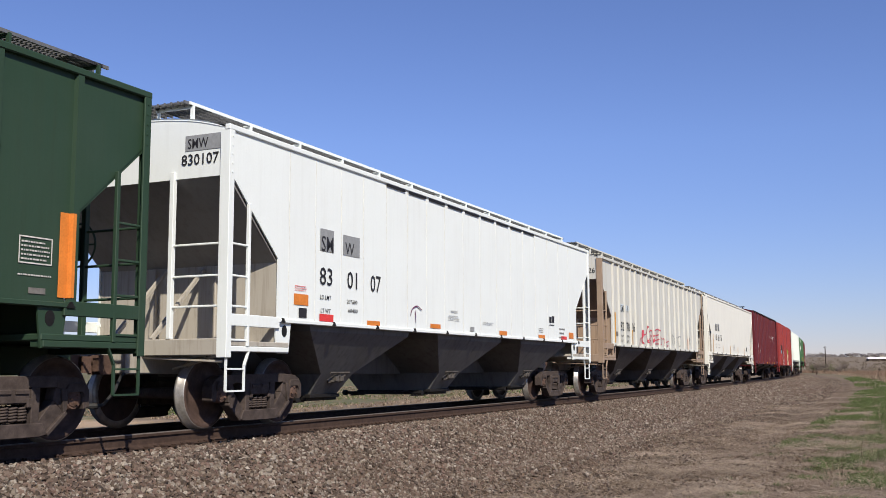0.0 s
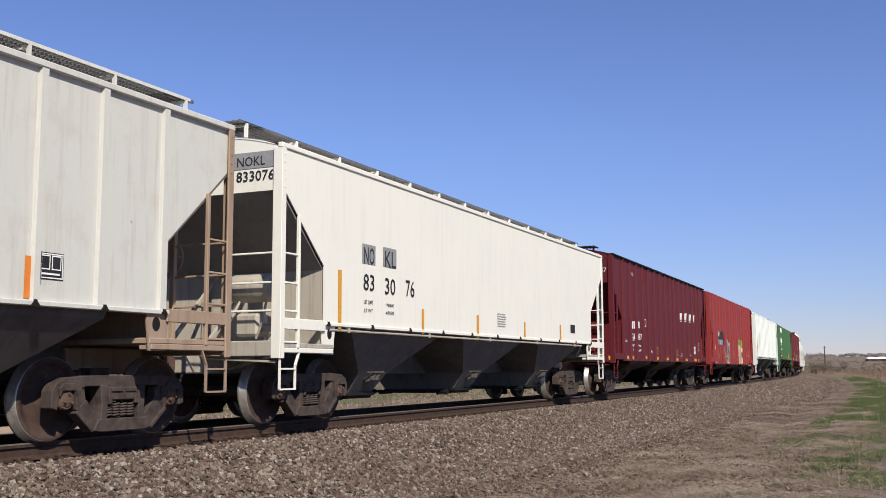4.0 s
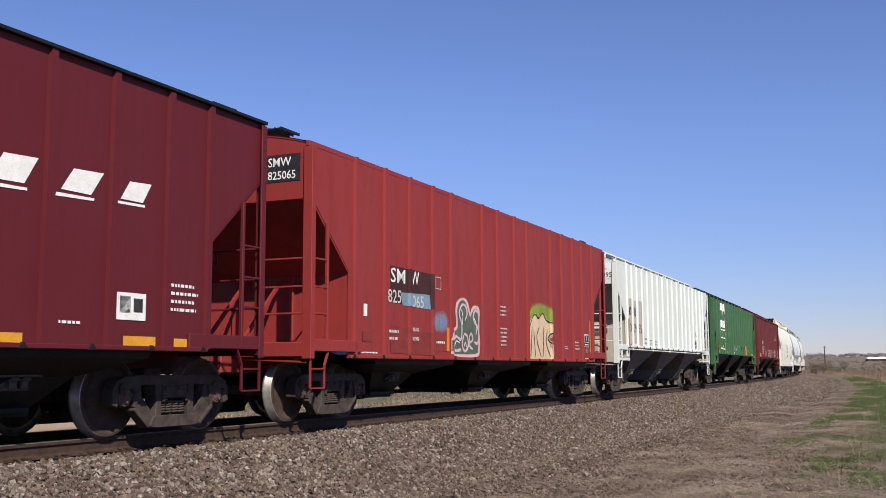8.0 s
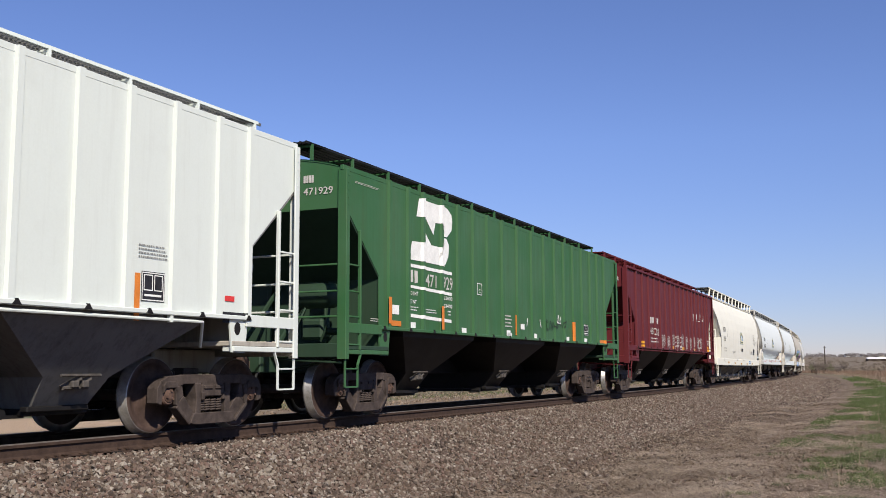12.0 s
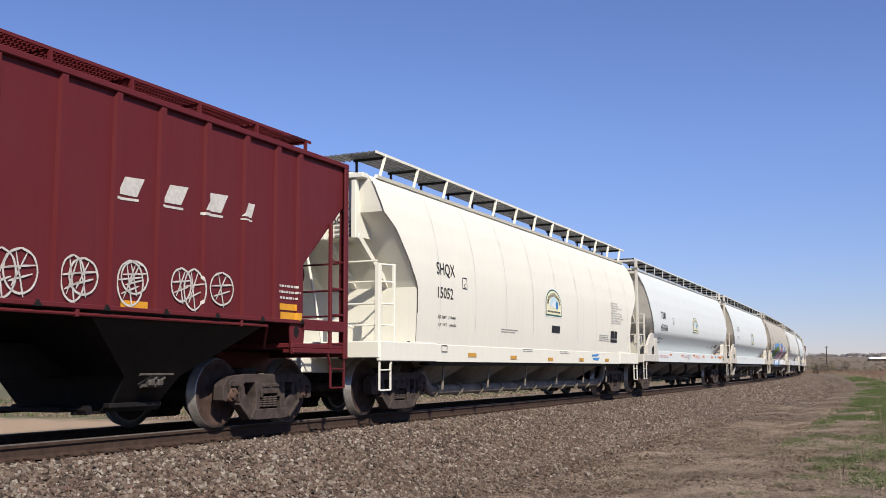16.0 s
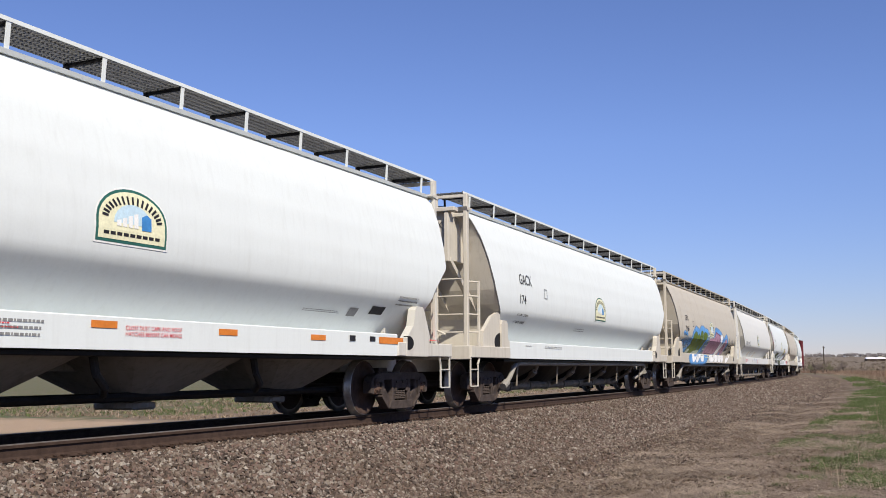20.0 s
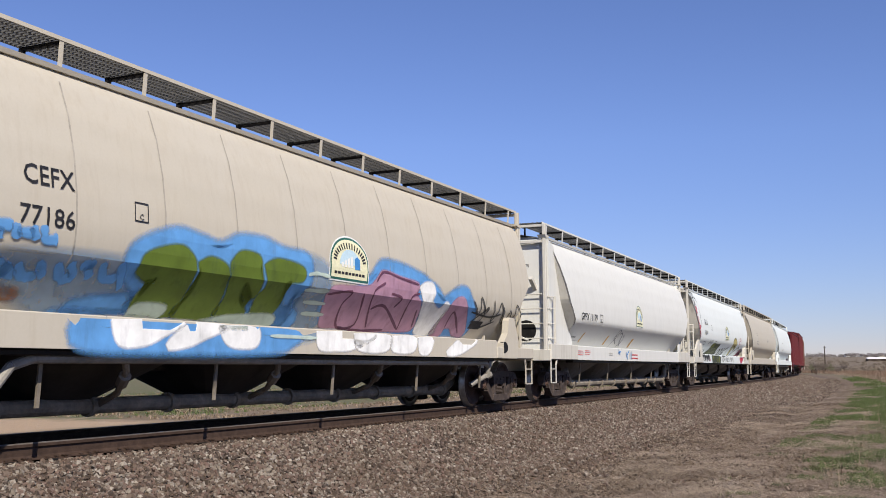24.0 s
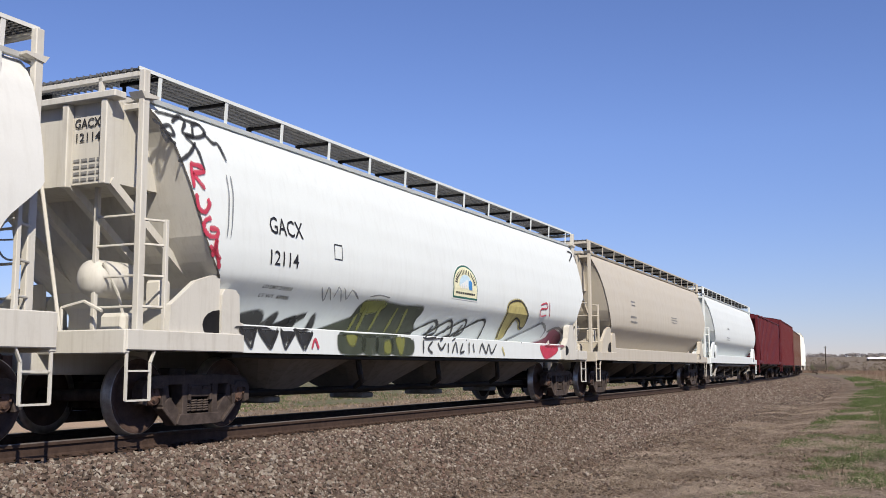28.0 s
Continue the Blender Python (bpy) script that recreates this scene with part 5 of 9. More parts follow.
# ---- painting on the cars ----
class Side:
    """Lettering, reflectors and spray paint on the near side of a car, laid on its surface."""

    def __init__(self, n, eave=4.12, shroud=False, flat=None, sill=1.38, full=False):
        self.car, self.half, _ = CARS[n]
        self.lead = SHIFT.get(n, (0, 0))[0]
        self.n, self.flat, self.sill, self.count = n, flat, sill, 0
        self.ribs = sorted({round(o.location.x, 3) for o in self.car.children if o.name.startswith("side_post")})
        if flat is None:
            dy = ((1.16, -.02), (1.34, -.3), (1.48, -.7), (1.58, -1.15), (1.625, -1.5), (1.64, -1.8), (1.635, -2.06), (1.60, -2.11), (1.47, -2.25), (1.27, -2.48), (1.06, -2.75)) if shroud else \
                ((1.18, 0), (1.30, -.16), (1.45, -.55), (1.56, -1.0), (1.625, -1.45), (1.64, -1.75), (1.625, -1.95), (1.595, -2.10), (1.50, -2.22), (1.34, -2.42), (1.17, -2.64), (1.0, -2.85))
            if full:
                dy = dy[:6] + ((1.64, -1.98), (1.635, -2.2), (1.625, -2.42), (1.61, -2.64), (1.595, -2.82), (1.585, -2.93))
            self.zs, self.ys = [eave + d for _, d in dy[::-1]], [y for y, _ in dy[::-1]]

    def out(self, z):
        if self.flat is not None:
            return self.flat
        return 1.60 if z < self.sill + .01 else float(np.interp(z, self.zs, self.ys))

    def lay(self, name, bm, mat, lift, label=""):
        """Cuts a flat figure in the x-z plane to follow the surface and fixes it there."""
        if self.flat is None:
            for z in self.zs + [self.sill + .011]:
                g = bm.verts[:] + bm.edges[:] + bm.faces[:]
                bmesh.ops.bisect_plane(bm, geom=g, plane_co=(0, 0, z), plane_no=(0, 0, 1))
        over, raised = [], False                       # what crosses a rib is painted on the rib as well
        if self.ribs and bm.verts:
            xs = [v.co.x for v in bm.verts]
            lo, hi = min(xs), max(xs)
            near = min(abs((lo + hi) / 2 - x) for x in self.ribs)
            raised = hi - lo < .16 and near < .06          # a narrow mark sits on the rib alone
            for x in [] if hi - lo < .16 else self.ribs:
                if lo < x + .055 and hi > x - .055:
                    c = bm.copy()
                    for d in (-.0575, .0575, -.0414, .0414):       # down both flanks of the rib
                        cut = abs(d) > .05
                        bmesh.ops.bisect_plane(c, geom=c.verts[:] + c.edges[:] + c.faces[:], plane_co=(x + d, 0, 0), plane_no=(math.copysign(1, d), 0, 0), clear_outer=cut)
                    if c.faces:
                        for v in c.verts:
                            dx = v.co.x - x
                            v.co.y = -1.61 - .05 * min(1, max(0, (.0575 - abs(dx)) / .0161)) - .004 - .0015 * lift
                            v.co.x = x + dx * (1.05 + .01 * lift)
                        me = bpy.data.meshes.new("strip")
                        c.to_mesh(me)
                        over.append(me)
                    c.free()
        for v in bm.verts:
            v.co.y = -1.664 - .0015 * lift if raised else -self.out(v.co.z) - .004 - .003 * lift
        for me in over:
            bm.from_mesh(me)
            bpy.data.meshes.remove(me)
        return part(name, bm, M[mat], self.car, label)

    def text(self, s, x, z, h, w, mat, slant=0.0):
        bm = bmesh.new()
        bm.from_mesh(lettering(s, h, w, slant))
        bmesh.ops.delete(bm, geom=[f for f in bm.faces if f.normal.y > -.9], context="FACES")
        bmesh.ops.translate(bm, verts=bm.verts, vec=(x, 0, z))
        return self.lay("lettering", bm, mat, 2)

    def poly(self, bm, pts):
        bm.faces.new([bm.verts.new((x, 0, z)) for x, z in pts])

    def rect(self, name, x0, x1, z0, z1, mat, lift=1):
        bm = bmesh.new()
        self.poly(bm, [(x0, z0), (x1, z0), (x1, z1), (x0, z1)])
        return self.lay(name, bm, mat, lift if name in ("grey_patch", "patch", "dark_patch") else 2)

    def outline(self, x0, x1, z0, z1, mat, w=.014):
        bm = bmesh.new()
        for a, b, c, d in ((x0, x1, z0, z0 + w), (x0, x1, z1 - w, z1), (x0, x0 + w, z0 + w, z1 - w), (x1 - w, x1, z0 + w, z1 - w)):
            self.poly(bm, [(a, c), (b, c), (b, d), (a, d)])
        return self.lay("stencil_frame", bm, mat, 2)

    def data_plate(self, x0, x1, z0, z1):
        """Black plate with white frames round its two cards and its strip."""
        self.rect("patch", x0, x1, z0, z1, "ink")
        w, h = x1 - x0, z1 - z0
        self.outline(x0 + .01, x1 - .01, z0 + .01, z1 - .01, "white", .012)
        self.outline(x0 + .10 * w, x0 + .48 * w, z0 + .36 * h, z0 + .90 * h, "white", .012)
        self.outline(x0 + .54 * w, x0 + .90 * w, z0 + .36 * h, z0 + .90 * h, "white", .012)
        self.rect("data_plate_line", x0 + .14 * w, x0 + .86 * w, z0 + .17 * h, z0 + .24 * h, "white")

    def bars(self, x0, x1, z0, z1, rows, mat):
        """Small print, as plain bars."""
        mat = "faded_ink" if mat == "ink" else mat
        self.count += 1
        rnd = random.Random(self.n * 100 + self.count)
        bm = bmesh.new()
        rh = (z1 - z0) / rows
        for r in range(rows):
            x, end, z = x0, x0 + (x1 - x0) * rnd.uniform(.8, 1), z1 - (r + .8) * rh
            while x < end:
                n = rnd.uniform(.25, .9) * rh
                b = min(end, x + n)
                self.poly(bm, [(x, z), (b, z), (b, z + .38 * rh), (x, z + .38 * rh)])
                x += n + .22 * rh
        return tagged(self.lay("small_print", bm, mat, 2), kind="stuff")

    def curve(self, pts):
        """A smooth run of points through the given ones."""
        p = [pts[0], *pts, pts[-1]]
        res = []
        for a, b, c, d in zip(p[:-3], p[1:-2], p[2:-1], p[3:]):
            for k in range(5):
                t = k / 5
                res.append(tuple(.5 * (2 * b[i] + (c[i] - a[i]) * t + (2 * a[i] - 5 * b[i] + 4 * c[i] - d[i]) * t * t + (3 * b[i] - a[i] - 3 * c[i] + d[i]) * t ** 3) for i in (0, 1)))
        return res + [tuple(pts[-1])]

    def stroke(self, name, w, mat, *pts):
        """A sprayed or brushed line."""
        self.count += 1
        rnd = random.Random(self.n * 100 + self.count)
        c = self.curve(pts)
        bm = bmesh.new()
        cover = bm.verts.layers.float.new("cover")
        soft = mat.startswith("mist")
        last = None
        for i, (x, z) in enumerate(c):
            a, b = c[max(0, i - 1)], c[min(len(c) - 1, i + 1)]
            dx, dz = b[0] - a[0], b[1] - a[1]
            n = math.hypot(dx, dz) or 1
            h = w / 2 * rnd.uniform(.75, 1.2) * (.55 if i in (0, len(c) - 1) else 1)
            row = []
            for k, full in ((-1.5, 0), (-.5, 1), (.5, 1), (1.5, 0)) if soft else ((-1, 1), (1, 1)):
                v = bm.verts.new((x + dz / n * h * k, 0, z - dx / n * h * k))
                v[cover] = full
                row.append(v)
            for k in range(len(row) - 1 if last else 0):
                bm.faces.new((last[k], last[k + 1], row[k + 1], row[k]))
            last = row
        return self.lay(name, bm, mat, 5)

    def spray(self, mat, lift, *pts):
        """A sprayed figure: full in the middle, misting out beyond a soft round outline."""
        halo = .15 if "blue" in mat else .13 if mat == "mist_lime" else .06
        pts = self.curve(list(pts) + [pts[0]])[:-1]
        area = sum(a[0] * b[1] - b[0] * a[1] for a, b in zip(pts, pts[1:] + pts[:1]))
        side = 1 if area > 0 else -1
        bm = bmesh.new()
        cover = bm.verts.layers.float.new("cover")
        core, rim = [], []
        for i, (x, z) in enumerate(pts):
            a, b = pts[i - 1], pts[(i + 1) % len(pts)]
            dx, dz = b[0] - a[0], b[1] - a[1]
            n = math.hypot(dx, dz) or 1
            ox, oz = side * dz / n, -side * dx / n
            for ring, d, c in ((core, -.01, 1.0), (rim, halo, 0.0)):
                v = bm.verts.new((x + ox * d, 0, z + oz * d))
                v[cover] = c
                ring.append(v)
        bmesh.ops.triangulate(bm, faces=[bm.faces.new(core)])
        for i in range(len(core)):
            bm.faces.new((core[i - 1], core[i], rim[i], rim[i - 1]))
        return self.lay("graffiti_fill", bm, mat, lift)

    def fill(self, name, mat, lift, *pts):
        """A filled figure; sprayed ones have soft round outlines."""
        if name == "graffiti_fill":
            pts = self.curve(list(pts) + [pts[0]])[:-1]
        bm = bmesh.new()
        self.poly(bm, pts)
        bmesh.ops.triangulate(bm, faces=bm.faces)
        return self.lay(name, bm, mat, lift)

    def seam(self, x):
        bm = box(bmesh.new(), x - .005, x + .005, -self.flat - .004, -self.flat + .004, 1.5, 3.95)
        return part("panel_seam", bm, M["seam_pale"], self.car)

    def sketch(self, x0, x1, z0, z1, w, mat):
        """A chalky oval with crossing strokes."""
        cx, cz, a, b = (x0 + x1) / 2, (z0 + z1) / 2, (x1 - x0) / 2, (z1 - z0) / 2
        self.stroke("graffiti_oval", w, mat, *[(cx + a * math.sin(t), cz + b * math.cos(t)) for t in [i * .7854 for i in range(9)]])
        for p, q in (((-.3, .8), (.2, -1.15)), ((.35, .8), (-.5, -.7)), ((-.9, .1), (.9, .3)), ((-.7, -.5), (.7, -.1))):
            self.stroke("graffiti_stroke", w * .8, mat, (cx + a * p[0], cz + b * p[1]), (cx + a * q[0], cz + b * q[1]))

    def emblem(self, x0, x1, z0, z1):
        """The mill's arched sign, as plain shapes: dark rim, cream field, sky, white silos, blue block."""
        w, h = x1 - x0, z1 - z0

        def arch(k, up=1.0, low=0.0):
            a = [(x0 + w * (.5 + (.5 - k) * math.cos(t)), z0 + h * .42 + (h * .58 - k * w) * up * math.sin(t)) for t in [math.pi * i / 14 for i in range(15)]]
            return [(x0 + w * (k + low), z0 + k * w), (x1 - w * (k + low), z0 + k * w)] + a
        sign = None
        for mat, k, lift in (("white", -.02, 1), ("emblem_green", .0, 2), ("emblem_cream", .03, 3)):
            bm = bmesh.new()
            self.poly(bm, arch(k))
            bmesh.ops.triangulate(bm, faces=bm.faces)
            self.lay("emblem_field", bm, mat, lift)
        bm = bmesh.new()
        self.poly(bm, [(x0 + w * (.5 + .27 * math.cos(t)), z0 + h * .36 + h * .36 * math.sin(t)) for t in [math.pi * i / 10 for i in range(11)]])
        self.lay("emblem_sky", bm, "emblem_sky", 4)
        for i in range(4):
            a = x0 + w * (.27 + .08 * i)
            bm = bmesh.new()
            self.poly(bm, [(a, z0 + h * .30), (a + w * .06, z0 + h * .30), (a + w * .06, z0 + h * (.42 + .05 * i)), (a, z0 + h * (.40 + .05 * i))])
            self.lay("emblem_silo", bm, "white", 5)
        bm = bmesh.new()
        self.poly(bm, [(x0 + w * .62, z0 + h * .28), (x0 + w * .76, z0 + h * .28), (x0 + w * .76, z0 + h * .52), (x0 + w * .69, z0 + h * .58), (x0 + w * .62, z0 + h * .52)])
        self.lay("emblem_block", bm, "spray_blue", 5)
        bm = bmesh.new()
        for i in range(17):                            # arched line of print, too stylised to letter
            t = math.pi * (.04 + .92 * i / 16)
            cx, cz = x0 + w * (.5 + .385 * math.cos(t)), z0 + h * .42 + (h * .58 - .115 * w) * math.sin(t)
            u, v = math.cos(t), math.sin(t)
            p, q = w * .042, w * .014
            self.poly(bm, [(cx + u * p - v * q, cz + v * p + u * q), (cx + u * p + v * q, cz + v * p - u * q), (cx - u * p + v * q, cz - v * p - u * q), (cx - u * p - v * q, cz - v * p + u * q)])
        self.lay("emblem_print", bm, "ink", 4)
        bm = bmesh.new()
        for i in range(9):
            a = x0 + w * (.1 + .09 * i)
            self.poly(bm, [(a, z0 + h * .13), (a + w * .07, z0 + h * .13), (a + w * .07, z0 + h * .19), (a, z0 + h * .19)])
        self.lay("emblem_print", bm, "ink", 4)

    def end_text(self, rows, mat, x=.014, y=-.85, panel=None):
        """Marks on the leading end: rows of (text, baseline, cap height, width); bars where the text is None."""
        if panel:
            z0, z1, w, m = panel
            bm = box(bmesh.new(), -self.half + self.lead + x - .002, -self.half + self.lead + x + .006, y + .04, y - w, z0, z1)
            part("end_patch", bm, M[m], self.car)
        for s, z, h, w in rows:
            if s is None:
                bm = bmesh.new()
                for i in range(4):
                    box(bm, -self.half + self.lead + x - .004, -self.half + self.lead + x, y - w * (i / 4), y - w * (i / 4 + .19), z, z + h)
                part("end_block", bm, M[mat], self.car)
            else:
                me = lettering(s, h, w).copy()
                me.materials.append(M[mat])
                part("end_lettering", me, None, self.car, m=pose(-self.half + self.lead + x - .004, y, z, 0, 0, -90))


S0, S1, S2, S3 = Side(0, flat=1.61), Side(1, flat=1.64), Side(2, flat=1.61), Side(3, flat=1.645)
S4, S5, S6, S7, S8 = (Side(n, flat=1.61) for n in (4, 5, 6, 7, 8))
S9 = Side(9, 4.15, sill=1.24, full=True)
S10, S11, S12, S14, S15, S16 = (Side(n) for n in (10, 11, 12, 14, 15, 16))
S13 = Side(13, shroud=True)
# weld ledge at the belly crease, its bright highlight painted as a white strip
S13.rect("weld_highlight", -6.3, 7.6, 2.012, 2.024, "white")
S1.end_text([("SMW", 3.74, .14, .34)], "ink", y=-.95, panel=(3.71, 3.92, .55, "panel"))
S1.end_text([("830107", 3.52, .15, .62)], "ink")
S2.end_text([("SMW", 3.74, .13, .34), ("827026", 3.52, .15, .62)], "ink")
S3.end_text([("NOKL", 3.72, .14, .5)], "ink", panel=(3.68, 3.92, .68, "panel"))
S3.end_text([("833076", 3.50, .15, .66)], "ink")
S4.end_text([(None, 3.86, .13, .42), ("434887", 3.66, .13, .62)], "white")
S5.end_text([("SMW", 3.86, .14, .42), ("825065", 3.66, .13, .5)], "white", panel=(3.62, 4.04, .58, "ink"))
S6.end_text([("NOKL", 3.78, .15, .5), ("83 0995", 3.54, .15, .66)], "ink", panel=(3.5, 3.98, .72, "white"))
S7.end_text([(None, 3.78, .12, .2), ("471929", 3.58, .12, .55)], "faded")
S8.end_text([(None, 3.74, .12, .42), ("431702", 3.54, .12, .55)], "white")
S9.end_text([("SHQX", 3.55, .13, .42), ("15052", 3.32, .13, .42)], "ink", x=.25, y=-.45)
S10.end_text([("TCMX", 3.62, .12, .42), ("450566", 3.42, .11, .46)], "ink", x=.25, y=-.45)
S11.end_text([("GACX", 3.72, .12, .42), ("174", 3.56, .11, .22)], "ink", x=.25, y=-.45)
S12.end_text([("CEFX", 3.72, .12, .42), ("77186", 3.56, .11, .42)], "ink", x=.25, y=-.45)
S13.end_text([("GPFX 11179", 3.3, .11, .55)], "ink", x=.25, y=-.42)
S14.end_text([("GACX", 3.74, .12, .42), ("12114", 3.57, .11, .42)], "ink", x=.25, y=-.45)
for s in (S9, S10, S11, S12, S14):
    for i in range(4):
        s.end_text([(None, 3.32 - .08 * i, .035, .5)], "faded_ink", x=.25, y=-.45)
S0.rect("reflector", 6.7, 6.88, 1.55, 2.45, "orange")
S0.outline(6.18, 6.61, 1.87, 2.15, "faded")
S0.bars(6.21, 6.58, 1.9, 2.12, 5, "faded")
S0.bars(6.18, 6.61, 1.74, 1.78, 1, "faded")
S0.rect("card_holder", 6.32, 6.54, 1.57, 1.63, "grate_plate")
S1.rect("grey_patch", -5.87, -5.48, 2.57, 2.91, "panel")
S1.rect("grey_patch", -5.2, -4.68, 2.57, 2.89, "panel")
S1.text('SM', -5.85, 2.57, 0.24, 0.35, "ink")
S1.text('W', -5.14, 2.59, 0.196, 0.28, "ink")
S1.text('83', -5.89, 2.06, 0.271, 0.37, "ink")
S1.text('01', -5.08, 2.06, 0.276, 0.32, "ink")
S1.text('07', -4.33, 2.06, 0.278, 0.36, "ink")
S1.text('LD LMT', -5.87, 1.84, 0.068, 0.32, "ink")
S1.text('LT WT', -5.85, 1.64, 0.067, 0.29, "ink")
S1.text('207600', -5.08, 1.82, 0.062, 0.33, "ink")
S1.text('60400', -5.04, 1.68, 0.062, 0.3, "ink")
S1.rect("reflector", -6.57, -6.19, 1.72, 1.88, "orange")
S1.rect("reflector", -4.43, -4.0, 1.49, 1.58, "orange")
S1.rect("stencil_plate", -6.44, -6.23, 1.54, 1.68, "ink")
S1.rect("tag", -5.88, -5.48, 1.51, 1.62, "redtag")
S1.bars(-6.55, -6.22, 1.92, 2.01, 3, "redtag")
S1.rect("reflector", -2.07, -1.63, 1.54, 1.62, "orange")
S1.rect("reflector", 1.33, 1.77, 1.51, 1.6, "orange")
S1.rect("reflector", 3.8, 4.25, 1.51, 1.59, "orange")
S1.rect("reflector", 6.11, 6.49, 1.56, 1.71, "orange")
S1.text('WARNING', -1.17, 1.86, 0.053, 0.31, "faded_ink")
S1.bars(-1.27, -0.75, 1.71, 1.82, 4, "ink")
S1.bars(0.41, 0.99, 1.69, 1.76, 3, "ink")
S1.bars(3.83, 4.17, 1.64, 1.76, 3, "ink")
S1.bars(5.35, 5.79, 1.53, 1.84, 3, "ink")
S1.rect("data_plate", 4.6, 4.76, 1.9, 2.05, "ink")
S1.rect("data_plate", 4.8, 4.96, 1.91, 2.07, "ink")
S1.rect("data_plate", 4.6, 4.96, 1.84, 1.86, "ink")
S1.rect("tag", 5.48, 5.93, 1.52, 1.6, "redtag")
S1.rect("data_plate", -0.23, -0.03, 1.54, 1.63, "panel")
S1.stroke("stencil_arc", 0.022, "plum", (-2.88, 1.74), (-2.82, 1.85), (-2.63, 1.91), (-2.51, 1.87), (-2.44, 1.85))
S1.stroke("stencil_line", 0.02, "plum", (-2.7, 1.83), (-2.68, 1.61))
S1.seam(-6.7)
S1.seam(-6.0)
S1.seam(-5.25)
S1.seam(-4.55)
S1.seam(-3.77)
S1.seam(-2.98)
S1.seam(-2.2)
S1.seam(-1.42)
S1.seam(-0.55)
S1.seam(0.31)
S1.seam(1.2)
S1.seam(2.06)
S1.seam(2.84)
S1.seam(3.64)
S1.seam(4.5)
S1.seam(5.35)
S1.seam(6.15)
S2.rect("patch", -5.93, -5.46, 2.53, 2.76, "pale_blue")
S2.rect("patch", -5.18, -4.81, 2.57, 2.74, "pale_blue")
S2.text('SM', -5.85, 2.51, 0.23, 0.37, "ink")
S2.text('W', -5.07, 2.53, 0.229, 0.17, "ink")
S2.text('82', -5.88, 1.94, 0.281, 0.41, "ink")
S2.text('70', -5.16, 1.93, 0.296, 0.4, "ink")
S2.text('26', -4.51, 1.95, 0.295, 0.44, "ink")
S2.text('LD LMT', -5.85, 1.74, 0.08, 0.32, "ink")
S2.text('LT WT', -5.86, 1.59, 0.08, 0.28, "ink")
S2.text('205300', -5.16, 1.75, 0.07, 0.34, "ink")
S2.text('62700', -5.16, 1.59, 0.07, 0.29, "ink")
S2.rect("reflector", -6.75, -6.62, 1.55, 2.45, "yellow")
S2.rect("reflector", -4.62, -4.53, 1.53, 1.99, "yellow")
S2.rect("reflector", -1.39, -1.28, 1.54, 1.98, "yellow")
S2.rect("reflector", 1.4, 1.51, 1.55, 1.98, "yellow")
S2.rect("reflector", 4.69, 4.77, 1.52, 1.95, "orange")
S2.rect("card_holder", -6.51, -6.2, 1.76, 1.89, "grate_plate")
S2.data_plate(4.85, 5.2, 1.73, 2.01)
S2.stroke("graffiti_stroke", 0.034, "mist_red", (-3.53, 1.48), (-3.41, 1.71), (-3.26, 1.78), (-3.15, 1.64), (-3.13, 1.93), (-3.07, 2.02), (-3.12, 1.67), (-3.0, 1.58))
S2.stroke("graffiti_stroke", 0.034, "mist_red", (-2.96, 2.0), (-2.81, 1.89), (-2.54, 1.95), (-2.42, 2.08), (-2.32, 2.19), (-2.46, 1.91), (-2.35, 1.71), (-2.13, 1.85), (-2.25, 1.65), (-2.41, 1.71))
S2.stroke("graffiti_stroke", 0.034, "mist_red", (-2.11, 2.0), (-1.84, 2.08), (-1.63, 2.01), (-1.73, 1.87), (-1.9, 1.91), (-1.94, 1.62), (-1.83, 1.59), (-1.86, 1.73), (-1.96, 1.7))
S2.stroke("graffiti_stroke", 0.034, "mist_red", (-1.59, 1.79), (-1.44, 1.91), (-1.49, 1.67), (-1.59, 1.79))
S2.stroke("graffiti_stroke", 0.034, "mist_red", (-1.32, 2.06), (-0.9, 2.14), (-0.62, 2.13), (-0.39, 2.05))
S2.stroke("graffiti_stroke", 0.034, "mist_red", (-1.18, 1.91), (-0.62, 1.96))
S2.stroke("graffiti_stroke", 0.034, "mist_red", (-0.96, 2.08), (-0.99, 1.55))
S2.stroke("graffiti_stroke", 0.034, "mist_red", (-1.26, 1.74), (-0.58, 1.8))
S2.stroke("graffiti_stroke", 0.034, "mist_red", (-1.21, 1.63), (-0.62, 1.64))
S2.stroke("graffiti_stroke", 0.034, "mist_red", (-0.72, 2.14), (-0.77, 1.58))
S2.stroke("graffiti_stroke", 0.034, "mist_red", (-0.39, 1.91), (-0.15, 1.8), (-0.23, 1.63), (-0.39, 1.65))
S2.stroke("graffiti_stroke", 0.034, "mist_red", (-0.03, 1.83), (0.28, 1.82), (0.22, 1.58))
S2.stroke("graffiti_stroke", 0.034, "mist_red", (0.56, 1.71), (1.09, 1.78))
S2.stroke("graffiti_stroke", 0.034, "mist_red", (0.65, 1.58), (0.96, 1.61))
S2.stroke("graffiti_stroke", 0.034, "mist_red", (0.73, 1.82), (0.69, 1.52))
S2.stroke("graffiti_stroke", 0.028, "mist_grey", (1.56, 1.92), (1.81, 2.03), (1.71, 1.66))
S2.stroke("graffiti_stroke", 0.028, "mist_grey", (1.88, 1.99), (2.13, 1.84), (1.95, 1.65))
S2.stroke("graffiti_stroke", 0.028, "mist_grey", (2.26, 1.95), (2.51, 1.8), (2.3, 1.63))
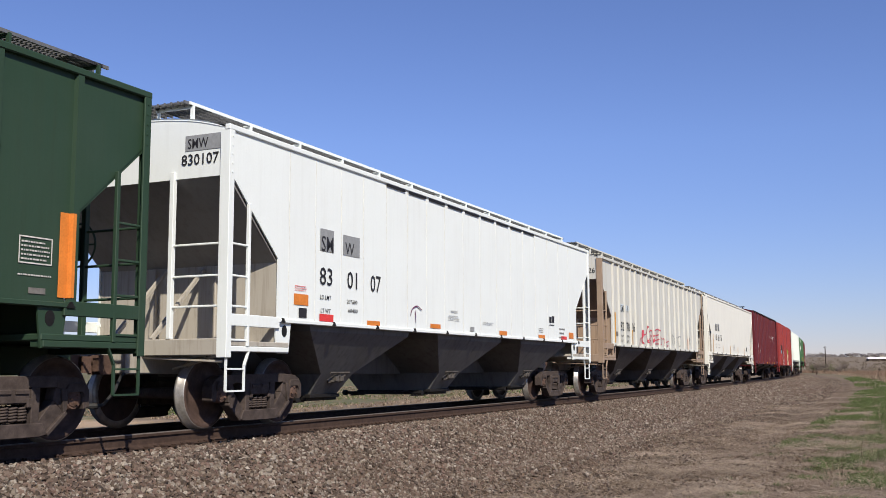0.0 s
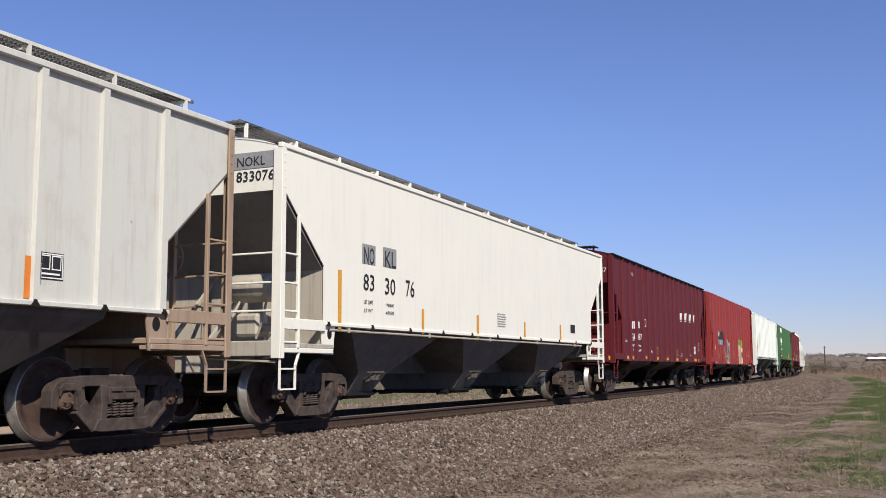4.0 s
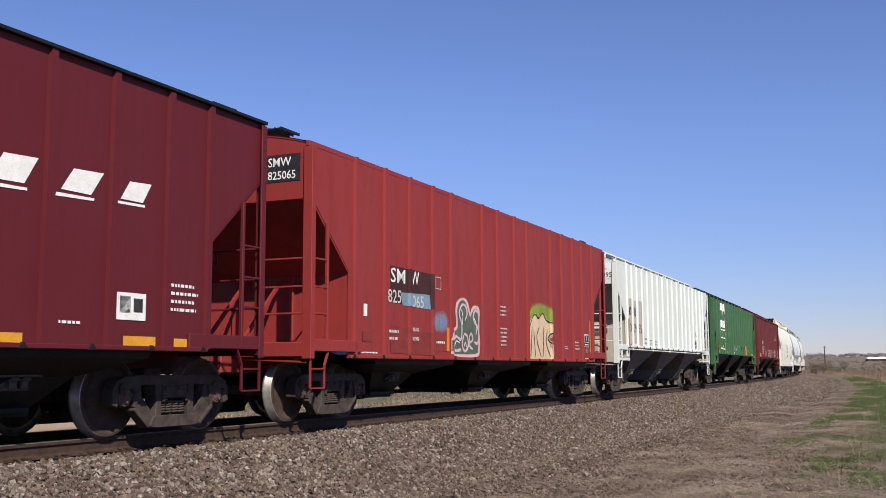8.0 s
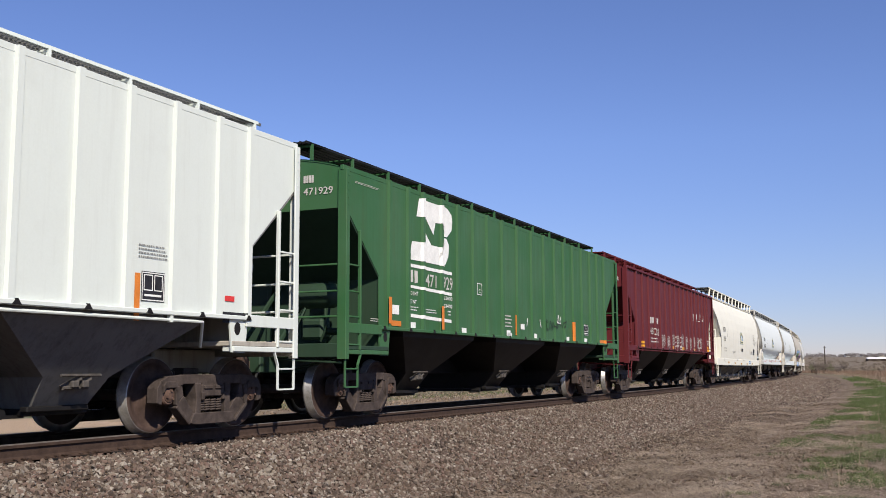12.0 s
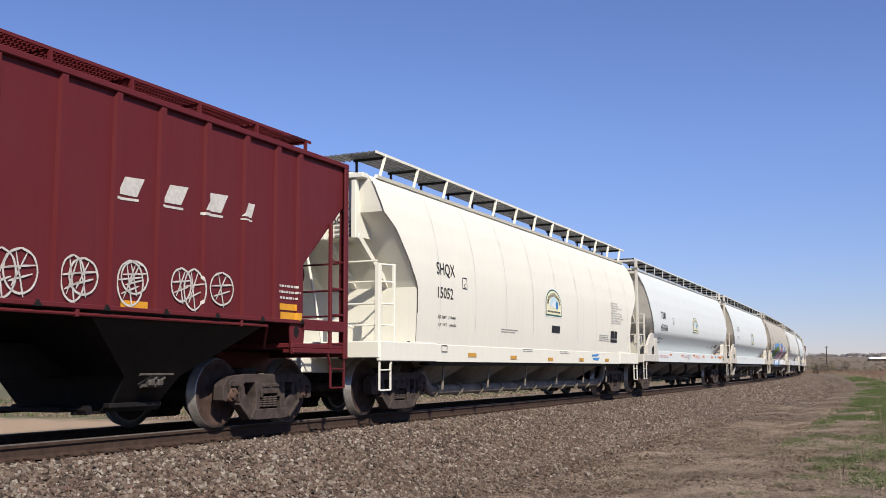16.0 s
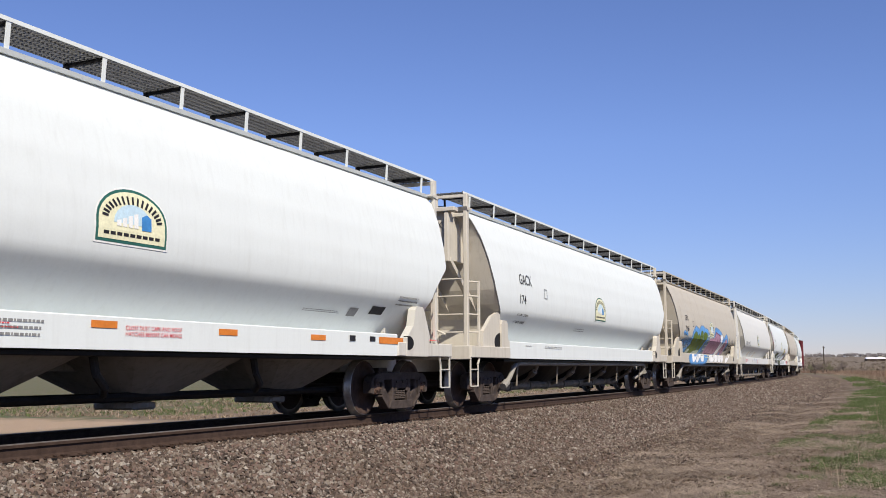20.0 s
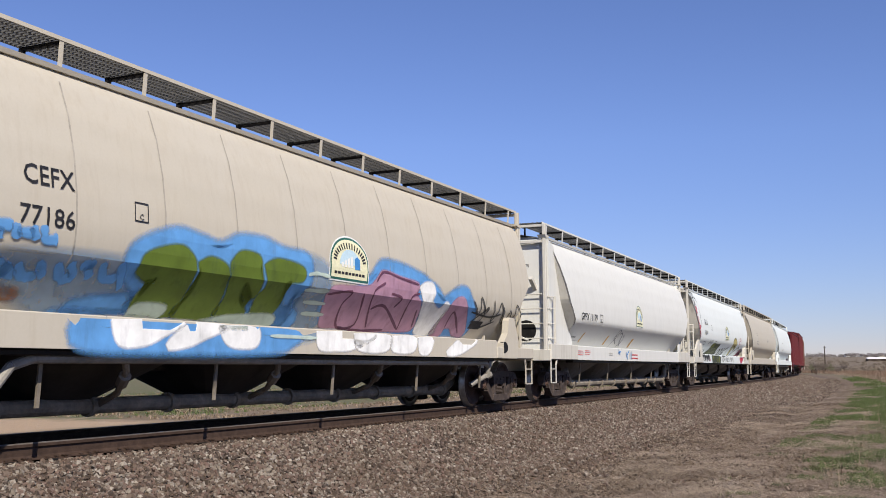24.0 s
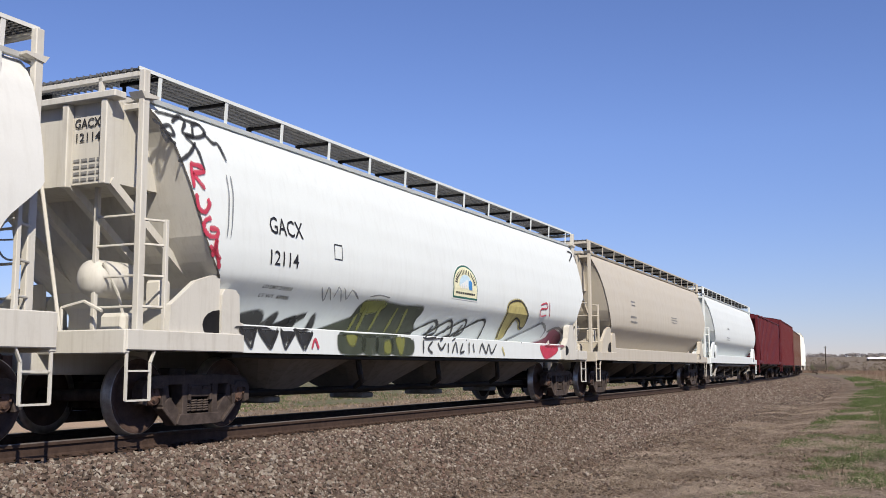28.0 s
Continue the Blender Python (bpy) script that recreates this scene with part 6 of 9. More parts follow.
S2.stroke("graffiti_stroke", 0.028, "mist_grey", (2.65, 1.92), (3.0, 1.99), (3.22, 1.78), (2.91, 1.62), (2.83, 1.82))
S3.rect("grey_patch", -5.8, -5.36, 2.5, 2.82, "panel")
S3.rect("grey_patch", -5.09, -4.61, 2.51, 2.84, "panel")
S3.text('NO', -5.76, 2.5, 0.286, 0.36, "ink")
S3.text('KL', -5.05, 2.51, 0.287, 0.41, "ink")
S3.text('83', -5.77, 2.07, 0.274, 0.37, "ink")
S3.text('30', -5.05, 2.05, 0.285, 0.4, "ink")
S3.text('76', -4.27, 2.06, 0.297, 0.35, "ink")
S3.text('LD LMT', -5.75, 1.85, 0.064, 0.32, "ink")
S3.text('LT WT', -5.73, 1.71, 0.064, 0.28, "ink")
S3.text('198500', -5.01, 1.84, 0.057, 0.3, "ink")
S3.text('62500', -4.99, 1.71, 0.057, 0.28, "ink")
S3.rect("reflector", -6.55, -6.45, 1.41, 2.33, "yellow")
S3.rect("reflector", -3.62, -3.53, 1.42, 1.87, "yellow")
S3.rect("reflector", -1.09, -0.98, 1.42, 1.88, "yellow")
S3.rect("reflector", 1.66, 1.75, 1.44, 1.85, "yellow")
S3.rect("reflector", 4.22, 4.33, 1.45, 1.88, "yellow")
S3.bars(0.04, 0.56, 1.68, 1.99, 6, "faded_ink")
S3.rect("data_plate", 5.1, 5.47, 1.71, 1.92, "ink")
S3.bars(-5.62, -5.43, 1.42, 1.52, 2, "ink")
S4.fill("logo_block", "white", 1, (2.48, 2.92), (2.92, 2.94), (2.75, 2.67), (2.31, 2.66))
S4.fill("logo_bar", "white", 1, (2.25, 2.62), (2.8, 2.63), (2.8, 2.6), (2.24, 2.58))
S4.fill("logo_block", "white", 1, (3.41, 2.95), (3.85, 2.97), (3.68, 2.68), (3.25, 2.67))
S4.fill("logo_bar", "white", 1, (3.19, 2.63), (3.72, 2.64), (3.72, 2.61), (3.18, 2.59))
S4.fill("logo_block", "white", 1, (4.33, 2.95), (4.77, 2.97), (4.59, 2.7), (4.16, 2.7))
S4.fill("logo_bar", "white", 1, (4.1, 2.66), (4.64, 2.67), (4.64, 2.64), (4.09, 2.62))
S4.fill("logo_block", "white", 1, (5.18, 2.95), (5.54, 2.97), (5.4, 2.73), (5.04, 2.73))
S4.fill("logo_bar", "white", 1, (4.99, 2.7), (5.44, 2.71), (5.44, 2.68), (4.98, 2.67))
S4.text('887', -4.67, 1.7, 0.226, 0.62, "white")
S4.text('198200', -4.58, 1.48, 0.079, 0.39, "white")
S4.text('64800', -4.53, 1.33, 0.08, 0.33, "white")
S4.outline(-3.62, -3.35, 2.17, 2.42, "white")
S4.text('C', -3.52, 2.21, 0.075, 0.07, "white")
S4.bars(-3.58, -3.4, 2.35, 2.39, 1, "white")
S4.fill("logo_block", "white", 1, (-4.67, 2.29), (-4.51, 2.3), (-4.52, 2.07), (-4.65, 2.06))
S4.fill("logo_block", "white", 1, (-4.49, 2.3), (-4.31, 2.31), (-4.32, 2.1), (-4.47, 2.08))
S4.rect("reflector", -3.77, -3.32, 1.1, 1.2, "yellow")
S4.rect("reflector", -2.02, -1.56, 1.08, 1.18, "yellow")
S4.rect("reflector", -0.32, 0.14, 1.08, 1.17, "yellow")
S4.rect("reflector", 1.43, 1.89, 1.07, 1.17, "yellow")
S4.rect("reflector", 3.24, 3.74, 1.06, 1.17, "yellow")
S4.rect("reflector", 5.15, 5.68, 1.06, 1.18, "yellow")
S4.rect("reflector", 6.0, 6.32, 1.04, 1.17, "yellow")
S4.bars(-2.08, -1.54, 1.28, 1.56, 5, "yellow")
S4.bars(1.41, 1.89, 1.23, 1.52, 5, "yellow")
S4.rect("data_plate", 5.03, 5.5, 1.36, 1.67, "white")
S4.rect("data_plate", 5.08, 5.25, 1.44, 1.63, "ink")
S4.rect("data_plate", 5.3, 5.45, 1.45, 1.61, "ink")
S4.bars(5.93, 6.44, 1.48, 1.87, 4, "white")
S4.bars(-2.87, -2.46, 1.3, 1.43, 3, "white")
S4.bars(2.34, 2.76, 1.23, 1.37, 3, "white")
S4.bars(4.2, 4.52, 1.27, 1.35, 1, "white")
S4.text('434', -5.54, 1.66, 0.248, 0.55, "white")
S4.text('LD LMT', -5.46, 1.48, 0.073, 0.36, "white")
S4.text('LT WT', -5.45, 1.34, 0.073, 0.26, "white")
S4.fill("logo_block", "white", 1, (-5.37, 2.27), (-5.17, 2.28), (-5.18, 2.05), (-5.35, 2.04))
S4.fill("logo_block", "white", 1, (-5.14, 2.28), (-4.96, 2.29), (-4.97, 2.06), (-5.12, 2.04))
S4.rect("reflector", -6.26, -5.83, 1.08, 1.18, "yellow")
S4.rect("reflector", -5.58, -5.18, 1.07, 1.18, "yellow")
S4.rect("reflector", -8.3, -8.1, 1.05, 1.16, "yellow")
S4.bars(-6.32, -6.01, 1.6, 1.69, 2, "white")
S4.bars(-5.46, -5.03, 3.75, 3.86, 4, "white")
S5.fill("dark_patch", "dark_patch", 0, (-5.47, 2.56), (-3.8, 2.54), (-3.81, 1.89), (-5.47, 1.93))
S5.fill("dark_patch", "dark_red_patch", 1, (-5.47, 1.54), (-3.81, 1.45), (-3.81, 1.04), (-5.46, 1.07))
S5.fill("patch", "steel_patch", 1, (-5.1, 2.12), (-3.92, 2.15), (-3.88, 1.88), (-5.01, 1.9))
S5.spray("mist_pale_blue", 1, (-3.72, 1.68), (-3.54, 1.74), (-3.3, 1.74), (-3.22, 1.67), (-3.3, 1.61), (-3.66, 1.61))
S5.rect("patch", -3.69, -2.93, 1.13, 1.35, "dark_red_patch")
S5.text('SM', -5.48, 2.28, 0.253, 0.56, "white")
S5.text('W', -4.68, 2.30, 0.243, 0.31, "white")
S5.text('825', -5.57, 1.93, 0.23, 0.5, "faded")
S5.text('065', -4.66, 1.89, 0.221, 0.48, "faded")
S5.bars(-5.51, -5.14, 1.27, 1.51, 2, "faded")
S5.bars(-3.64, -3.24, 1.25, 1.35, 1, "white")
S5.rect("reflector", -3.19, -3.06, 1.13, 1.58, "orange")
S5.rect("tag", -6.4, -6.28, 1.65, 1.85, "white")
S5.rect("card_holder", -6.43, -6.13, 1.24, 1.4, "dark_red_patch")
S5.data_plate(5.67, 6.12, 1.36, 1.72)
S5.rect("reflector", 6.19, 6.28, 1.17, 2.1, "orange")
S5.bars(4.73, 5.26, 1.27, 1.53, 3, "faded")
S5.bars(3.9, 4.27, 1.28, 1.38, 2, "faded")
S5.rect("tag", 5.58, 5.69, 1.22, 1.30, "redtag")
S5.rect("card_holder", 5.78, 6.01, 1.20, 1.31, "grate_plate")
S5.bars(5.61, 6.16, 1.04, 1.09, 1, "white")
S5.bars(-6.5, -5.9, 1.04, 1.1, 1, "white")
S5.fill("graffiti_fill", "spray_blue", 1, (-7.33, 1.17), (-6.92, 1.2), (-6.89, 1.04), (-7.34, 1.04))
S5.fill("graffiti_fill", "tag_rose", 1, (-3.02, 1.08), (-3.01, 1.41), (-2.89, 1.56), (-2.73, 1.64), (-2.77, 1.89), (-2.71, 2.09), (-2.44, 2.19), (-2.2, 2.15), (-2.07, 1.96), (-2.06, 1.89), (-1.91, 2.05), (-1.65, 2.06), (-1.55, 1.93), (-1.62, 1.71), (-1.55, 1.41), (-1.57, 1.19), (-1.69, 1.04), (-2.6, 1.03))
S5.fill("graffiti_fill", "tag_moss", 2, (-2.94, 1.09), (-2.93, 1.39), (-2.82, 1.51), (-2.65, 1.62), (-2.69, 1.89), (-2.62, 2.06), (-2.44, 2.14), (-2.27, 2.1), (-2.16, 1.94), (-2.08, 1.81), (-1.97, 1.9), (-1.84, 2.0), (-1.7, 2.0), (-1.65, 1.92), (-1.71, 1.7), (-1.64, 1.41), (-1.67, 1.21), (-1.76, 1.1), (-2.58, 1.08))
S5.stroke("graffiti_stroke", 0.055, "tag_rose", (-2.53, 1.17), (-2.81, 1.15), (-2.9, 1.28), (-2.77, 1.42), (-2.53, 1.37), (-2.49, 1.65), (-2.61, 1.87), (-2.49, 2.04), (-2.3, 2.03), (-2.23, 1.88), (-2.34, 1.75))
S5.stroke("graffiti_stroke", 0.055, "tag_rose", (-2.4, 1.45), (-2.48, 1.27), (-2.35, 1.14), (-2.18, 1.25), (-2.23, 1.44), (-2.38, 1.48))
S5.stroke("graffiti_stroke", 0.055, "tag_rose", (-2.13, 1.31), (-1.96, 1.37), (-2.01, 1.49), (-2.11, 1.44), (-2.11, 1.25), (-1.96, 1.19))
S5.stroke("graffiti_stroke", 0.055, "tag_rose", (-1.66, 1.93), (-1.81, 1.97), (-1.92, 1.86), (-1.86, 1.73), (-1.71, 1.65), (-1.64, 1.48), (-1.71, 1.31), (-1.87, 1.33))
S5.stroke("graffiti_stroke", 0.022, "tag_white", (-2.85, 1.21), (-2.76, 1.33), (-2.59, 1.3))
S5.stroke("graffiti_stroke", 0.022, "tag_white", (-2.39, 1.23), (-2.32, 1.31), (-2.27, 1.23))
S5.stroke("graffiti_stroke", 0.022, "tag_white", (-1.88, 1.82), (-1.78, 1.7), (-1.75, 1.48))
S5.stroke("graffiti_stroke", 0.022, "tag_white", (-2.56, 1.99), (-2.45, 1.86), (-2.46, 1.65))
S5.bars(-0.41, -0.01, 1.92, 2.18, 3, "faded")
S5.bars(-0.46, 0.0, 1.27, 1.71, 5, "faded")
S5.outline(-3.68, -3.43, 2.28, 2.51, "faded")
S5.text('205100', -4.66, 1.46, 0.069, 0.28, "white")
S5.text('62900', -4.63, 1.3, 0.064, 0.26, "white")
S5.spray("mist_lime", 1, (1.40, 1.95), (1.62, 2.15), (2.05, 2.24), (2.6, 2.22), (2.98, 2.12), (3.02, 1.75), (2.7, 1.8), (1.5, 1.7))
S5.fill("graffiti_fill", "tag_tan", 2, (1.30, 0.99), (1.37, 1.75), (1.62, 2.0), (1.82, 2.09), (2.02, 2.0), (2.32, 2.11), (2.57, 1.99), (3.04, 1.89), (2.99, 1.67), (2.72, 1.52), (3.06, 1.36), (2.99, 1.0))
S5.stroke("graffiti_stroke", 0.03, "ink", (1.37, 1.72), (1.62, 2.0), (1.82, 2.06), (2.02, 1.98), (2.32, 2.11), (2.57, 1.96), (3.04, 1.89))
S5.stroke("graffiti_stroke", 0.03, "ink", (1.57, 1.76), (1.46, 1.07))
S5.stroke("graffiti_stroke", 0.03, "ink", (1.68, 1.69), (1.78, 1.07))
S5.stroke("graffiti_stroke", 0.03, "ink", (2.05, 1.77), (1.88, 1.5), (2.18, 1.07))
S5.stroke("graffiti_stroke", 0.03, "ink", (2.39, 1.79), (2.31, 1.07))
S5.stroke("graffiti_stroke", 0.03, "ink", (2.64, 1.73), (2.58, 1.38), (2.87, 1.08))
S5.stroke("graffiti_stroke", 0.03, "ink", (2.99, 1.67), (2.67, 1.52), (3.06, 1.36))
S6.rect("patch", -6.61, -6.09, 1.5, 3.0, "warm_patch")
S6.rect("patch", -5.93, -5.49, 1.58, 2.96, "warm_patch")
S6.rect("patch", -5.25, -4.68, 1.42, 2.98, "warm_patch")
S6.rect("patch", -6.59, -6.15, 2.47, 2.75, "tag_white")
S6.rect("patch", -5.92, -5.52, 2.48, 2.72, "tag_white")
S6.text('NO', -6.56, 2.47, 0.262, 0.38, "ink")
S6.text('KL', -5.9, 2.46, 0.273, 0.34, "ink")
S6.text('83', -6.57, 1.94, 0.273, 0.39, "ink")
S6.text('09', -5.91, 1.94, 0.286, 0.39, "ink")
S6.text('95', -5.21, 1.93, 0.3, 0.42, "ink")
S6.rect("reflector", -6.74, -6.6, 1.45, 2.34, "orange")
S6.rect("reflector", -4.57, -4.46, 1.4, 1.85, "orange")
S6.rect("reflector", -1.3, -1.19, 1.38, 1.86, "orange")
S6.rect("tag", -6.54, -6.4, 1.58, 1.66, "redtag")
S6.rect("stencil_plate", -6.62, -6.15, 1.41, 1.54, "ink")
S6.bars(-6.57, -6.2, 1.43, 1.53, 2, "white")
S6.bars(-4.44, -4.02, 1.57, 1.85, 2, "faded_ink")
S6.bars(-3.61, -3.23, 1.58, 1.8, 2, "faded_ink")
S6.bars(-2.85, -2.42, 1.56, 1.77, 2, "faded_ink")
S6.rect("reflector", -1.42, -1.31, 1.4, 1.87, "orange")
S6.rect("reflector", 1.26, 1.36, 1.38, 1.86, "orange")
S6.rect("reflector", 4.56, 4.65, 1.36, 1.91, "orange")
S6.data_plate(4.67, 5.07, 1.59, 1.94)
S6.bars(4.61, 5.13, 2.09, 2.27, 4, "faded_ink")
S6.rect("tag", 6.22, 6.42, 1.68, 1.75, "redtag")
S6.rect("stencil_plate", 6.18, 6.66, 1.4, 1.54, "ink")
S7.fill("logo_block", "white", 1, (-5.37, 3.88), (-5.19, 3.91), (-5.1, 3.88), (-4.58, 3.88), (-4.33, 3.9), (-4.12, 3.86), (-3.94, 3.77), (-3.9, 3.64), (-3.94, 3.46), (-4.15, 3.31), (-4.35, 3.3), (-4.29, 3.54), (-4.44, 3.54), (-4.67, 3.52), (-4.76, 3.28), (-5.06, 3.53), (-5.15, 3.56), (-5.47, 3.54))
S7.fill("logo_block", "white", 1, (-5.65, 3.07), (-5.19, 3.09), (-5.16, 3.12), (-5.12, 3.29), (-4.85, 3.08), (-4.38, 3.08), (-4.37, 3.27), (-4.18, 3.28), (-4.06, 3.16), (-4.09, 2.95), (-4.21, 2.79), (-4.34, 2.72), (-4.55, 2.74), (-5.15, 2.74), (-5.78, 2.73))
S7.fill("logo_bar", "white", 1, (-5.75, 2.66), (-3.93, 2.65), (-3.93, 2.59), (-5.75, 2.6))
S7.fill("logo_bar", "white", 1, (-5.75, 2.28), (-3.94, 2.25), (-3.94, 2.19), (-5.75, 2.23))
S7.fill("logo_bar", "white", 1, (-5.77, 1.77), (-3.96, 1.73), (-3.96, 1.67), (-5.77, 1.71))
S7.fill("logo_block", "faded", 1, (-5.77, 2.55), (-5.61, 2.55), (-5.61, 2.34), (-5.76, 2.32))
S7.fill("logo_block", "faded", 1, (-5.56, 2.55), (-5.42, 2.55), (-5.42, 2.34), (-5.55, 2.32))
S7.text('471', -5.11, 2.3, 0.238, 0.47, "faded")
S7.text('929', -4.37, 2.3, 0.251, 0.46, "faded")
S7.text('LD LMT', -5.77, 2.1, 0.073, 0.35, "white")
S7.text('LT WT', -5.78, 1.95, 0.073, 0.3, "white")
S7.text('222600', -4.39, 2.1, 0.073, 0.46, "white")
S7.text('63400', -4.33, 1.95, 0.073, 0.4, "white")
S7.bars(-5.78, -5.4, 1.82, 1.92, 2, "white")
S7.bars(-5.11, -4.65, 1.81, 1.9, 2, "white")
S7.bars(-4.13, -3.97, 1.8, 1.92, 2, "white")
S7.rect("reflector", -6.62, -6.51, 1.56, 2.01, "orange")
S7.rect("reflector", -6.53, -6.08, 1.53, 1.62, "orange")
S7.rect("reflector", -4.5, -4.39, 1.53, 1.97, "orange")
S7.rect("reflector", -0.34, -0.22, 1.5, 1.96, "orange")
S7.outline(-2.68, -2.43, 2.3, 2.54, "white")
S7.text('C', -2.6, 2.35, 0.074, 0.09, "white")
S7.fill("patch", "tag_white", 1, (-6.43, 1.89), (-6.15, 1.89), (-6.16, 1.73), (-6.42, 1.73))
S7.rect("patch", -5.72, -5.51, 1.52, 1.62, "tag_white")
S7.rect("patch", -3.47, -3.24, 1.5, 1.6, "tag_white")
S7.rect("patch", -0.99, -0.73, 1.48, 1.58, "tag_white")
S7.bars(-7.7, -6.86, 3.78, 3.82, 2, "faded")
S7.bars(-7.18, -6.89, 1.57, 1.64, 2, "faded")
S7.stroke("graffiti_stroke", 0.025, "ink", (1.5, 1.7), (1.52, 1.94), (1.7, 1.94), (1.54, 1.82), (1.74, 1.72))
S7.stroke("graffiti_stroke", 0.025, "ink", (1.82, 1.72), (1.9, 1.95), (2.01, 1.73))
S7.stroke("graffiti_stroke", 0.025, "ink", (2.09, 1.75), (2.08, 1.93), (2.29, 1.77), (2.26, 1.94))
S7.stroke("graffiti_stroke", 0.025, "ink", (2.53, 1.8), (2.5, 1.96), (2.75, 1.86))
S7.stroke("graffiti_stroke", 0.025, "ink", (2.81, 1.82), (3.02, 2.0), (2.95, 1.83))
S7.stroke("graffiti_stroke", 0.035, "white", (2.29, 1.94), (2.34, 2.06), (2.4, 1.9))
S7.stroke("graffiti_stroke", 0.035, "white", (2.45, 1.92), (2.5, 2.12), (2.56, 1.96))
S7.stroke("graffiti_stroke", 0.035, "white", (2.64, 1.97), (2.69, 2.09))
S7.stroke("graffiti_stroke", 0.035, "white", (2.26, 1.94), (2.72, 1.92))
S7.stroke("graffiti_stroke", 0.035, "white", (0.27, 1.96), (0.21, 1.76))
S7.stroke("graffiti_stroke", 0.035, "white", (1.11, 1.96), (1.2, 1.76))
S7.stroke("graffiti_stroke", 0.035, "white", (0.63, 1.82), (0.66, 1.65))
S7.bars(-1.2, -0.7, 1.69, 1.99, 4, "faded")
S7.rect("tag", -0.17, 0.08, 1.68, 1.8, "tag_white")
S7.rect("reflector", -0.5, -0.37, 1.54, 1.99, "orange")
S7.rect("reflector", 3.69, 3.86, 1.5, 2.0, "orange")
S7.data_plate(4.66, 5.11, 1.68, 1.98)
S7.rect("patch", -1.04, -0.81, 1.51, 1.63, "tag_white")
S7.rect("patch", 0.67, 0.93, 1.49, 1.61, "tag_white")
S7.rect("patch", 3.16, 3.4, 1.49, 1.6, "tag_white")
S7.rect("patch", 4.73, 4.98, 1.49, 1.6, "tag_white")
S7.rect("reflector", 6.2, 6.74, 1.47, 1.59, "orange")
S8.fill("logo_block", "faded", 1, (3.16, 2.99), (3.48, 3.01), (3.36, 2.78), (3.05, 2.78))
S8.fill("logo_bar", "faded", 1, (3.0, 2.74), (3.39, 2.76), (3.39, 2.73), (3.0, 2.71))
S8.fill("logo_block", "faded", 1, (3.92, 3.02), (4.26, 3.04), (4.13, 2.8), (3.8, 2.79))
S8.fill("logo_bar", "faded", 1, (3.76, 2.76), (4.17, 2.77), (4.17, 2.74), (3.75, 2.73))
S8.fill("logo_block", "faded", 1, (4.69, 3.04), (5.05, 3.06), (4.91, 2.81), (4.55, 2.8))
S8.fill("logo_bar", "faded", 1, (4.5, 2.77), (4.95, 2.78), (4.95, 2.75), (4.49, 2.73))
S8.fill("logo_block", "faded", 1, (5.43, 3.02), (5.64, 3.03), (5.56, 2.83), (5.35, 2.83))
S8.fill("logo_bar", "faded", 1, (5.32, 2.8), (5.58, 2.8), (5.58, 2.78), (5.32, 2.78))
S8.sketch(-2.66, -2.36, 1.61, 1.98, 0.025, "faded")
S8.sketch(-1.95, -1.59, 1.61, 1.9, 0.025, "faded")
S8.sketch(-1.12, -0.68, 1.67, 2.04, 0.025, "faded")
S8.sketch(-0.26, 0.17, 1.6, 2.02, 0.025, "faded")
S8.sketch(0.69, 1.09, 1.71, 2.1, 0.025, "faded")
S8.sketch(1.52, 1.95, 1.56, 2.02, 0.025, "faded")
S8.sketch(2.37, 2.78, 1.6, 2.0, 0.025, "faded")
S8.sketch(3.14, 3.57, 1.66, 2.04, 0.025, "faded")
S8.sketch(3.98, 4.34, 1.62, 2.03, 0.025, "faded")
S8.sketch(4.71, 5.18, 1.62, 2.04, 0.025, "faded")
S8.rect("reflector", -1.22, -0.78, 1.51, 1.61, "yellow")
S8.rect("reflector", 0.76, 1.2, 1.5, 1.61, "yellow")
S8.rect("reflector", 3.15, 3.59, 1.48, 1.58, "yellow")
S8.rect("reflector", 6.25, 6.65, 1.63, 1.72, "yellow")
S8.rect("reflector", 6.27, 6.77, 1.49, 1.6, "yellow")
S8.bars(-1.14, -0.65, 1.66, 1.72, 2, "faded")
S8.bars(0.62, 1.14, 1.64, 1.71, 2, "faded")
S8.bars(6.2, 6.72, 1.77, 2.02, 3, "faded")
S8.bars(-0.18, 0.15, 1.61, 1.98, 4, "faded")
S8.fill("logo_block", "faded", 1, (-4.7, 2.53), (-4.44, 2.53), (-4.48, 2.33), (-4.71, 2.32))
S8.fill("logo_block", "faded", 1, (-4.36, 2.54), (-4.09, 2.54), (-4.14, 2.34), (-4.37, 2.33))
S8.fill("logo_block", "faded", 1, (-3.9, 2.53), (-3.7, 2.53), (-3.74, 2.34), (-3.9, 2.33))
S8.fill("logo_block", "faded", 1, (-3.61, 2.53), (-3.41, 2.53), (-3.46, 2.34), (-3.62, 2.33))
S8.text('43', -4.72, 1.95, 0.233, 0.41, "faded")
S8.text('02', -3.84, 1.93, 0.241, 0.49, "faded")
S8.text('17', -4.27, 1.94, 0.237, 0.35, "faded")
S8.bars(-4.73, -3.45, 1.66, 1.88, 2, "faded")
S8.rect("reflector", -6.1, -5.63, 1.61, 1.69, "yellow")
S8.rect("reflector", -6.1, -5.63, 1.47, 1.57, "yellow")
S8.sketch(-3.11, -2.62, 1.44, 1.98, 0.025, "faded")
S8.sketch(-2.01, -1.53, 1.46, 1.96, 0.025, "faded")
S8.sketch(-0.62, -0.2, 1.46, 1.99, 0.025, "faded")
S8.sketch(0.31, 0.71, 1.48, 2.0, 0.025, "faded")
S8.sketch(1.31, 1.68, 1.5, 2.0, 0.025, "faded")
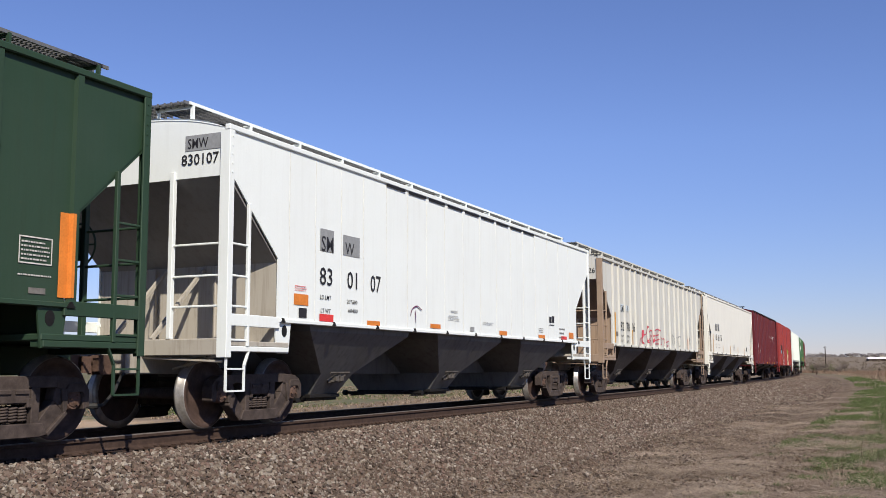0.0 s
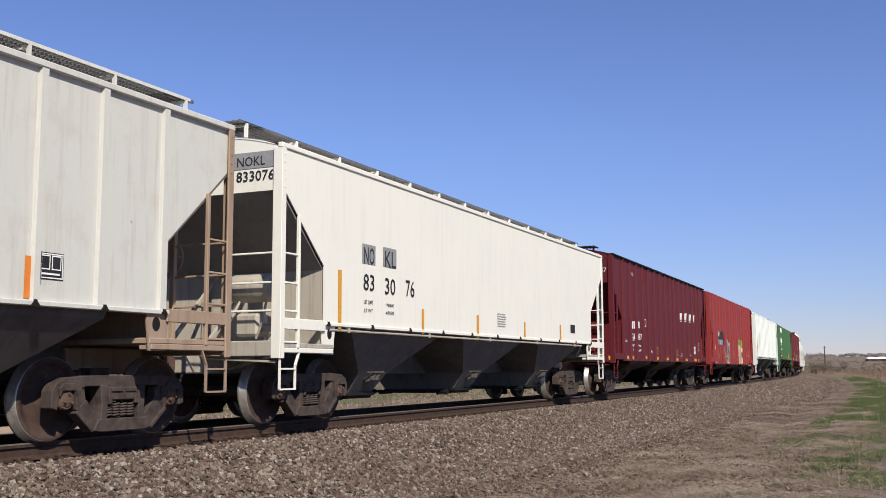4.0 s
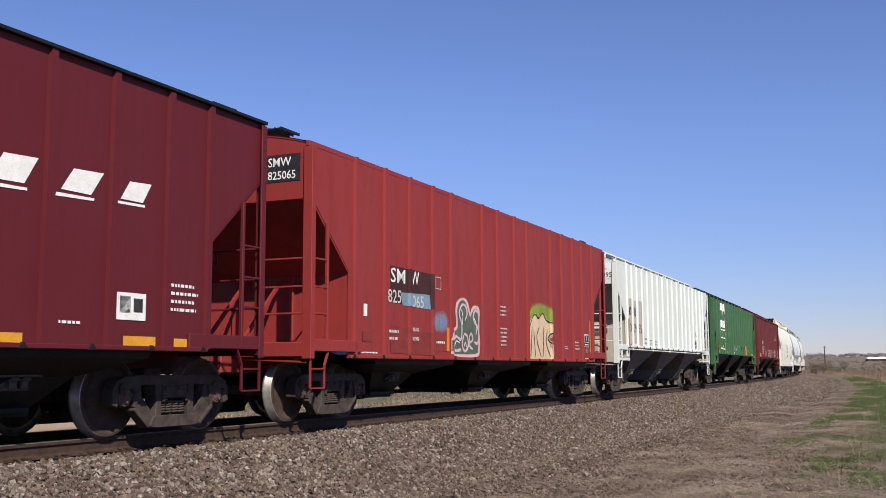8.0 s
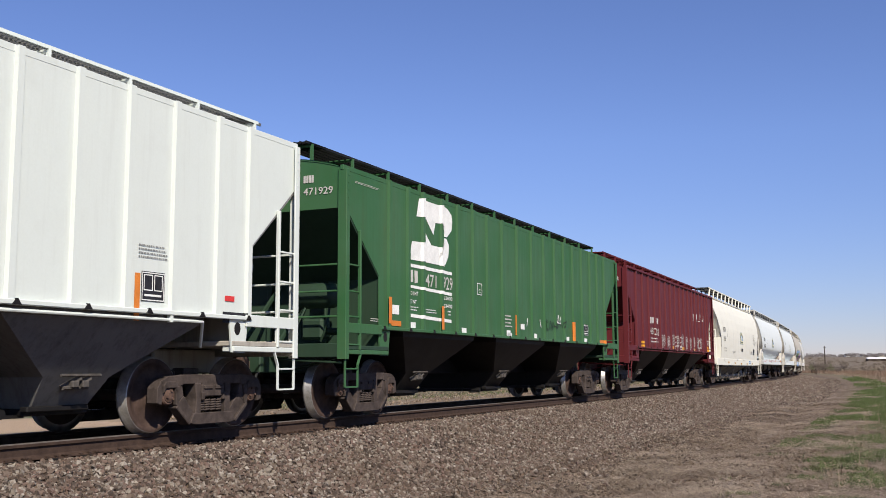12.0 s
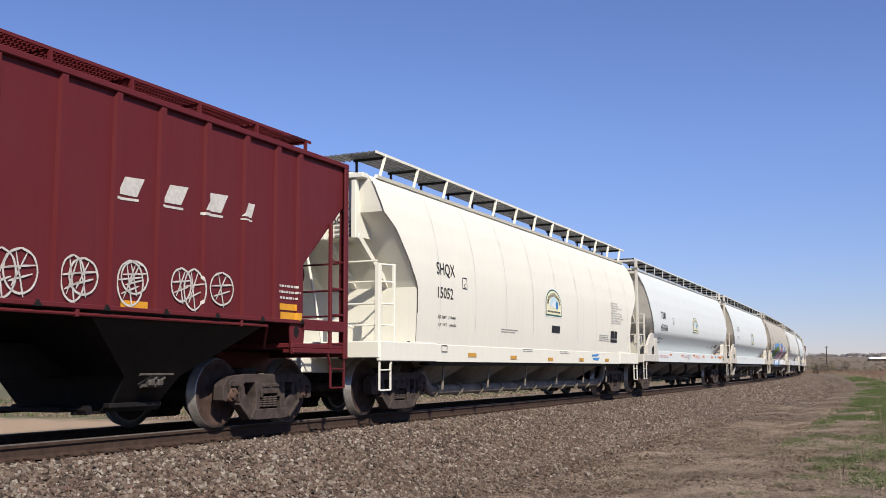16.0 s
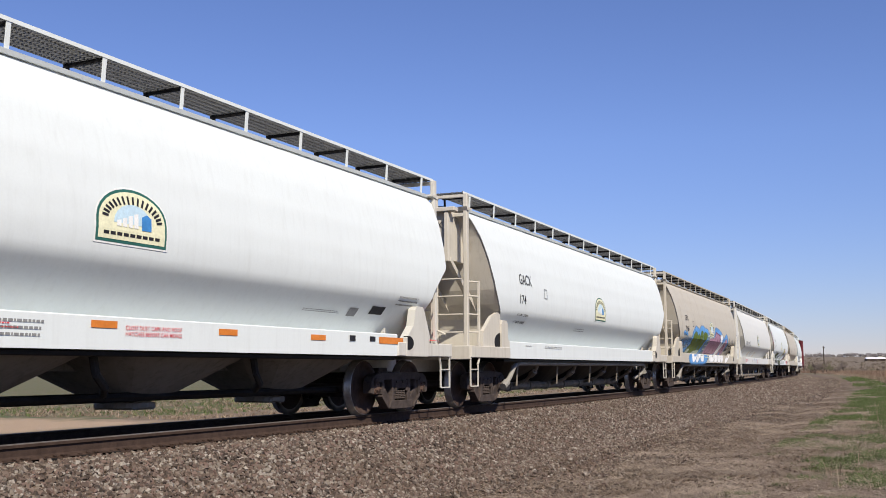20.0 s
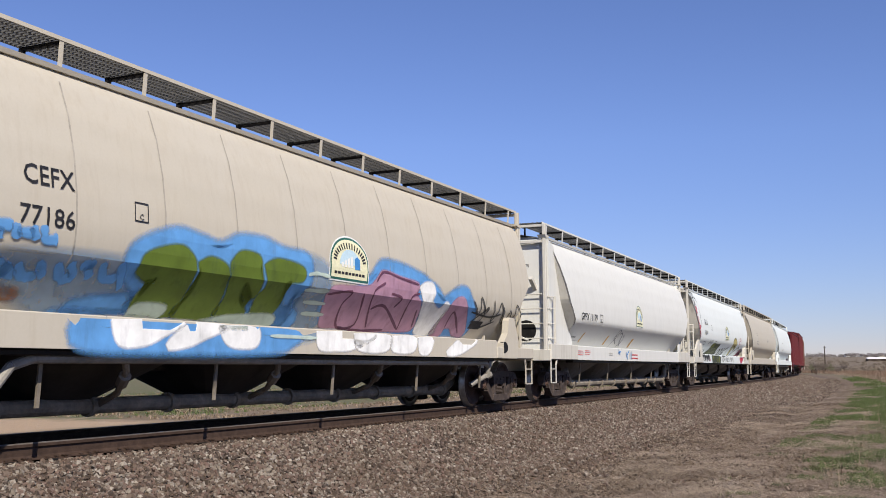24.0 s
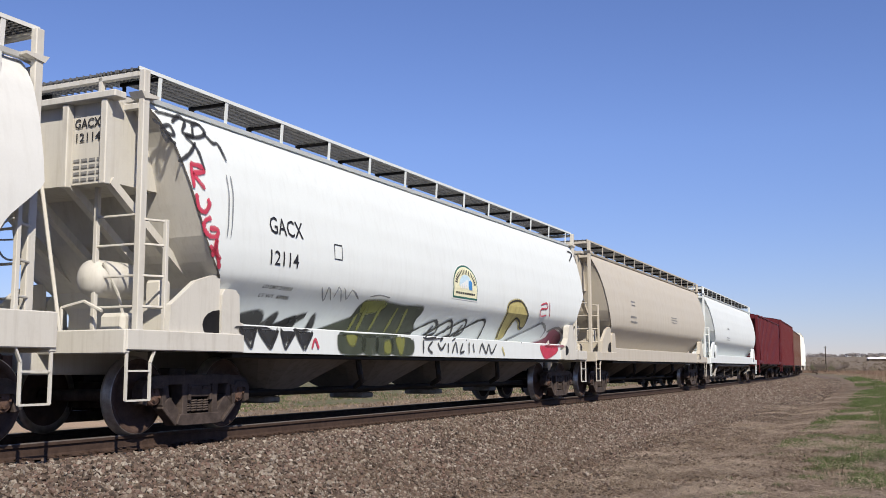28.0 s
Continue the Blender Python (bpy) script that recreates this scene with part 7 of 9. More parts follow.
S8.sketch(2.26, 2.59, 1.52, 2.02, 0.025, "faded")
S8.sketch(3.08, 3.49, 1.52, 2.04, 0.025, "faded")
S8.sketch(4.21, 4.58, 1.53, 2.04, 0.025, "faded")
S9.text('SHQX', -6.5, 2.56, 0.235, 0.83, "ink")
S9.text('15052', -6.53, 2.12, 0.21, 0.75, "ink")
S9.outline(-5.33, -5.1, 2.36, 2.58, "ink")
S9.text('C', -5.26, 2.38, 0.084, 0.08, "ink")
S9.text('LD LMT  219400', -6.44, 1.74, 0.054, 0.8, "ink")
S9.text('LT WT   66600', -6.41, 1.6, 0.054, 0.81, "ink")
S9.emblem(-0.37, 0.83, 2.07, 2.73)
S9.rect("data_plate", 0.11, 0.72, 1.67, 1.84, "ink")
for i, (words, w) in enumerate((("EXTERIOR PAINT", .72), ("CARBOGUARD 891", .76), ("APPLIED PARAGOULD 05-2013", 1.2), ("CA 892 LINING", .64), ("APPLIED PARAGOULD 05-2013", 1.2),
                                ("CAUTION: DO NOT USE STEAM", 1.2), ("BOILING WATER OR SHARP OBJECTS", 1.42), ("TO CLEAN. ENTER CAR WITH", 1.14), ("CLEAN SOFT SOLED SHOES", 1.08))):
    S9.text(words, 5.5 - .012 * i, 2.68 - .073 * i, .042, w, "faded_ink")
S9.rect("data_plate", 5.41, 5.77, 1.66, 1.88, "ink")
S9.rect("data_plate", 5.81, 6.10, 1.66, 1.88, "ink")
S9.rect("data_plate", 5.41, 6.10, 1.55, 1.64, "ink")
S9.bars(4.25, 5.28, 1.56, 1.76, 4, "ink")
S9.bars(-3.24, -2.22, 1.57, 1.67, 2, "ink")
S9.rect("reflector", -7.9, -7.2, 1.05, 1.12, "ochre")
S9.rect("reflector", -4.98, -4.57, 1.03, 1.11, "ochre")
S9.rect("reflector", -2.65, -2.28, 1.0, 1.08, "ochre")
S9.rect("reflector", -0.15, 0.23, 0.98, 1.06, "ochre")
S9.rect("reflector", 2.4, 2.76, 0.98, 1.07, "ochre")
S9.rect("reflector", 4.88, 5.23, 0.99, 1.07, "ochre")
S9.rect("reflector", 7.63, 8.41, 1.02, 1.12, "ochre")
S9.outline(-6.23, -5.98, 1.11, 1.24, "ink")
S9.rect("lift_mark", -7.64, -7.54, 1.18, 1.28, "ink")
S9.bars(-7.05, -6.47, 1.06, 1.1, 1, "ink")
S9.bars(-7.47, -7.19, 1.13, 1.17, 1, "ink")
S9.fill("logo_bar", "spray_blue", 1, (3.56, 1.17), (4.32, 1.2), (4.08, 1.13), (3.55, 1.12))
S9.fill("logo_bar", "spray_blue", 1, (3.61, 1.08), (4.32, 1.1), (4.14, 1.01), (3.72, 1.03))
S9.bars(-1.85, -1.18, 1.17, 1.26, 2, "ink")
S9.bars(0.78, 1.57, 1.16, 1.24, 2, "ink")
S10.text('TCMX', -6.15, 2.54, 0.262, 0.83, "ink")
S10.text('450566', -6.22, 2.12, 0.232, 1.16, "ink")
S10.outline(-4.14, -3.92, 2.4, 2.64, "ink")
S10.text('C', -4.1, 2.44, 0.084, 0.11, "ink")
S10.text('LD LMT  219300', -6.15, 1.82, 0.061, 0.86, "ink")
S10.text('LT WT   66700', -6.12, 1.69, 0.062, 0.84, "ink")
S10.emblem(-0.11, 1.04, 2.22, 2.86)
S10.rect("reflector", -0.09, 0.31, 1.26, 1.34, "orange")
S10.rect("reflector", 2.13, 2.52, 1.24, 1.32, "orange")
S10.rect("reflector", 4.3, 4.71, 1.23, 1.31, "orange")
S10.rect("reflector", 6.38, 7.24, 1.22, 1.33, "orange")
S10.text('CLOSE DUST CAPS AND ROOF', 0.44, 1.25, 0.051, 0.97, "spray_red")
S10.text('HATCHES BEFORE CAR MOVES', 0.44, 1.18, 0.051, 0.97, "spray_red")
S10.bars(-1.3, -0.72, 1.13, 1.34, 3, "ink")
S10.rect("data_plate", 6.42, 6.87, 1.72, 1.85, "ink")
S10.bars(4.45, 5.55, 1.68, 1.73, 2, "ink")
S10.rect("data_plate", 5.76, 6.03, 1.66, 1.79, "faded_ink")
S10.bars(7.12, 7.94, 1.89, 2.08, 3, "ink")
S10.rect("data_plate", 5.42, 5.6, 1.24, 1.33, "ink")
S10.rect("data_plate", 6.07, 6.25, 1.25, 1.33, "ink")
S10.rect("tag", 8.76, 8.16, 1.31, 1.43, "redtag")
S10.bars(-6.44, -4.89, 1.17, 1.26, 2, "spray_red")
S10.bars(-2.67, -1.01, 1.21, 1.29, 2, "spray_red")
S10.rect("reflector", -4.75, -4.35, 1.26, 1.31, "orange")
S10.rect("reflector", -2.51, -2.19, 1.26, 1.31, "orange")
S11.text('GACX', -6.11, 2.71, 0.245, 0.83, "ink")
S11.text('174', -6.18, 2.27, 0.201, 0.45, "ink")
S11.outline(-4.42, -4.21, 2.47, 2.7, "ink")
S11.text('LD LMT  219300', -6.2, 1.98, 0.058, 0.72, "ink")
S11.text('LT WT  66600', -6.15, 1.82, 0.058, 0.71, "ink")
S11.bars(-4.34, -2.86, 1.27, 1.34, 2, "faded_ink")
S11.bars(-5.72, -5.27, 1.3, 1.34, 1, "faded_ink")
S11.bars(-1.45, -0.52, 1.78, 1.88, 2, "ink")
S11.emblem(-0.05, 1.04, 2.13, 2.8)
S12.text('CEFX', -5.91, 2.7, 0.215, 0.7, "ink")
S12.text('77186', -5.96, 2.28, 0.204, 0.75, "ink")
S12.outline(-4.3, -4.07, 2.5, 2.73, "ink")
S12.text('C', -4.22, 2.53, 0.067, 0.07, "ink")
S12.bars(-6.02, -5.35, 1.98, 2.0, 1, "ink")
S12.bars(-5.89, -5.44, 1.84, 1.87, 1, "ink")
S12.emblem(-0.03, 1.15, 2.18, 2.87)
S12.spray("mist_blue", 1, (-4.21, 1.9), (-4.31, 2.1), (-4.06, 2.28), (-3.54, 2.44), (-3.08, 2.4), (-2.69, 2.36), (-2.28, 2.5), (-1.73, 2.52), (-1.28, 2.44), (-0.67, 2.4), (-0.59, 2.1), (-0.8, 1.8), (-0.69, 1.52), (-1.58, 1.5), (-3.72, 1.44), (-3.85, 1.68))
S12.spray("mist_blue", 1, (-5.04, 1.365), (-3.0, 1.37), (-0.9, 1.37), (-1.0, 1.2), (-1.5, 1.1), (-3.55, 1.07), (-5.03, 1.1))
S12.spray("mist_pale_blue", 0, (-0.67, 2.42), (-0.21, 2.34), (-0.04, 2.14), (0.11, 1.84), (0.33, 1.54), (-0.4, 1.32), (-1.32, 1.24), (-0.55, 1.56), (-0.66, 1.98))
S12.spray("mist_pale_blue", 0, (-6.32, 1.84), (-5.79, 1.94), (-4.37, 1.98), (-4.01, 1.72), (-4.4, 1.4), (-5.1, 1.44), (-5.94, 1.7))
S12.spray("mist_green", 2, (-4.12, 1.94), (-4.07, 2.12), (-3.76, 2.24), (-3.44, 2.28), (-3.22, 2.16), (-3.15, 1.98), (-3.11, 1.7), (-3.15, 1.48), (-3.82, 1.52), (-3.86, 1.74), (-3.72, 1.88), (-3.9, 1.86))
S12.spray("mist_green", 2, (-3.1, 2.12), (-2.87, 2.2), (-2.55, 2.12), (-2.44, 1.92), (-2.36, 1.72), (-2.36, 1.5), (-3.08, 1.48), (-3.0, 1.7), (-3.01, 1.94))
S12.spray("mist_green", 2, (-2.46, 2.18), (-2.26, 2.34), (-1.87, 2.32), (-1.79, 2.14), (-1.66, 1.88), (-1.72, 1.8), (-2.0, 1.96), (-2.03, 1.88), (-1.97, 1.76), (-1.67, 1.54), (-2.26, 1.52), (-2.26, 1.74), (-2.39, 1.98))
S12.spray("mist_green", 2, (-1.7, 2.22), (-1.39, 2.32), (-0.78, 2.26), (-0.74, 2.1), (-1.14, 2.02), (-1.01, 1.78), (-1.09, 1.56), (-1.46, 1.54), (-1.6, 1.78), (-1.54, 1.94))
S12.spray("mist_blue", 1, (-4.77, 1.5), (-3.9, 1.62), (-2.29, 1.6), (-0.7, 1.62), (-0.55, 1.43), (-2.25, 1.41), (-4.65, 1.41))
S12.spray("mist_mint", 3, (-3.87, 1.42), (-3.8, 1.56), (-3.3, 1.56), (-3.43, 1.42))
S12.spray("mist_mint", 3, (-2.05, 1.5), (-1.06, 1.56), (-1.03, 1.42), (-2.61, 1.36))
S12.spray("mist_white", 3, (-4.57, 1.375), (-3.37, 1.4), (-3.76, 1.2), (-4.06, 1.1), (-4.45, 1.1))
S12.spray("mist_white", 3, (-3.22, 1.4), (-2.48, 1.375), (-2.96, 1.2), (-3.28, 1.1), (-3.65, 1.08))
S12.spray("mist_white", 3, (-2.66, 1.375), (-1.88, 1.375), (-1.85, 1.14), (-2.24, 1.1), (-2.51, 1.16))
S12.spray("mist_white", 3, (-0.31, 1.375), (1.48, 1.4), (0.76, 1.14), (0.2, 1.1), (-0.26, 1.12))
S12.spray("mist_white", 3, (0.79, 1.375), (1.98, 1.375), (1.82, 1.12), (0.93, 1.12))
S12.spray("mist_white", 3, (2.08, 1.375), (2.92, 1.375), (2.83, 1.12), (2.08, 1.12))
S12.spray("mist_white", 3, (3.08, 1.375), (3.65, 1.375), (3.48, 1.1), (3.11, 1.1))
S12.spray("mist_white", 3, (4.96, 1.4), (5.73, 1.375), (4.84, 1.1), (4.25, 1.1))
S12.spray("mist_blue", 0, (1.36, 2.32), (1.68, 2.54), (2.35, 2.54), (3.22, 2.42), (3.39, 2.36), (3.79, 2.24), (4.14, 2.08), (4.69, 2.28), (5.15, 2.32), (5.42, 2.12), (5.98, 1.58), (4.27, 1.46), (0.97, 1.46), (0.51, 1.54), (0.11, 1.84), (0.8, 2.0))
S12.spray("mist_mauve", 2, (0.06, 1.94), (0.21, 2.06), (1.17, 2.12), (1.45, 2.26), (1.69, 2.42), (2.32, 2.36), (3.0, 2.3), (2.95, 2.12), (3.27, 1.92), (3.46, 1.68), (3.46, 1.52), (2.46, 1.48), (1.57, 1.44), (0.55, 1.46), (0.29, 1.62), (0.13, 1.84))
S12.spray("mist_white", 3, (3.08, 2.26), (3.3, 2.34), (3.57, 2.34), (3.7, 2.2), (3.64, 2.02), (4.05, 1.9), (4.24, 2.04), (4.45, 1.94), (4.4, 1.68), (4.47, 1.48), (3.75, 1.48), (3.51, 1.78))
S12.spray("mist_mauve", 3, (4.47, 1.98), (4.72, 2.14), (5.05, 2.16), (5.33, 1.94), (5.9, 1.52), (5.49, 1.48), (5.09, 1.62), (4.84, 1.6), (4.82, 1.46), (4.39, 1.48), (4.4, 1.72))
S12.stroke("graffiti_stroke", 0.035, "mist_plum", (0.06, 1.94), (0.7, 2.02), (0.64, 1.8), (0.9, 1.48), (1.41, 1.54), (1.09, 2.02))
S12.stroke("graffiti_stroke", 0.035, "mist_plum", (1.83, 1.5), (1.4, 2.02), (1.76, 2.24))
S12.stroke("graffiti_stroke", 0.035, "mist_plum", (1.6, 1.8), (2.0, 1.86), (2.97, 1.5))
S12.stroke("graffiti_stroke", 0.035, "mist_plum", (2.01, 2.08), (2.42, 2.02), (2.33, 1.86))
S12.stroke("graffiti_stroke", 0.035, "mist_plum", (2.97, 1.5), (2.76, 2.02), (3.07, 2.14))
S12.stroke("graffiti_stroke", 0.035, "mist_plum", (3.47, 1.56), (3.23, 1.86))
S12.stroke("graffiti_stroke", 0.035, "mist_plum", (4.84, 1.6), (4.8, 1.9), (5.59, 1.52))
S12.stroke("graffiti_stroke", 0.035, "mist_plum", (0.93, 1.48), (1.57, 1.44), (2.46, 1.48))
S12.stroke("graffiti_stroke", 0.035, "mist_plum", (1.45, 2.24), (1.69, 2.42), (2.32, 2.36), (3.0, 2.3))
S12.stroke("graffiti_stroke", 0.035, "mist_ink", (5.53, 2.16), (5.96, 1.9), (5.9, 2.26), (6.28, 1.92))
S12.stroke("graffiti_stroke", 0.035, "mist_ink", (5.84, 1.74), (6.07, 1.9), (6.36, 2.06), (6.24, 1.64), (7.01, 1.8))
S12.stroke("graffiti_stroke", 0.035, "mist_ink", (6.61, 2.22), (6.84, 1.8), (7.01, 2.2), (7.36, 1.8))
S12.stroke("graffiti_stroke", 0.035, "mist_ink", (7.17, 2.12), (7.5, 1.78), (7.59, 2.06), (7.91, 1.78), (7.92, 2.2), (8.39, 1.9))
S12.stroke("graffiti_stroke", 0.035, "mist_ink", (5.59, 1.94), (6.58, 1.88), (7.13, 1.96))
S12.stroke("graffiti_stroke", 0.1, "mist_blue", (-6.34, 2.2), (-6.02, 2.24))
S12.stroke("graffiti_stroke", 0.1, "mist_blue", (-6.17, 2.2), (-6.18, 2.08))
S12.stroke("graffiti_stroke", 0.1, "mist_blue", (-5.97, 2.26), (-5.98, 2.1))
S12.stroke("graffiti_stroke", 0.1, "mist_blue", (-5.77, 2.26), (-5.7, 2.12))
S12.stroke("graffiti_stroke", 0.1, "mist_blue", (-5.97, 2.18), (-5.74, 2.18))
S12.stroke("graffiti_stroke", 0.1, "mist_blue", (-5.63, 2.28), (-5.59, 2.14), (-5.43, 2.16))
S12.stroke("graffiti_stroke", 0.1, "mist_blue", (-6.19, 1.84), (-6.13, 1.7))
S12.stroke("graffiti_stroke", 0.1, "mist_blue", (-6.1, 1.88), (-5.77, 1.74))
S12.stroke("graffiti_stroke", 0.1, "mist_blue", (-5.91, 1.88), (-5.94, 1.72))
S12.stroke("graffiti_stroke", 0.1, "mist_blue", (-5.81, 1.88), (-5.68, 1.76), (-5.49, 1.78))
S12.stroke("graffiti_stroke", 0.1, "mist_blue", (-5.56, 1.92), (-5.41, 1.76))
S12.stroke("graffiti_stroke", 0.1, "mist_blue", (-5.32, 1.92), (-5.17, 1.78), (-5.02, 1.8), (-5.15, 1.94))
S12.stroke("graffiti_stroke", 0.1, "mist_blue", (-5.0, 1.92), (-4.8, 1.96))
S12.stroke("graffiti_stroke", 0.1, "mist_blue", (-4.9, 1.94), (-4.78, 1.8))
S12.stroke("graffiti_stroke", 0.1, "mist_blue", (-4.7, 1.98), (-4.58, 1.82), (-4.37, 1.84))
S12.stroke("graffiti_stroke", 0.1, "mist_blue", (-4.43, 2.0), (-4.24, 1.72))
S12.stroke("graffiti_stroke", 0.05, "mist_mint", (-0.62, 2.18), (-0.39, 2.22), (-0.02, 2.2))
S12.stroke("graffiti_stroke", 0.05, "mist_mint", (-0.61, 1.96), (0.05, 1.98))
S12.stroke("graffiti_stroke", 0.05, "mist_mint", (-0.45, 1.8), (0.16, 1.8))
S12.stroke("graffiti_stroke", 0.05, "mist_mint", (-0.32, 1.64), (0.31, 1.64))
S12.stroke("graffiti_stroke", 0.05, "mist_mint", (-1.54, 1.26), (-0.34, 1.26))
S12.rect("data_plate", 5.93, 6.5, 1.62, 1.78, "ink")
S12.spray("mist_rust", 0, (-6.24, 1.62), (-5.71, 1.62), (-5.63, 1.54), (-6.17, 1.54))
S12.spray("mist_rust", 0, (-4.23, 1.64), (-3.88, 1.64), (-3.85, 1.58), (-4.19, 1.58))
S13.text('GPFX 11179', -6.25, 2.1, 0.199, 1.58, "ink", 0.12)
S13.outline(-4.41, -4.12, 2.09, 2.31, "ink")
S13.text('C', -4.33, 2.12, 0.073, 0.12, "ink")
S13.bars(-6.22, -5.62, 1.61, 1.7, 1, "faded_ink")
S13.bars(-6.22, -5.3, 1.54, 1.57, 1, "faded_ink")
S13.emblem(-0.12, 0.76, 2.12, 2.81)
S13.fill("reflector", "ochre", 1, (-5.17, 1.78), (-5.08, 1.79), (-5.07, 1.52), (-5.17, 1.52))
S13.fill("reflector", "ochre", 1, (-2.63, 1.77), (-2.5, 1.77), (-2.47, 1.5), (-2.61, 1.49))
S13.fill("reflector", "ochre", 1, (0.41, 1.75), (0.59, 1.76), (0.63, 1.48), (0.45, 1.47))
S13.bars(-6.65, -5.94, 1.14, 1.29, 3, "spray_red")
S13.bars(-5.85, -5.32, 1.16, 1.3, 3, "spray_red")
S13.bars(-3.37, -2.94, 1.16, 1.27, 2, "ink")
S13.bars(-0.7, 0.11, 1.07, 1.28, 2, "spray_red")
S13.stroke("graffiti_stroke", 0.03, "spray_grey", (-1.8, 1.67), (-1.85, 1.94), (-1.62, 1.91), (-1.71, 1.72), (-1.27, 1.55))
S13.stroke("graffiti_stroke", 0.03, "spray_grey", (-1.93, 1.38), (-1.43, 1.88), (-0.99, 1.66))
S13.stroke("graffiti_stroke", 0.03, "spray_grey", (-1.01, 1.47), (-0.74, 1.62), (-0.93, 1.81), (-1.05, 1.7), (-0.67, 1.48))
S13.stroke("graffiti_stroke", 0.04, "spray_blue", (-2.35, 1.35), (-2.17, 1.21))
S13.stroke("graffiti_stroke", 0.04, "spray_blue", (-2.39, 1.26), (-2.06, 1.3))
S13.stroke("graffiti_stroke", 0.04, "spray_blue", (-1.45, 1.3), (-1.24, 1.07))
S13.stroke("graffiti_stroke", 0.04, "spray_blue", (-1.04, 1.35), (-1.4, 1.16))
S13.stroke("graffiti_stroke", 0.04, "spray_blue", (-0.93, 1.31), (-0.95, 1.07))
S13.stroke("graffiti_stroke", 0.04, "spray_blue", (-0.72, 1.34), (-0.74, 1.07))
S14.text('GACX', -6.08, 2.69, 0.247, 0.86, "ink")
S14.text('12114', -6.13, 2.25, 0.211, 0.77, "ink")
S14.outline(-4.36, -4.12, 2.48, 2.72, "ink")
S14.text('LD LMT 218000', -6.1, 1.92, 0.051, 0.72, "ink")
S14.text('LT WT  67000', -6.07, 1.8, 0.051, 0.73, "ink")
S14.emblem(0.04, 1.22, 2.17, 2.84)
S14.spray("mist_ink", 1, (-6.78, 1.36), (-5.85, 1.6), (-5.7, 1.4))
S14.spray("mist_ink", 1, (-5.61, 1.4), (-5.37, 1.6), (-5.35, 1.4))
S14.spray("mist_ink", 1, (-5.28, 1.4), (-4.88, 1.56), (-4.81, 1.4))
S14.spray("mist_ink", 1, (-5.43, 1.38), (-4.61, 1.62), (-5.09, 1.38))
S14.spray("mist_ink", 1, (-4.36, 1.4), (-4.39, 1.62), (-4.24, 1.44))
S14.spray("mist_ink", 1, (-6.66, 1.34), (-6.37, 1.34), (-6.46, 1.2))
S14.spray("mist_ink", 1, (-6.25, 1.34), (-5.85, 1.34), (-5.99, 1.16))
S14.spray("mist_ink", 1, (-5.73, 1.34), (-5.4, 1.34), (-5.61, 1.2))
S14.spray("mist_ink", 1, (-5.33, 1.34), (-4.95, 1.34), (-5.14, 1.16))
S14.stroke("graffiti_stroke", 0.05, "mist_ink", (-6.72, 1.34), (-6.45, 1.08))
S14.stroke("graffiti_stroke", 0.05, "mist_ink", (-6.34, 1.34), (-6.45, 1.08))
S14.stroke("graffiti_stroke", 0.05, "mist_ink", (-6.3, 1.34), (-6.0, 1.08))
S14.stroke("graffiti_stroke", 0.05, "mist_ink", (-5.82, 1.34), (-6.0, 1.08))
S14.stroke("graffiti_stroke", 0.05, "mist_ink", (-5.75, 1.34), (-5.63, 1.08))
S14.stroke("graffiti_stroke", 0.05, "mist_ink", (-5.39, 1.34), (-5.63, 1.08))
S14.stroke("graffiti_stroke", 0.05, "mist_ink", (-5.38, 1.34), (-5.15, 1.08))
S14.stroke("graffiti_stroke", 0.05, "mist_ink", (-4.92, 1.34), (-5.13, 1.08))
S14.stroke("graffiti_stroke", 0.04, "mist_red", (-4.94, 1.1), (-4.86, 1.24), (-4.75, 1.1))
S14.spray("mist_moss", 1, (-4.13, 1.36), (-3.46, 1.56), (-3.27, 1.64), (-3.22, 1.84), (-2.95, 1.9), (-2.4, 1.9), (-1.78, 1.88), (-1.09, 1.9), (-0.97, 1.8), (-1.07, 1.66), (-0.94, 1.42), (-3.1, 1.36))
S14.stroke("graffiti_stroke", 0.09, "mist_olive", (-3.03, 1.86), (-2.86, 1.44))
S14.stroke("graffiti_stroke", 0.09, "mist_olive", (-2.56, 1.88), (-2.45, 1.44))
S14.stroke("graffiti_stroke", 0.09, "mist_olive", (-1.96, 1.86), (-1.88, 1.44))
S14.stroke("graffiti_stroke", 0.09, "mist_olive", (-3.17, 1.7), (-3.12, 1.42))
S14.stroke("graffiti_stroke", 0.09, "mist_olive", (-1.61, 1.86), (-1.4, 1.44))
S14.spray("mist_olive", 2, (-3.18, 1.88), (-2.51, 1.92), (-2.48, 1.82), (-3.04, 1.74))
S14.spray("mist_moss", 1, (-4.16, 1.34), (-3.44, 1.34), (-3.44, 1.08), (-4.09, 1.08))
S14.spray("mist_moss", 1, (-3.38, 1.34), (-2.97, 1.34), (-2.96, 1.08), (-3.37, 1.08))
S14.spray("mist_moss", 1, (-2.91, 1.34), (-2.46, 1.34), (-2.45, 1.08), (-2.91, 1.08))
S14.spray("mist_moss", 1, (-2.4, 1.34), (-1.7, 1.34), (-1.66, 1.08), (-2.4, 1.08))
S14.spray("mist_olive", 2, (-3.92, 1.34), (-3.65, 1.34), (-3.69, 1.2), (-3.84, 1.22))
S14.spray("mist_olive", 2, (-2.65, 1.22), (-2.51, 1.24), (-2.48, 1.1), (-2.65, 1.1))
S14.spray("mist_olive", 2, (-2.26, 1.3), (-1.98, 1.32), (-2.04, 1.1), (-2.12, 1.1))
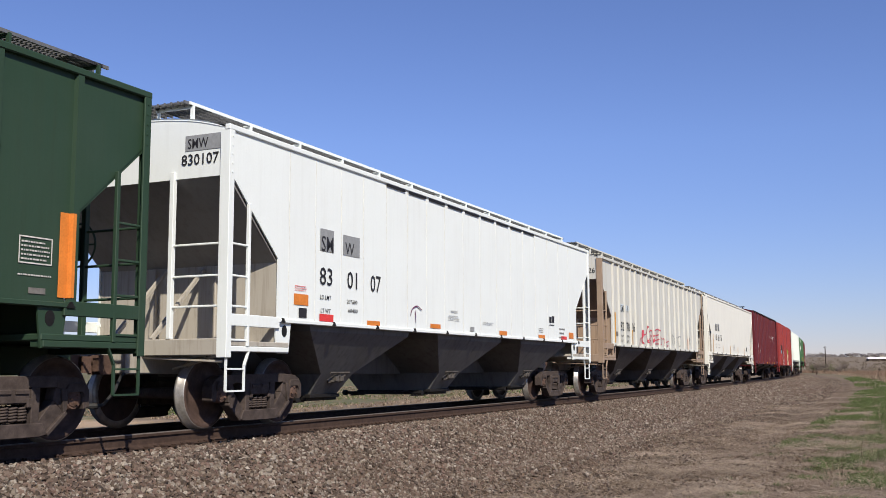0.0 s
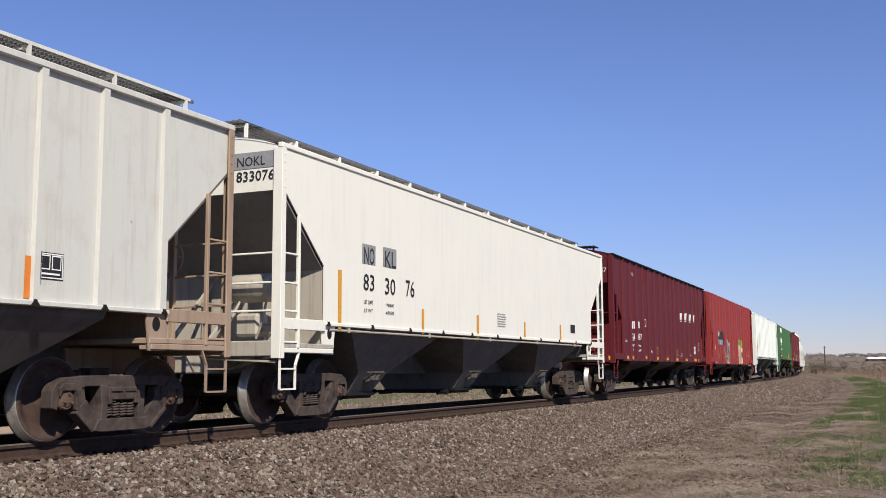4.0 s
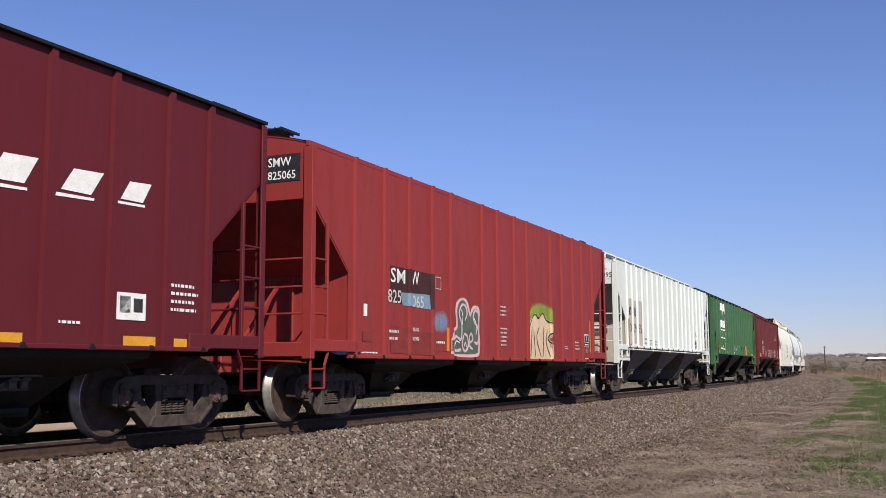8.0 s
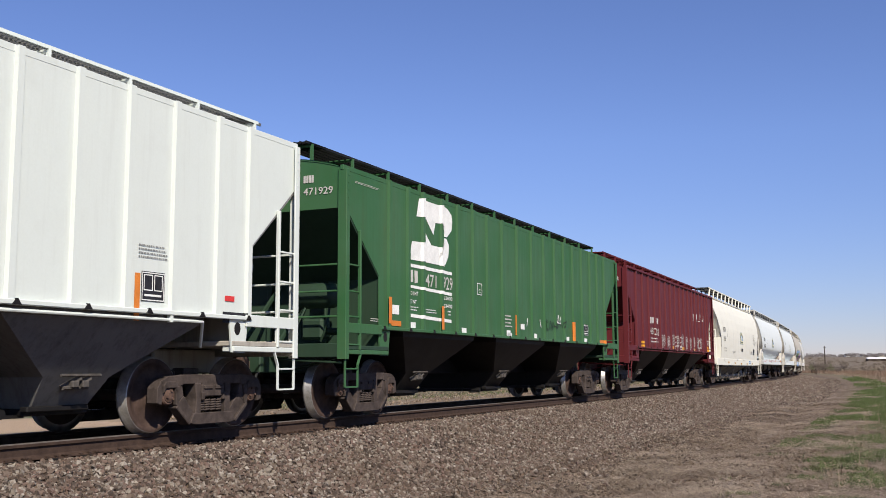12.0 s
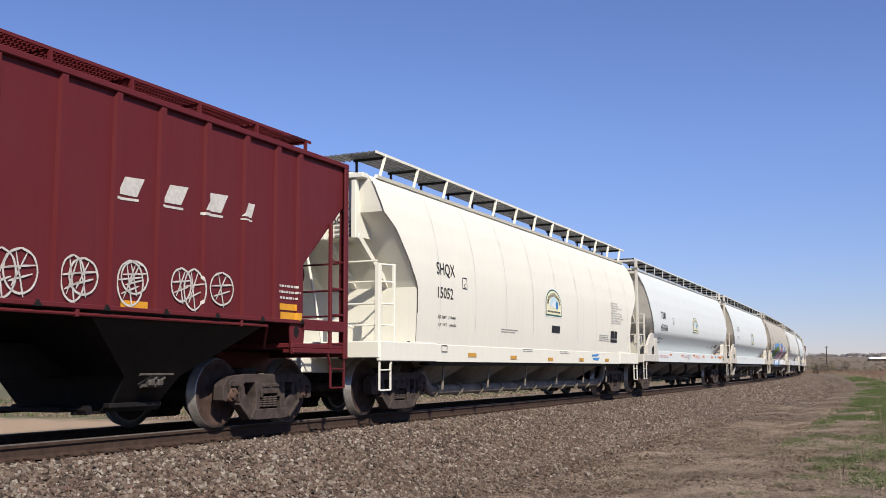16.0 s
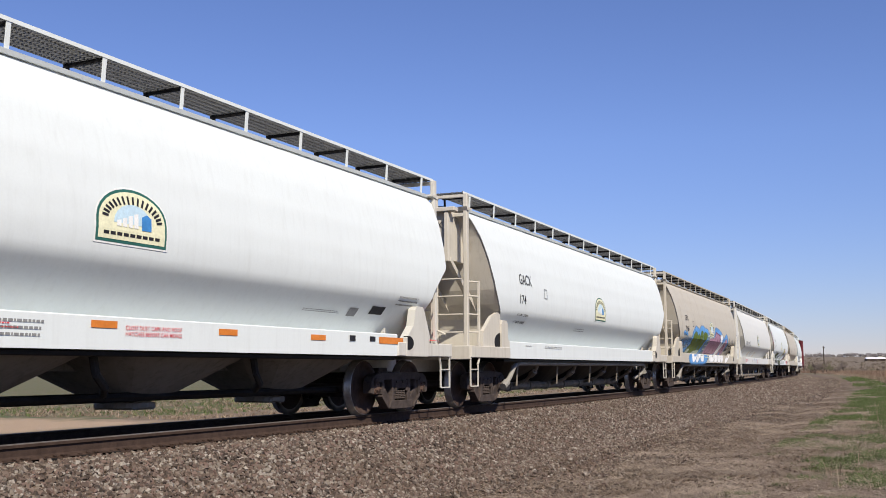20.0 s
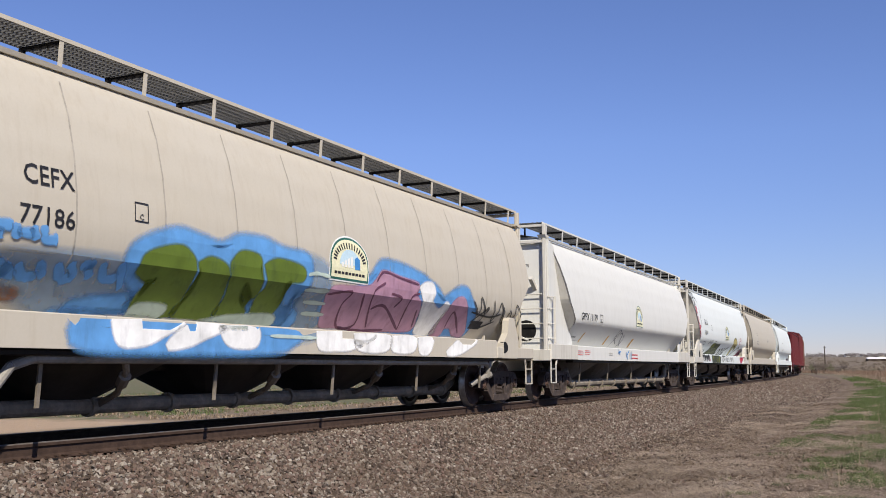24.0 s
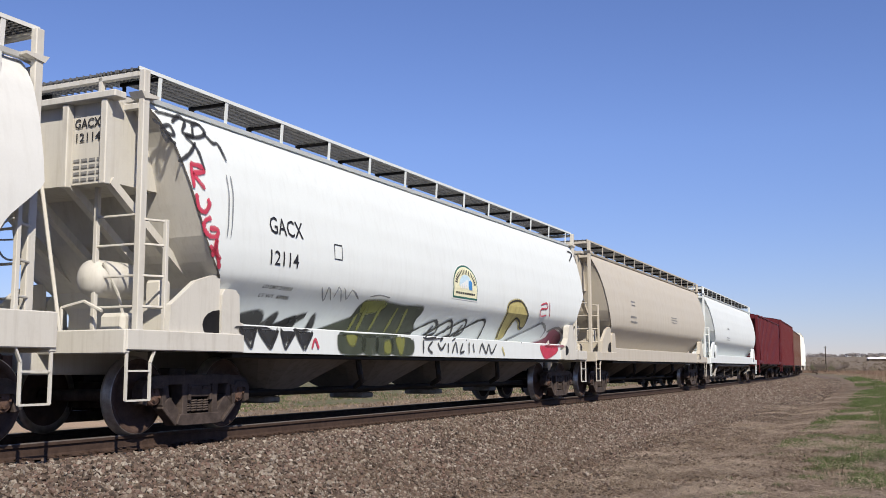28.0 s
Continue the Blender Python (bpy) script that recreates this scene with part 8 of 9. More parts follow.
S14.stroke("graffiti_stroke", 0.02, "mist_grey", (-4.67, 2.02), (-4.41, 1.84), (-4.49, 2.04), (-4.22, 1.86))
S14.stroke("graffiti_stroke", 0.02, "mist_grey", (-4.19, 1.9), (-4.19, 2.06), (-3.91, 1.86))
S14.stroke("graffiti_stroke", 0.02, "mist_grey", (-4.03, 2.06), (-3.8, 1.9), (-3.78, 2.04), (-3.44, 1.92))
S14.stroke("graffiti_stroke", 0.02, "mist_grey", (-3.13, 1.98), (-2.83, 2.02), (-2.47, 2.0))
S14.stroke("graffiti_stroke", 0.05, "mist_ink", (-1.2, 1.36), (-0.45, 1.64), (-0.13, 1.7), (0.09, 1.46), (-1.16, 1.34))
S14.stroke("graffiti_stroke", 0.05, "mist_ink", (-0.49, 1.32), (0.25, 1.68), (0.55, 1.72), (0.85, 1.48), (0.56, 1.4))
S14.stroke("graffiti_stroke", 0.05, "mist_ink", (0.06, 1.34), (0.91, 1.72), (1.2, 1.76), (1.34, 1.54), (1.05, 1.46))
S14.stroke("graffiti_stroke", 0.05, "mist_ink", (0.73, 1.36), (1.68, 1.76), (2.15, 1.78), (2.38, 1.4))
S14.stroke("graffiti_stroke", 0.05, "mist_ink", (-0.19, 1.5), (-0.14, 1.62))
S14.stroke("graffiti_stroke", 0.05, "mist_ink", (0.51, 1.5), (0.55, 1.64))
S14.stroke("graffiti_stroke", 0.05, "mist_ink", (1.08, 1.54), (1.15, 1.68))
S14.stroke("graffiti_stroke", 0.04, "mist_ink", (-1.21, 1.32), (-1.21, 1.08))
S14.stroke("graffiti_stroke", 0.04, "mist_ink", (-0.83, 1.3), (-1.01, 1.18), (-0.83, 1.08))
S14.stroke("graffiti_stroke", 0.04, "mist_ink", (-0.6, 1.28), (-0.45, 1.16), (-0.26, 1.28))
S14.stroke("graffiti_stroke", 0.04, "mist_ink", (-0.14, 1.28), (-0.14, 1.1))
S14.stroke("graffiti_stroke", 0.04, "mist_ink", (0.04, 1.1), (0.2, 1.3), (0.29, 1.1))
S14.stroke("graffiti_stroke", 0.04, "mist_ink", (0.55, 1.3), (0.42, 1.12), (0.62, 1.14))
S14.stroke("graffiti_stroke", 0.04, "mist_ink", (0.85, 1.32), (0.85, 1.1))
S14.stroke("graffiti_stroke", 0.04, "mist_ink", (1.05, 1.3), (1.11, 1.12))
S14.stroke("graffiti_stroke", 0.04, "mist_ink", (1.38, 1.12), (1.52, 1.3), (1.73, 1.12), (1.87, 1.3), (2.03, 1.12), (2.31, 1.32))
S14.spray("mist_yellow", 1, (3.37, 1.48), (3.14, 1.76), (2.97, 2.14), (3.26, 2.28), (3.75, 2.3), (4.13, 2.14), (4.43, 1.88), (4.47, 1.74), (4.26, 1.74), (4.03, 1.86), (3.68, 1.92), (3.59, 1.78), (3.7, 1.52))
S14.stroke("graffiti_stroke", 0.035, "mist_ink", (3.37, 1.48), (3.14, 1.76), (2.97, 2.14), (3.26, 2.28), (3.75, 2.3), (4.13, 2.14), (4.43, 1.88), (4.47, 1.74), (4.26, 1.74), (4.03, 1.86), (3.68, 1.92), (3.59, 1.78), (3.7, 1.52))
S14.stroke("graffiti_stroke", 0.05, "mist_grey", (3.81, 1.38), (5.15, 1.78), (5.53, 1.88), (6.07, 1.74), (6.11, 1.56))
S14.stroke("graffiti_stroke", 0.05, "mist_grey", (6.25, 1.7), (6.82, 1.82), (7.75, 1.68), (7.81, 1.76))
S14.spray("mist_rose", 1, (6.13, 1.44), (6.5, 1.56), (6.53, 1.76), (7.39, 1.64), (7.6, 1.42), (5.46, 1.34))
S14.spray("mist_red", 1, (5.08, 1.3), (6.31, 1.32), (6.16, 1.18), (5.44, 1.06))
S14.stroke("graffiti_stroke", 0.03, "mist_red", (5.08, 2.3), (5.46, 2.36), (5.53, 2.24), (5.1, 2.2), (5.12, 2.04), (5.53, 2.08))
S14.stroke("graffiti_stroke", 0.03, "mist_red", (5.67, 2.4), (5.76, 2.04))
S14.stroke("graffiti_stroke", 0.05, "mist_yellow", (2.62, 1.26), (2.77, 1.08))
S14.stroke("graffiti_stroke", 0.045, "mist_ink", (-8.22, 3.84), (-8.1, 3.8), (-7.99, 3.64), (-7.88, 3.6))
S14.stroke("graffiti_stroke", 0.045, "mist_ink", (-8.11, 3.76), (-7.91, 3.84), (-7.87, 3.72), (-8.04, 3.72))
S14.stroke("graffiti_stroke", 0.045, "mist_ink", (-7.84, 3.9), (-7.61, 4.04), (-7.56, 3.96), (-7.67, 3.8), (-7.45, 3.78), (-7.63, 3.76), (-7.47, 3.62), (-7.39, 3.34))
S14.stroke("graffiti_stroke", 0.045, "mist_ink", (-7.45, 3.94), (-7.27, 4.0), (-7.19, 3.88), (-7.45, 3.78), (-7.43, 3.92))
S14.stroke("graffiti_stroke", 0.045, "mist_ink", (-7.23, 3.9), (-7.08, 3.78), (-6.96, 3.78), (-6.88, 3.56))
S14.stroke("graffiti_stroke", 0.045, "mist_ink", (-7.46, 3.7), (-7.67, 3.5), (-7.91, 3.36))
S14.stroke("graffiti_stroke", 0.045, "mist_ink", (-8.11, 3.98), (-7.78, 4.0), (-7.21, 4.0))
S14.stroke("graffiti_stroke", 0.045, "mist_ink", (-8.11, 3.76), (-8.07, 3.6), (-7.94, 3.66))
S14.stroke("graffiti_stroke", 0.06, "mist_red", (-7.68, 3.38), (-7.47, 3.38), (-7.42, 3.32), (-7.65, 3.26))
S14.stroke("graffiti_stroke", 0.06, "mist_red", (-7.66, 3.38), (-7.67, 3.06))
S14.stroke("graffiti_stroke", 0.06, "mist_red", (-7.65, 3.26), (-7.45, 3.08))
S14.stroke("graffiti_stroke", 0.06, "mist_red", (-7.63, 3.0), (-7.61, 2.82), (-7.49, 2.78), (-7.39, 2.9), (-7.42, 2.96))
S14.stroke("graffiti_stroke", 0.06, "mist_red", (-7.38, 2.72), (-7.51, 2.66), (-7.53, 2.56), (-7.42, 2.48), (-7.27, 2.5), (-7.27, 2.58), (-7.42, 2.58))
S14.stroke("graffiti_stroke", 0.06, "mist_red", (-7.27, 2.46), (-7.29, 2.34), (-7.18, 2.08))
S14.stroke("graffiti_stroke", 0.06, "mist_red", (-7.27, 2.46), (-7.36, 2.22))
S14.stroke("graffiti_stroke", 0.06, "mist_red", (-7.42, 2.36), (-7.18, 2.2))
S14.stroke("graffiti_stroke", 0.02, "mist_grey", (-6.94, 3.36), (-6.96, 3.02), (-7.07, 2.5))
S14.stroke("graffiti_stroke", 0.02, "mist_grey", (-6.85, 3.36), (-6.87, 3.04), (-6.99, 2.5))
S14.stroke("graffiti_stroke", 0.05, "ink", (8.11, 3.92), (8.46, 3.88), (7.96, 3.64))
S14.stroke("graffiti_stroke", 0.05, "ink", (8.65, 3.87), (8.56, 3.64))
S14.stroke("graffiti_stroke", 0.05, "ink", (9.05, 3.86), (9.05, 3.62))
S14.stroke("graffiti_stroke", 0.05, "ink", (9.55, 3.83), (9.57, 3.6))
S15.bars(-4.62, -4.04, 2.74, 2.98, 2, "ink")
S15.bars(-4.88, -4.0, 2.19, 2.51, 2, "ink")
S15.bars(1.37, 2.5, 2.44, 2.71, 3, "ink")
S16.bars(-3.21, -2.47, 2.64, 2.84, 1, "ink")
S16.bars(-3.6, -2.54, 2.13, 2.33, 2, "ink")

# ---- distance ----
def leaf_cloud(name, label, centres, radii, count, size, colours, seed, category, flat=.7):
    """A crown of many small leaves and twigs round several centres, as one mesh."""
    rnd = np.random.RandomState(seed)
    k = rnd.randint(0, len(centres), count)
    d = rnd.normal(size=(count, 3))
    d /= np.linalg.norm(d, axis=1)[:, None]
    p = np.array(centres)[k] + d * (np.array(radii)[k] * rnd.uniform(.35, 1.1, count))[:, None] * np.array([1, 1, flat])
    a, b = rnd.normal(size=(count, 3)), rnd.normal(size=(count, 3))
    a /= np.linalg.norm(a, axis=1)[:, None]
    b -= a * np.sum(a * b, 1)[:, None]
    b /= np.linalg.norm(b, axis=1)[:, None]
    w = size * rnd.uniform(.5, 1.4, (count, 1))
    v = np.stack([p - a * w, p - b * w * .35, p + a * w, p + b * w * .35], 1).reshape(-1, 3)
    me = bpy.data.meshes.new(name)
    me.from_pydata(v.tolist(), [], np.arange(count * 4).reshape(-1, 4).tolist())
    me.materials.append(colours)
    return me


def foliage_material(name, a, b, c):
    m, n, l, bs = nodes_of(name)
    g = n.new("ShaderNodeNewGeometry")
    r = n.new("ShaderNodeValToRGB")
    e = r.color_ramp.elements
    e[0].color, e[1].color = (*a, 1), (*c, 1)
    e.new(.5).color = (*b, 1)
    l.new(g.outputs["Random Per Island"], r.inputs["Fac"])
    v = stretched(n, l, (1, 1, 1))
    l.new(mix(n, l, times(n, l, noise_node(n, l, v, .8, 3), .5), r.outputs["Color"], tuple(x * .6 for x in b)), bs.inputs["Base Color"])
    bs.inputs["Roughness"].default_value = .9
    return m


TWIG = foliage_material("bare_twigs", (.13, .10, .082), (.18, .145, .12), (.24, .20, .165))
BRUSH = foliage_material("brown_brush", (.11, .085, .065), (.165, .13, .098), (.22, .175, .125))
# distance haze is mixed into this colour: paler and greyer than near twigs
HAZE = foliage_material("haze_tinted_woods", (.18, .155, .15), (.22, .195, .185), (.26, .235, .225))
BUD = foliage_material("budding_shrub", (.10, .10, .05), (.15, .15, .08), (.19, .17, .10))
STRAW = foliage_material("dry_grass", (.11, .074, .049), (.23, .168, .118), (.42, .33, .245))
GRASS = foliage_material("green_grass", (.045, .074, .016), (.078, .112, .030), (.135, .160, .056))


def far(az, d, z=-.85):
    """A place at distance d ahead, az to the right as a slope."""
    return Vector((az * d, d, z))


def land(d):
    k = min(1, max(0, (d - 450) / 1000))
    return -.87 + k * k * (3 - 2 * k) * 16


def build_shrubs():
    rnd = random.Random(3)
    for v in range(3):
        cs, rs = [], []
        bm = bmesh.new()
        for i in range(7):
            a, r = rnd.uniform(0, 6.28), rnd.uniform(.2, 1.3)
            top = Vector((r * math.cos(a), r * math.sin(a), rnd.uniform(1.6, 3.4)))
            rod(bm, (top.x * .2, top.y * .2, 0), top, .06, 5, .015)
            for j in range(3):
                t2 = top + Vector((rnd.uniform(-.8, .8), rnd.uniform(-.8, .8), rnd.uniform(.2, 1.0)))
                rod(bm, top * .8, t2, .02, 4, .006)
                cs.append(tuple(t2)), rs.append(rnd.uniform(.5, .9))
        stems = mesh_of(bm, "stem", M["tie"])
        crown = leaf_cloud("crown", "", cs, rs, 1500, .13, TWIG if v else BUD, 20 + v, "")
        for i in range(7):
            az = rnd.uniform(.362, .395) if i < 4 else rnd.uniform(.39, .46)
            d = rnd.uniform(230, 330)
            ob = tagged(new("shrub"), "leafless brown shrub beside the line", "shrub", "far shrubs")
            p = far(az, d, -.86)
            k = rnd.uniform(.4, .7) if i < 4 else rnd.uniform(.22, .4)
            ob.matrix_world = pose(p.x, p.y, p.z, 0, 0, rnd.uniform(0, 360)) @ Matrix.Scale(k, 4)
            part("stem", stems, None, ob)
            part("crown", crown, None, ob)


def build_woods():
    rnd = np.random.RandomState(8)
    n = 520
    az = rnd.uniform(.30, .72, n)
    d = 1280 + 230 * rnd.rand(n)
    cs = [(a * q, q, land(q) + h) for a, q, h in zip(az, d, rnd.uniform(.5, 4.0, n) * (.55 + .45 * np.sin(az * 90) ** 2))]
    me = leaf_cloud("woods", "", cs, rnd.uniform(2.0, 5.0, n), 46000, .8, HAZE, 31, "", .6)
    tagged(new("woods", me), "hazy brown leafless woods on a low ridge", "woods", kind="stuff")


def build_brush():
    """Low leafless brush and small trees over the fields in front of the ridge."""
    rnd = np.random.RandomState(17)
    n = 900
    az = rnd.uniform(.34, .74, n)
    d = 330 + 800 * rnd.rand(n) ** 1.3
    size = rnd.uniform(.6, 1.6, n) * (1 + .9 * (np.sin(az * 61 + d * .013) > .35))
    cs = [(a * q, q, land(q) + h * .45) for a, q, h in zip(az, d, size)]
    me = leaf_cloud("brush", "", cs, size * 1.5, 62000, .38, BRUSH, 33, "", .6)
    tagged(new("brush", me), "low brown leafless brush in the fields", "brush", kind="stuff")


def build_houses():
    rnd = random.Random(12)
    wall = [paint("far_house_white", (.74, .73, .70), .1), paint("far_house_grey", (.45, .46, .47), .1), paint("far_house_tan", (.52, .46, .38), .1)]
    roof = grimy("far_roof", (.16, .15, .15), .3, .9, 0, .5)
    for i, (az, d, w, h) in enumerate(((.398, 1420, 8, 4), (.407, 1400, 9, 4.5), (.413, 1440, 7, 4), (.420, 1410, 9, 4.5), (.425, 1450, 8, 4), (.431, 1400, 8, 5), (.436, 1430, 9, 4.2), (.447, 1440, 10, 5), (.458, 1420, 8, 4.5))):
        ob = tagged(new("house"), "small pale house on the distant ridge", "house", "houses on the ridge")
        p = far(az, d, land(d) + .4)
        w, h = w * .7, h * .62
        ob.matrix_world = pose(p.x, p.y, p.z, 0, 0, rnd.uniform(-30, 30))
        part("wall", box(bmesh.new(), -w / 2, w / 2, -3.5, 3.5, -3.5, h), wall[i % 3], ob)
        part("roof", beam(bmesh.new(), [(-4.2, h - .05), (4.2, h - .05), (0, h + 2.2)], -w / 2 - .4, w / 2 + .4), roof, ob)
        for k in (-1, 0, 1):
            part("window", box(bmesh.new(), k * w / 3.6 - .5, k * w / 3.6 + .5, -3.56, -3.49, h * .35, h * .65), M["dark"], ob)
    ob = tagged(new("long_shed"), "long low white shed in the fields", "shed")
    p = far(.4265, 920, land(920) + 1.0)
    ob.matrix_world = pose(p.x, p.y, p.z, 0, 0, -12)
    part("wall", box(bmesh.new(), -8.0, 8.0, -4, 4, -2.5, 1.0), M["tie"], ob)
    part("roof", beam(bmesh.new(), [(-4.6, 1.0), (4.6, 1.0), (4.6, 1.15), (0, 2.4), (-4.6, 1.15)], -8.3, 8.3), paint("white_sheet_roof", (.82, .82, .82), .05), ob)


def build_pole():
    d = 330
    p = far(.3758, d, -.86)
    ob = tagged(new("utility_pole"), "weathered wooden utility pole with a crossarm", "pole")
    ob.matrix_world = pose(p.x, p.y, p.z, 0, 0, 20)
    part("shaft", rod(bmesh.new(), (0, 0, -.2), (0, 0, 8.6), .19, 8, .13), M["tie"], ob)
    part("crossarm", box(bmesh.new(), -.55, .55, -.07, .07, 8.0, 8.12), M["tie"], ob)
    for x in (-.45, .45):
        part("insulator", rod(bmesh.new(), (x, 0, 8.12), (x, 0, 8.3), .05, 6), M["grate"], ob)


build_shrubs()
build_woods()
build_brush()
build_houses()
build_pole()


# ---- grass ----
def grass(name, label, mat, count, spots, hgt, width, seed, lean=.5, blades=5, spread=.05):
    """Tufts of narrow bent blades standing on the ground, as one mesh."""
    rnd = np.random.RandomState(seed)
    s, o = spots(rnd, count)
    s, o = np.repeat(s, blades), np.repeat(o, blades)
    n = len(s)
    s, o = s + rnd.normal(0, spread, n), o + rnd.normal(0, spread, n)
    x, y = track_arrays(s, o)
    z = ground_at(s, o, x, y) - .012
    t = rnd.rand(n) * 2 * np.pi
    h = hgt * rnd.uniform(.4, 1.3, n)
    le = lean * h * rnd.uniform(.3, 1.4, n)
    dx, dy = np.cos(t), np.sin(t)
    u = rnd.rand(n) * 2 * np.pi
    wx, wy = np.cos(u) * width * rnd.uniform(.6, 1.3, n), np.sin(u) * width * rnd.uniform(.6, 1.3, n)
    base = np.stack([x, y, z], -1)
    side = np.stack([wx, wy, 0 * wx], -1)
    mid = base + np.stack([dx * le * .35, dy * le * .35, h * .6 * min(1.0, max(.2, 1.2 - .35 * lean))], -1)
    flat = min(1.0, max(.12, 1.15 - .4 * lean))
    tip = base + np.stack([dx * le, dy * le, h * flat], -1)
    v = np.stack([base - side, base + side, mid + side * .8, mid - side * .8, tip], 1).reshape(-1, 3)
    i = 5 * np.arange(n)[:, None]
    me = bpy.data.meshes.new(name)
    me.from_pydata(v.tolist(), [], (i + np.array([[0, 1, 2, 3]])).tolist() + (i + np.array([[3, 2, 4]])).tolist())
    me.materials.append(mat)
    return tagged(new(name, me), label, "grass", kind="stuff")


def litter(name, label, mat, count, spots, length, width, seed, turn=.7):
    """Broken straw lying flat, mostly dragged along the line."""
    rnd = np.random.RandomState(seed)
    s, o = spots(rnd, count)
    n = len(s)
    a = rnd.normal(0, turn, n)
    ln, w = length * rnd.uniform(.3, 1.5, n) / 2, width * rnd.uniform(.6, 1.4, n) / 2
    z = ground_at(s, o, *track_arrays(s, o)) + rnd.uniform(.004, .045, n)
    ends = []
    for e in (-1, 1):
        z = z + rnd.uniform(-.008, .014, n)
        for f in (-1, 1):
            ds, do = e * ln * np.cos(a) - f * w * np.sin(a), e * ln * np.sin(a) + f * w * np.cos(a)
            x, y = track_arrays(s + ds, o + do)
            ends.append(np.stack([x, y, z + f * .0006], -1))
    v = np.stack([ends[0], ends[1], ends[3], ends[2]], 1).reshape(-1, 3)
    me = bpy.data.meshes.new(name)
    me.from_pydata(v.tolist(), [], np.arange(4 * n).reshape(-1, 4).tolist())
    me.materials.append(mat)
    return tagged(new(name, me), label, "straw", kind="stuff")


def strewn(s0, s1, o0, o1, p=1.5, scale=.5, thr=-9.0, seed=0, q=1.0, tilt=0.0):
    """Picks places between stations and offsets, gathered in uneven patches."""
    def pick(r, n):
        s, o = s0 + (s1 - s0) * r.rand(3 * n) ** p, o0 + (o1 - o0) * r.rand(3 * n) ** q
        if thr > -5:
            k = np.array([noise.noise((a * scale, b * scale * 1.9, seed)) + .5 * noise.noise((a * scale * 3.1, b * scale * 4, seed + 7)) for a, b in zip(s, o)])
            ok = k + r.normal(0, .08, len(k)) > thr + tilt * (o1 - o) / (o1 - o0)
            s, o = s[ok], o[ok]
        return s[:n], o[:n]
    return pick


WEED = foliage_material("russet_weeds", (.13, .075, .052), (.21, .135, .092), (.32, .23, .16))
grass("green_grass", "bright green grass patch beside the track", GRASS, 14000, strewn(21, 66, 6.9, 9.8, 1.2, .35, -.35, 3, .7, .5), .11, .009, 41, .6)
grass("green_grass", "short green grass among dry straw", GRASS, 9000, strewn(1, 14, 7.0, 10.5, 1.0, .6, -.05, 4, .8, .3), .08, .005, 42, .9)
grass("green_grass", "thin green grass on the verge", GRASS, 6000, strewn(9, 24, 7.0, 11, 1.0, .5, .02, 5), .085, .006, 49, .8)
grass("green_grass", "short green grass of the far verge", GRASS, 2600, strewn(60, 170, 6.8, 10.5, 1.3, .12, -.05, 6), .14, .016, 50, .6)
grass("dry_grass", "flattened straw-coloured dry grass", STRAW, 12000, strewn(-2, 60, 6.0, 12, 1.4, .6, -.15, 7, .9, .15), .15, .0032, 43, 2.2)
grass("dry_grass", "matted dead grass along the service track", STRAW, 9000, strewn(3, 40, 5.0, 8.2, 1.2, .4, .0, 8), .16, .003, 51, 2.2, 7, .10)
grass("dry_grass", "tall dry weed stalks on the verge", STRAW, 420, strewn(4, 60, 8.2, 14, 1.3, .5, .0, 9), .34, .004, 44, .45, 3)
grass("dry_grass", "pale dry grass field beyond the verge", STRAW, 8000, strewn(15, 260, 9.5, 54, 1.5, .1, -.1, 10, 1.4), .45, .022, 45, .6)
grass("dry_weeds", "russet dry weeds in the fields", WEED, 9000, strewn(50, 330, 12, 75, 1.2, .08, -.05, 11, 1.3), .75, .035, 52, .4)
litter("straw", "broken straw strewn along the service track", STRAW, 52000, strewn(-3, 45, 3.9, 10.5, 1.3, .4, -.05, 12), .22, .008, 46, .8)
litter("straw", "broken straw strewn along the service track", STRAW, 14000, strewn(25, 120, 4.2, 10.0, 1.2, .2, -.05, 13), .4, .02, 53, .7)
PALE = foliage_material("pale_straw", (.20, .145, .10), (.34, .26, .19), (.52, .42, .32))
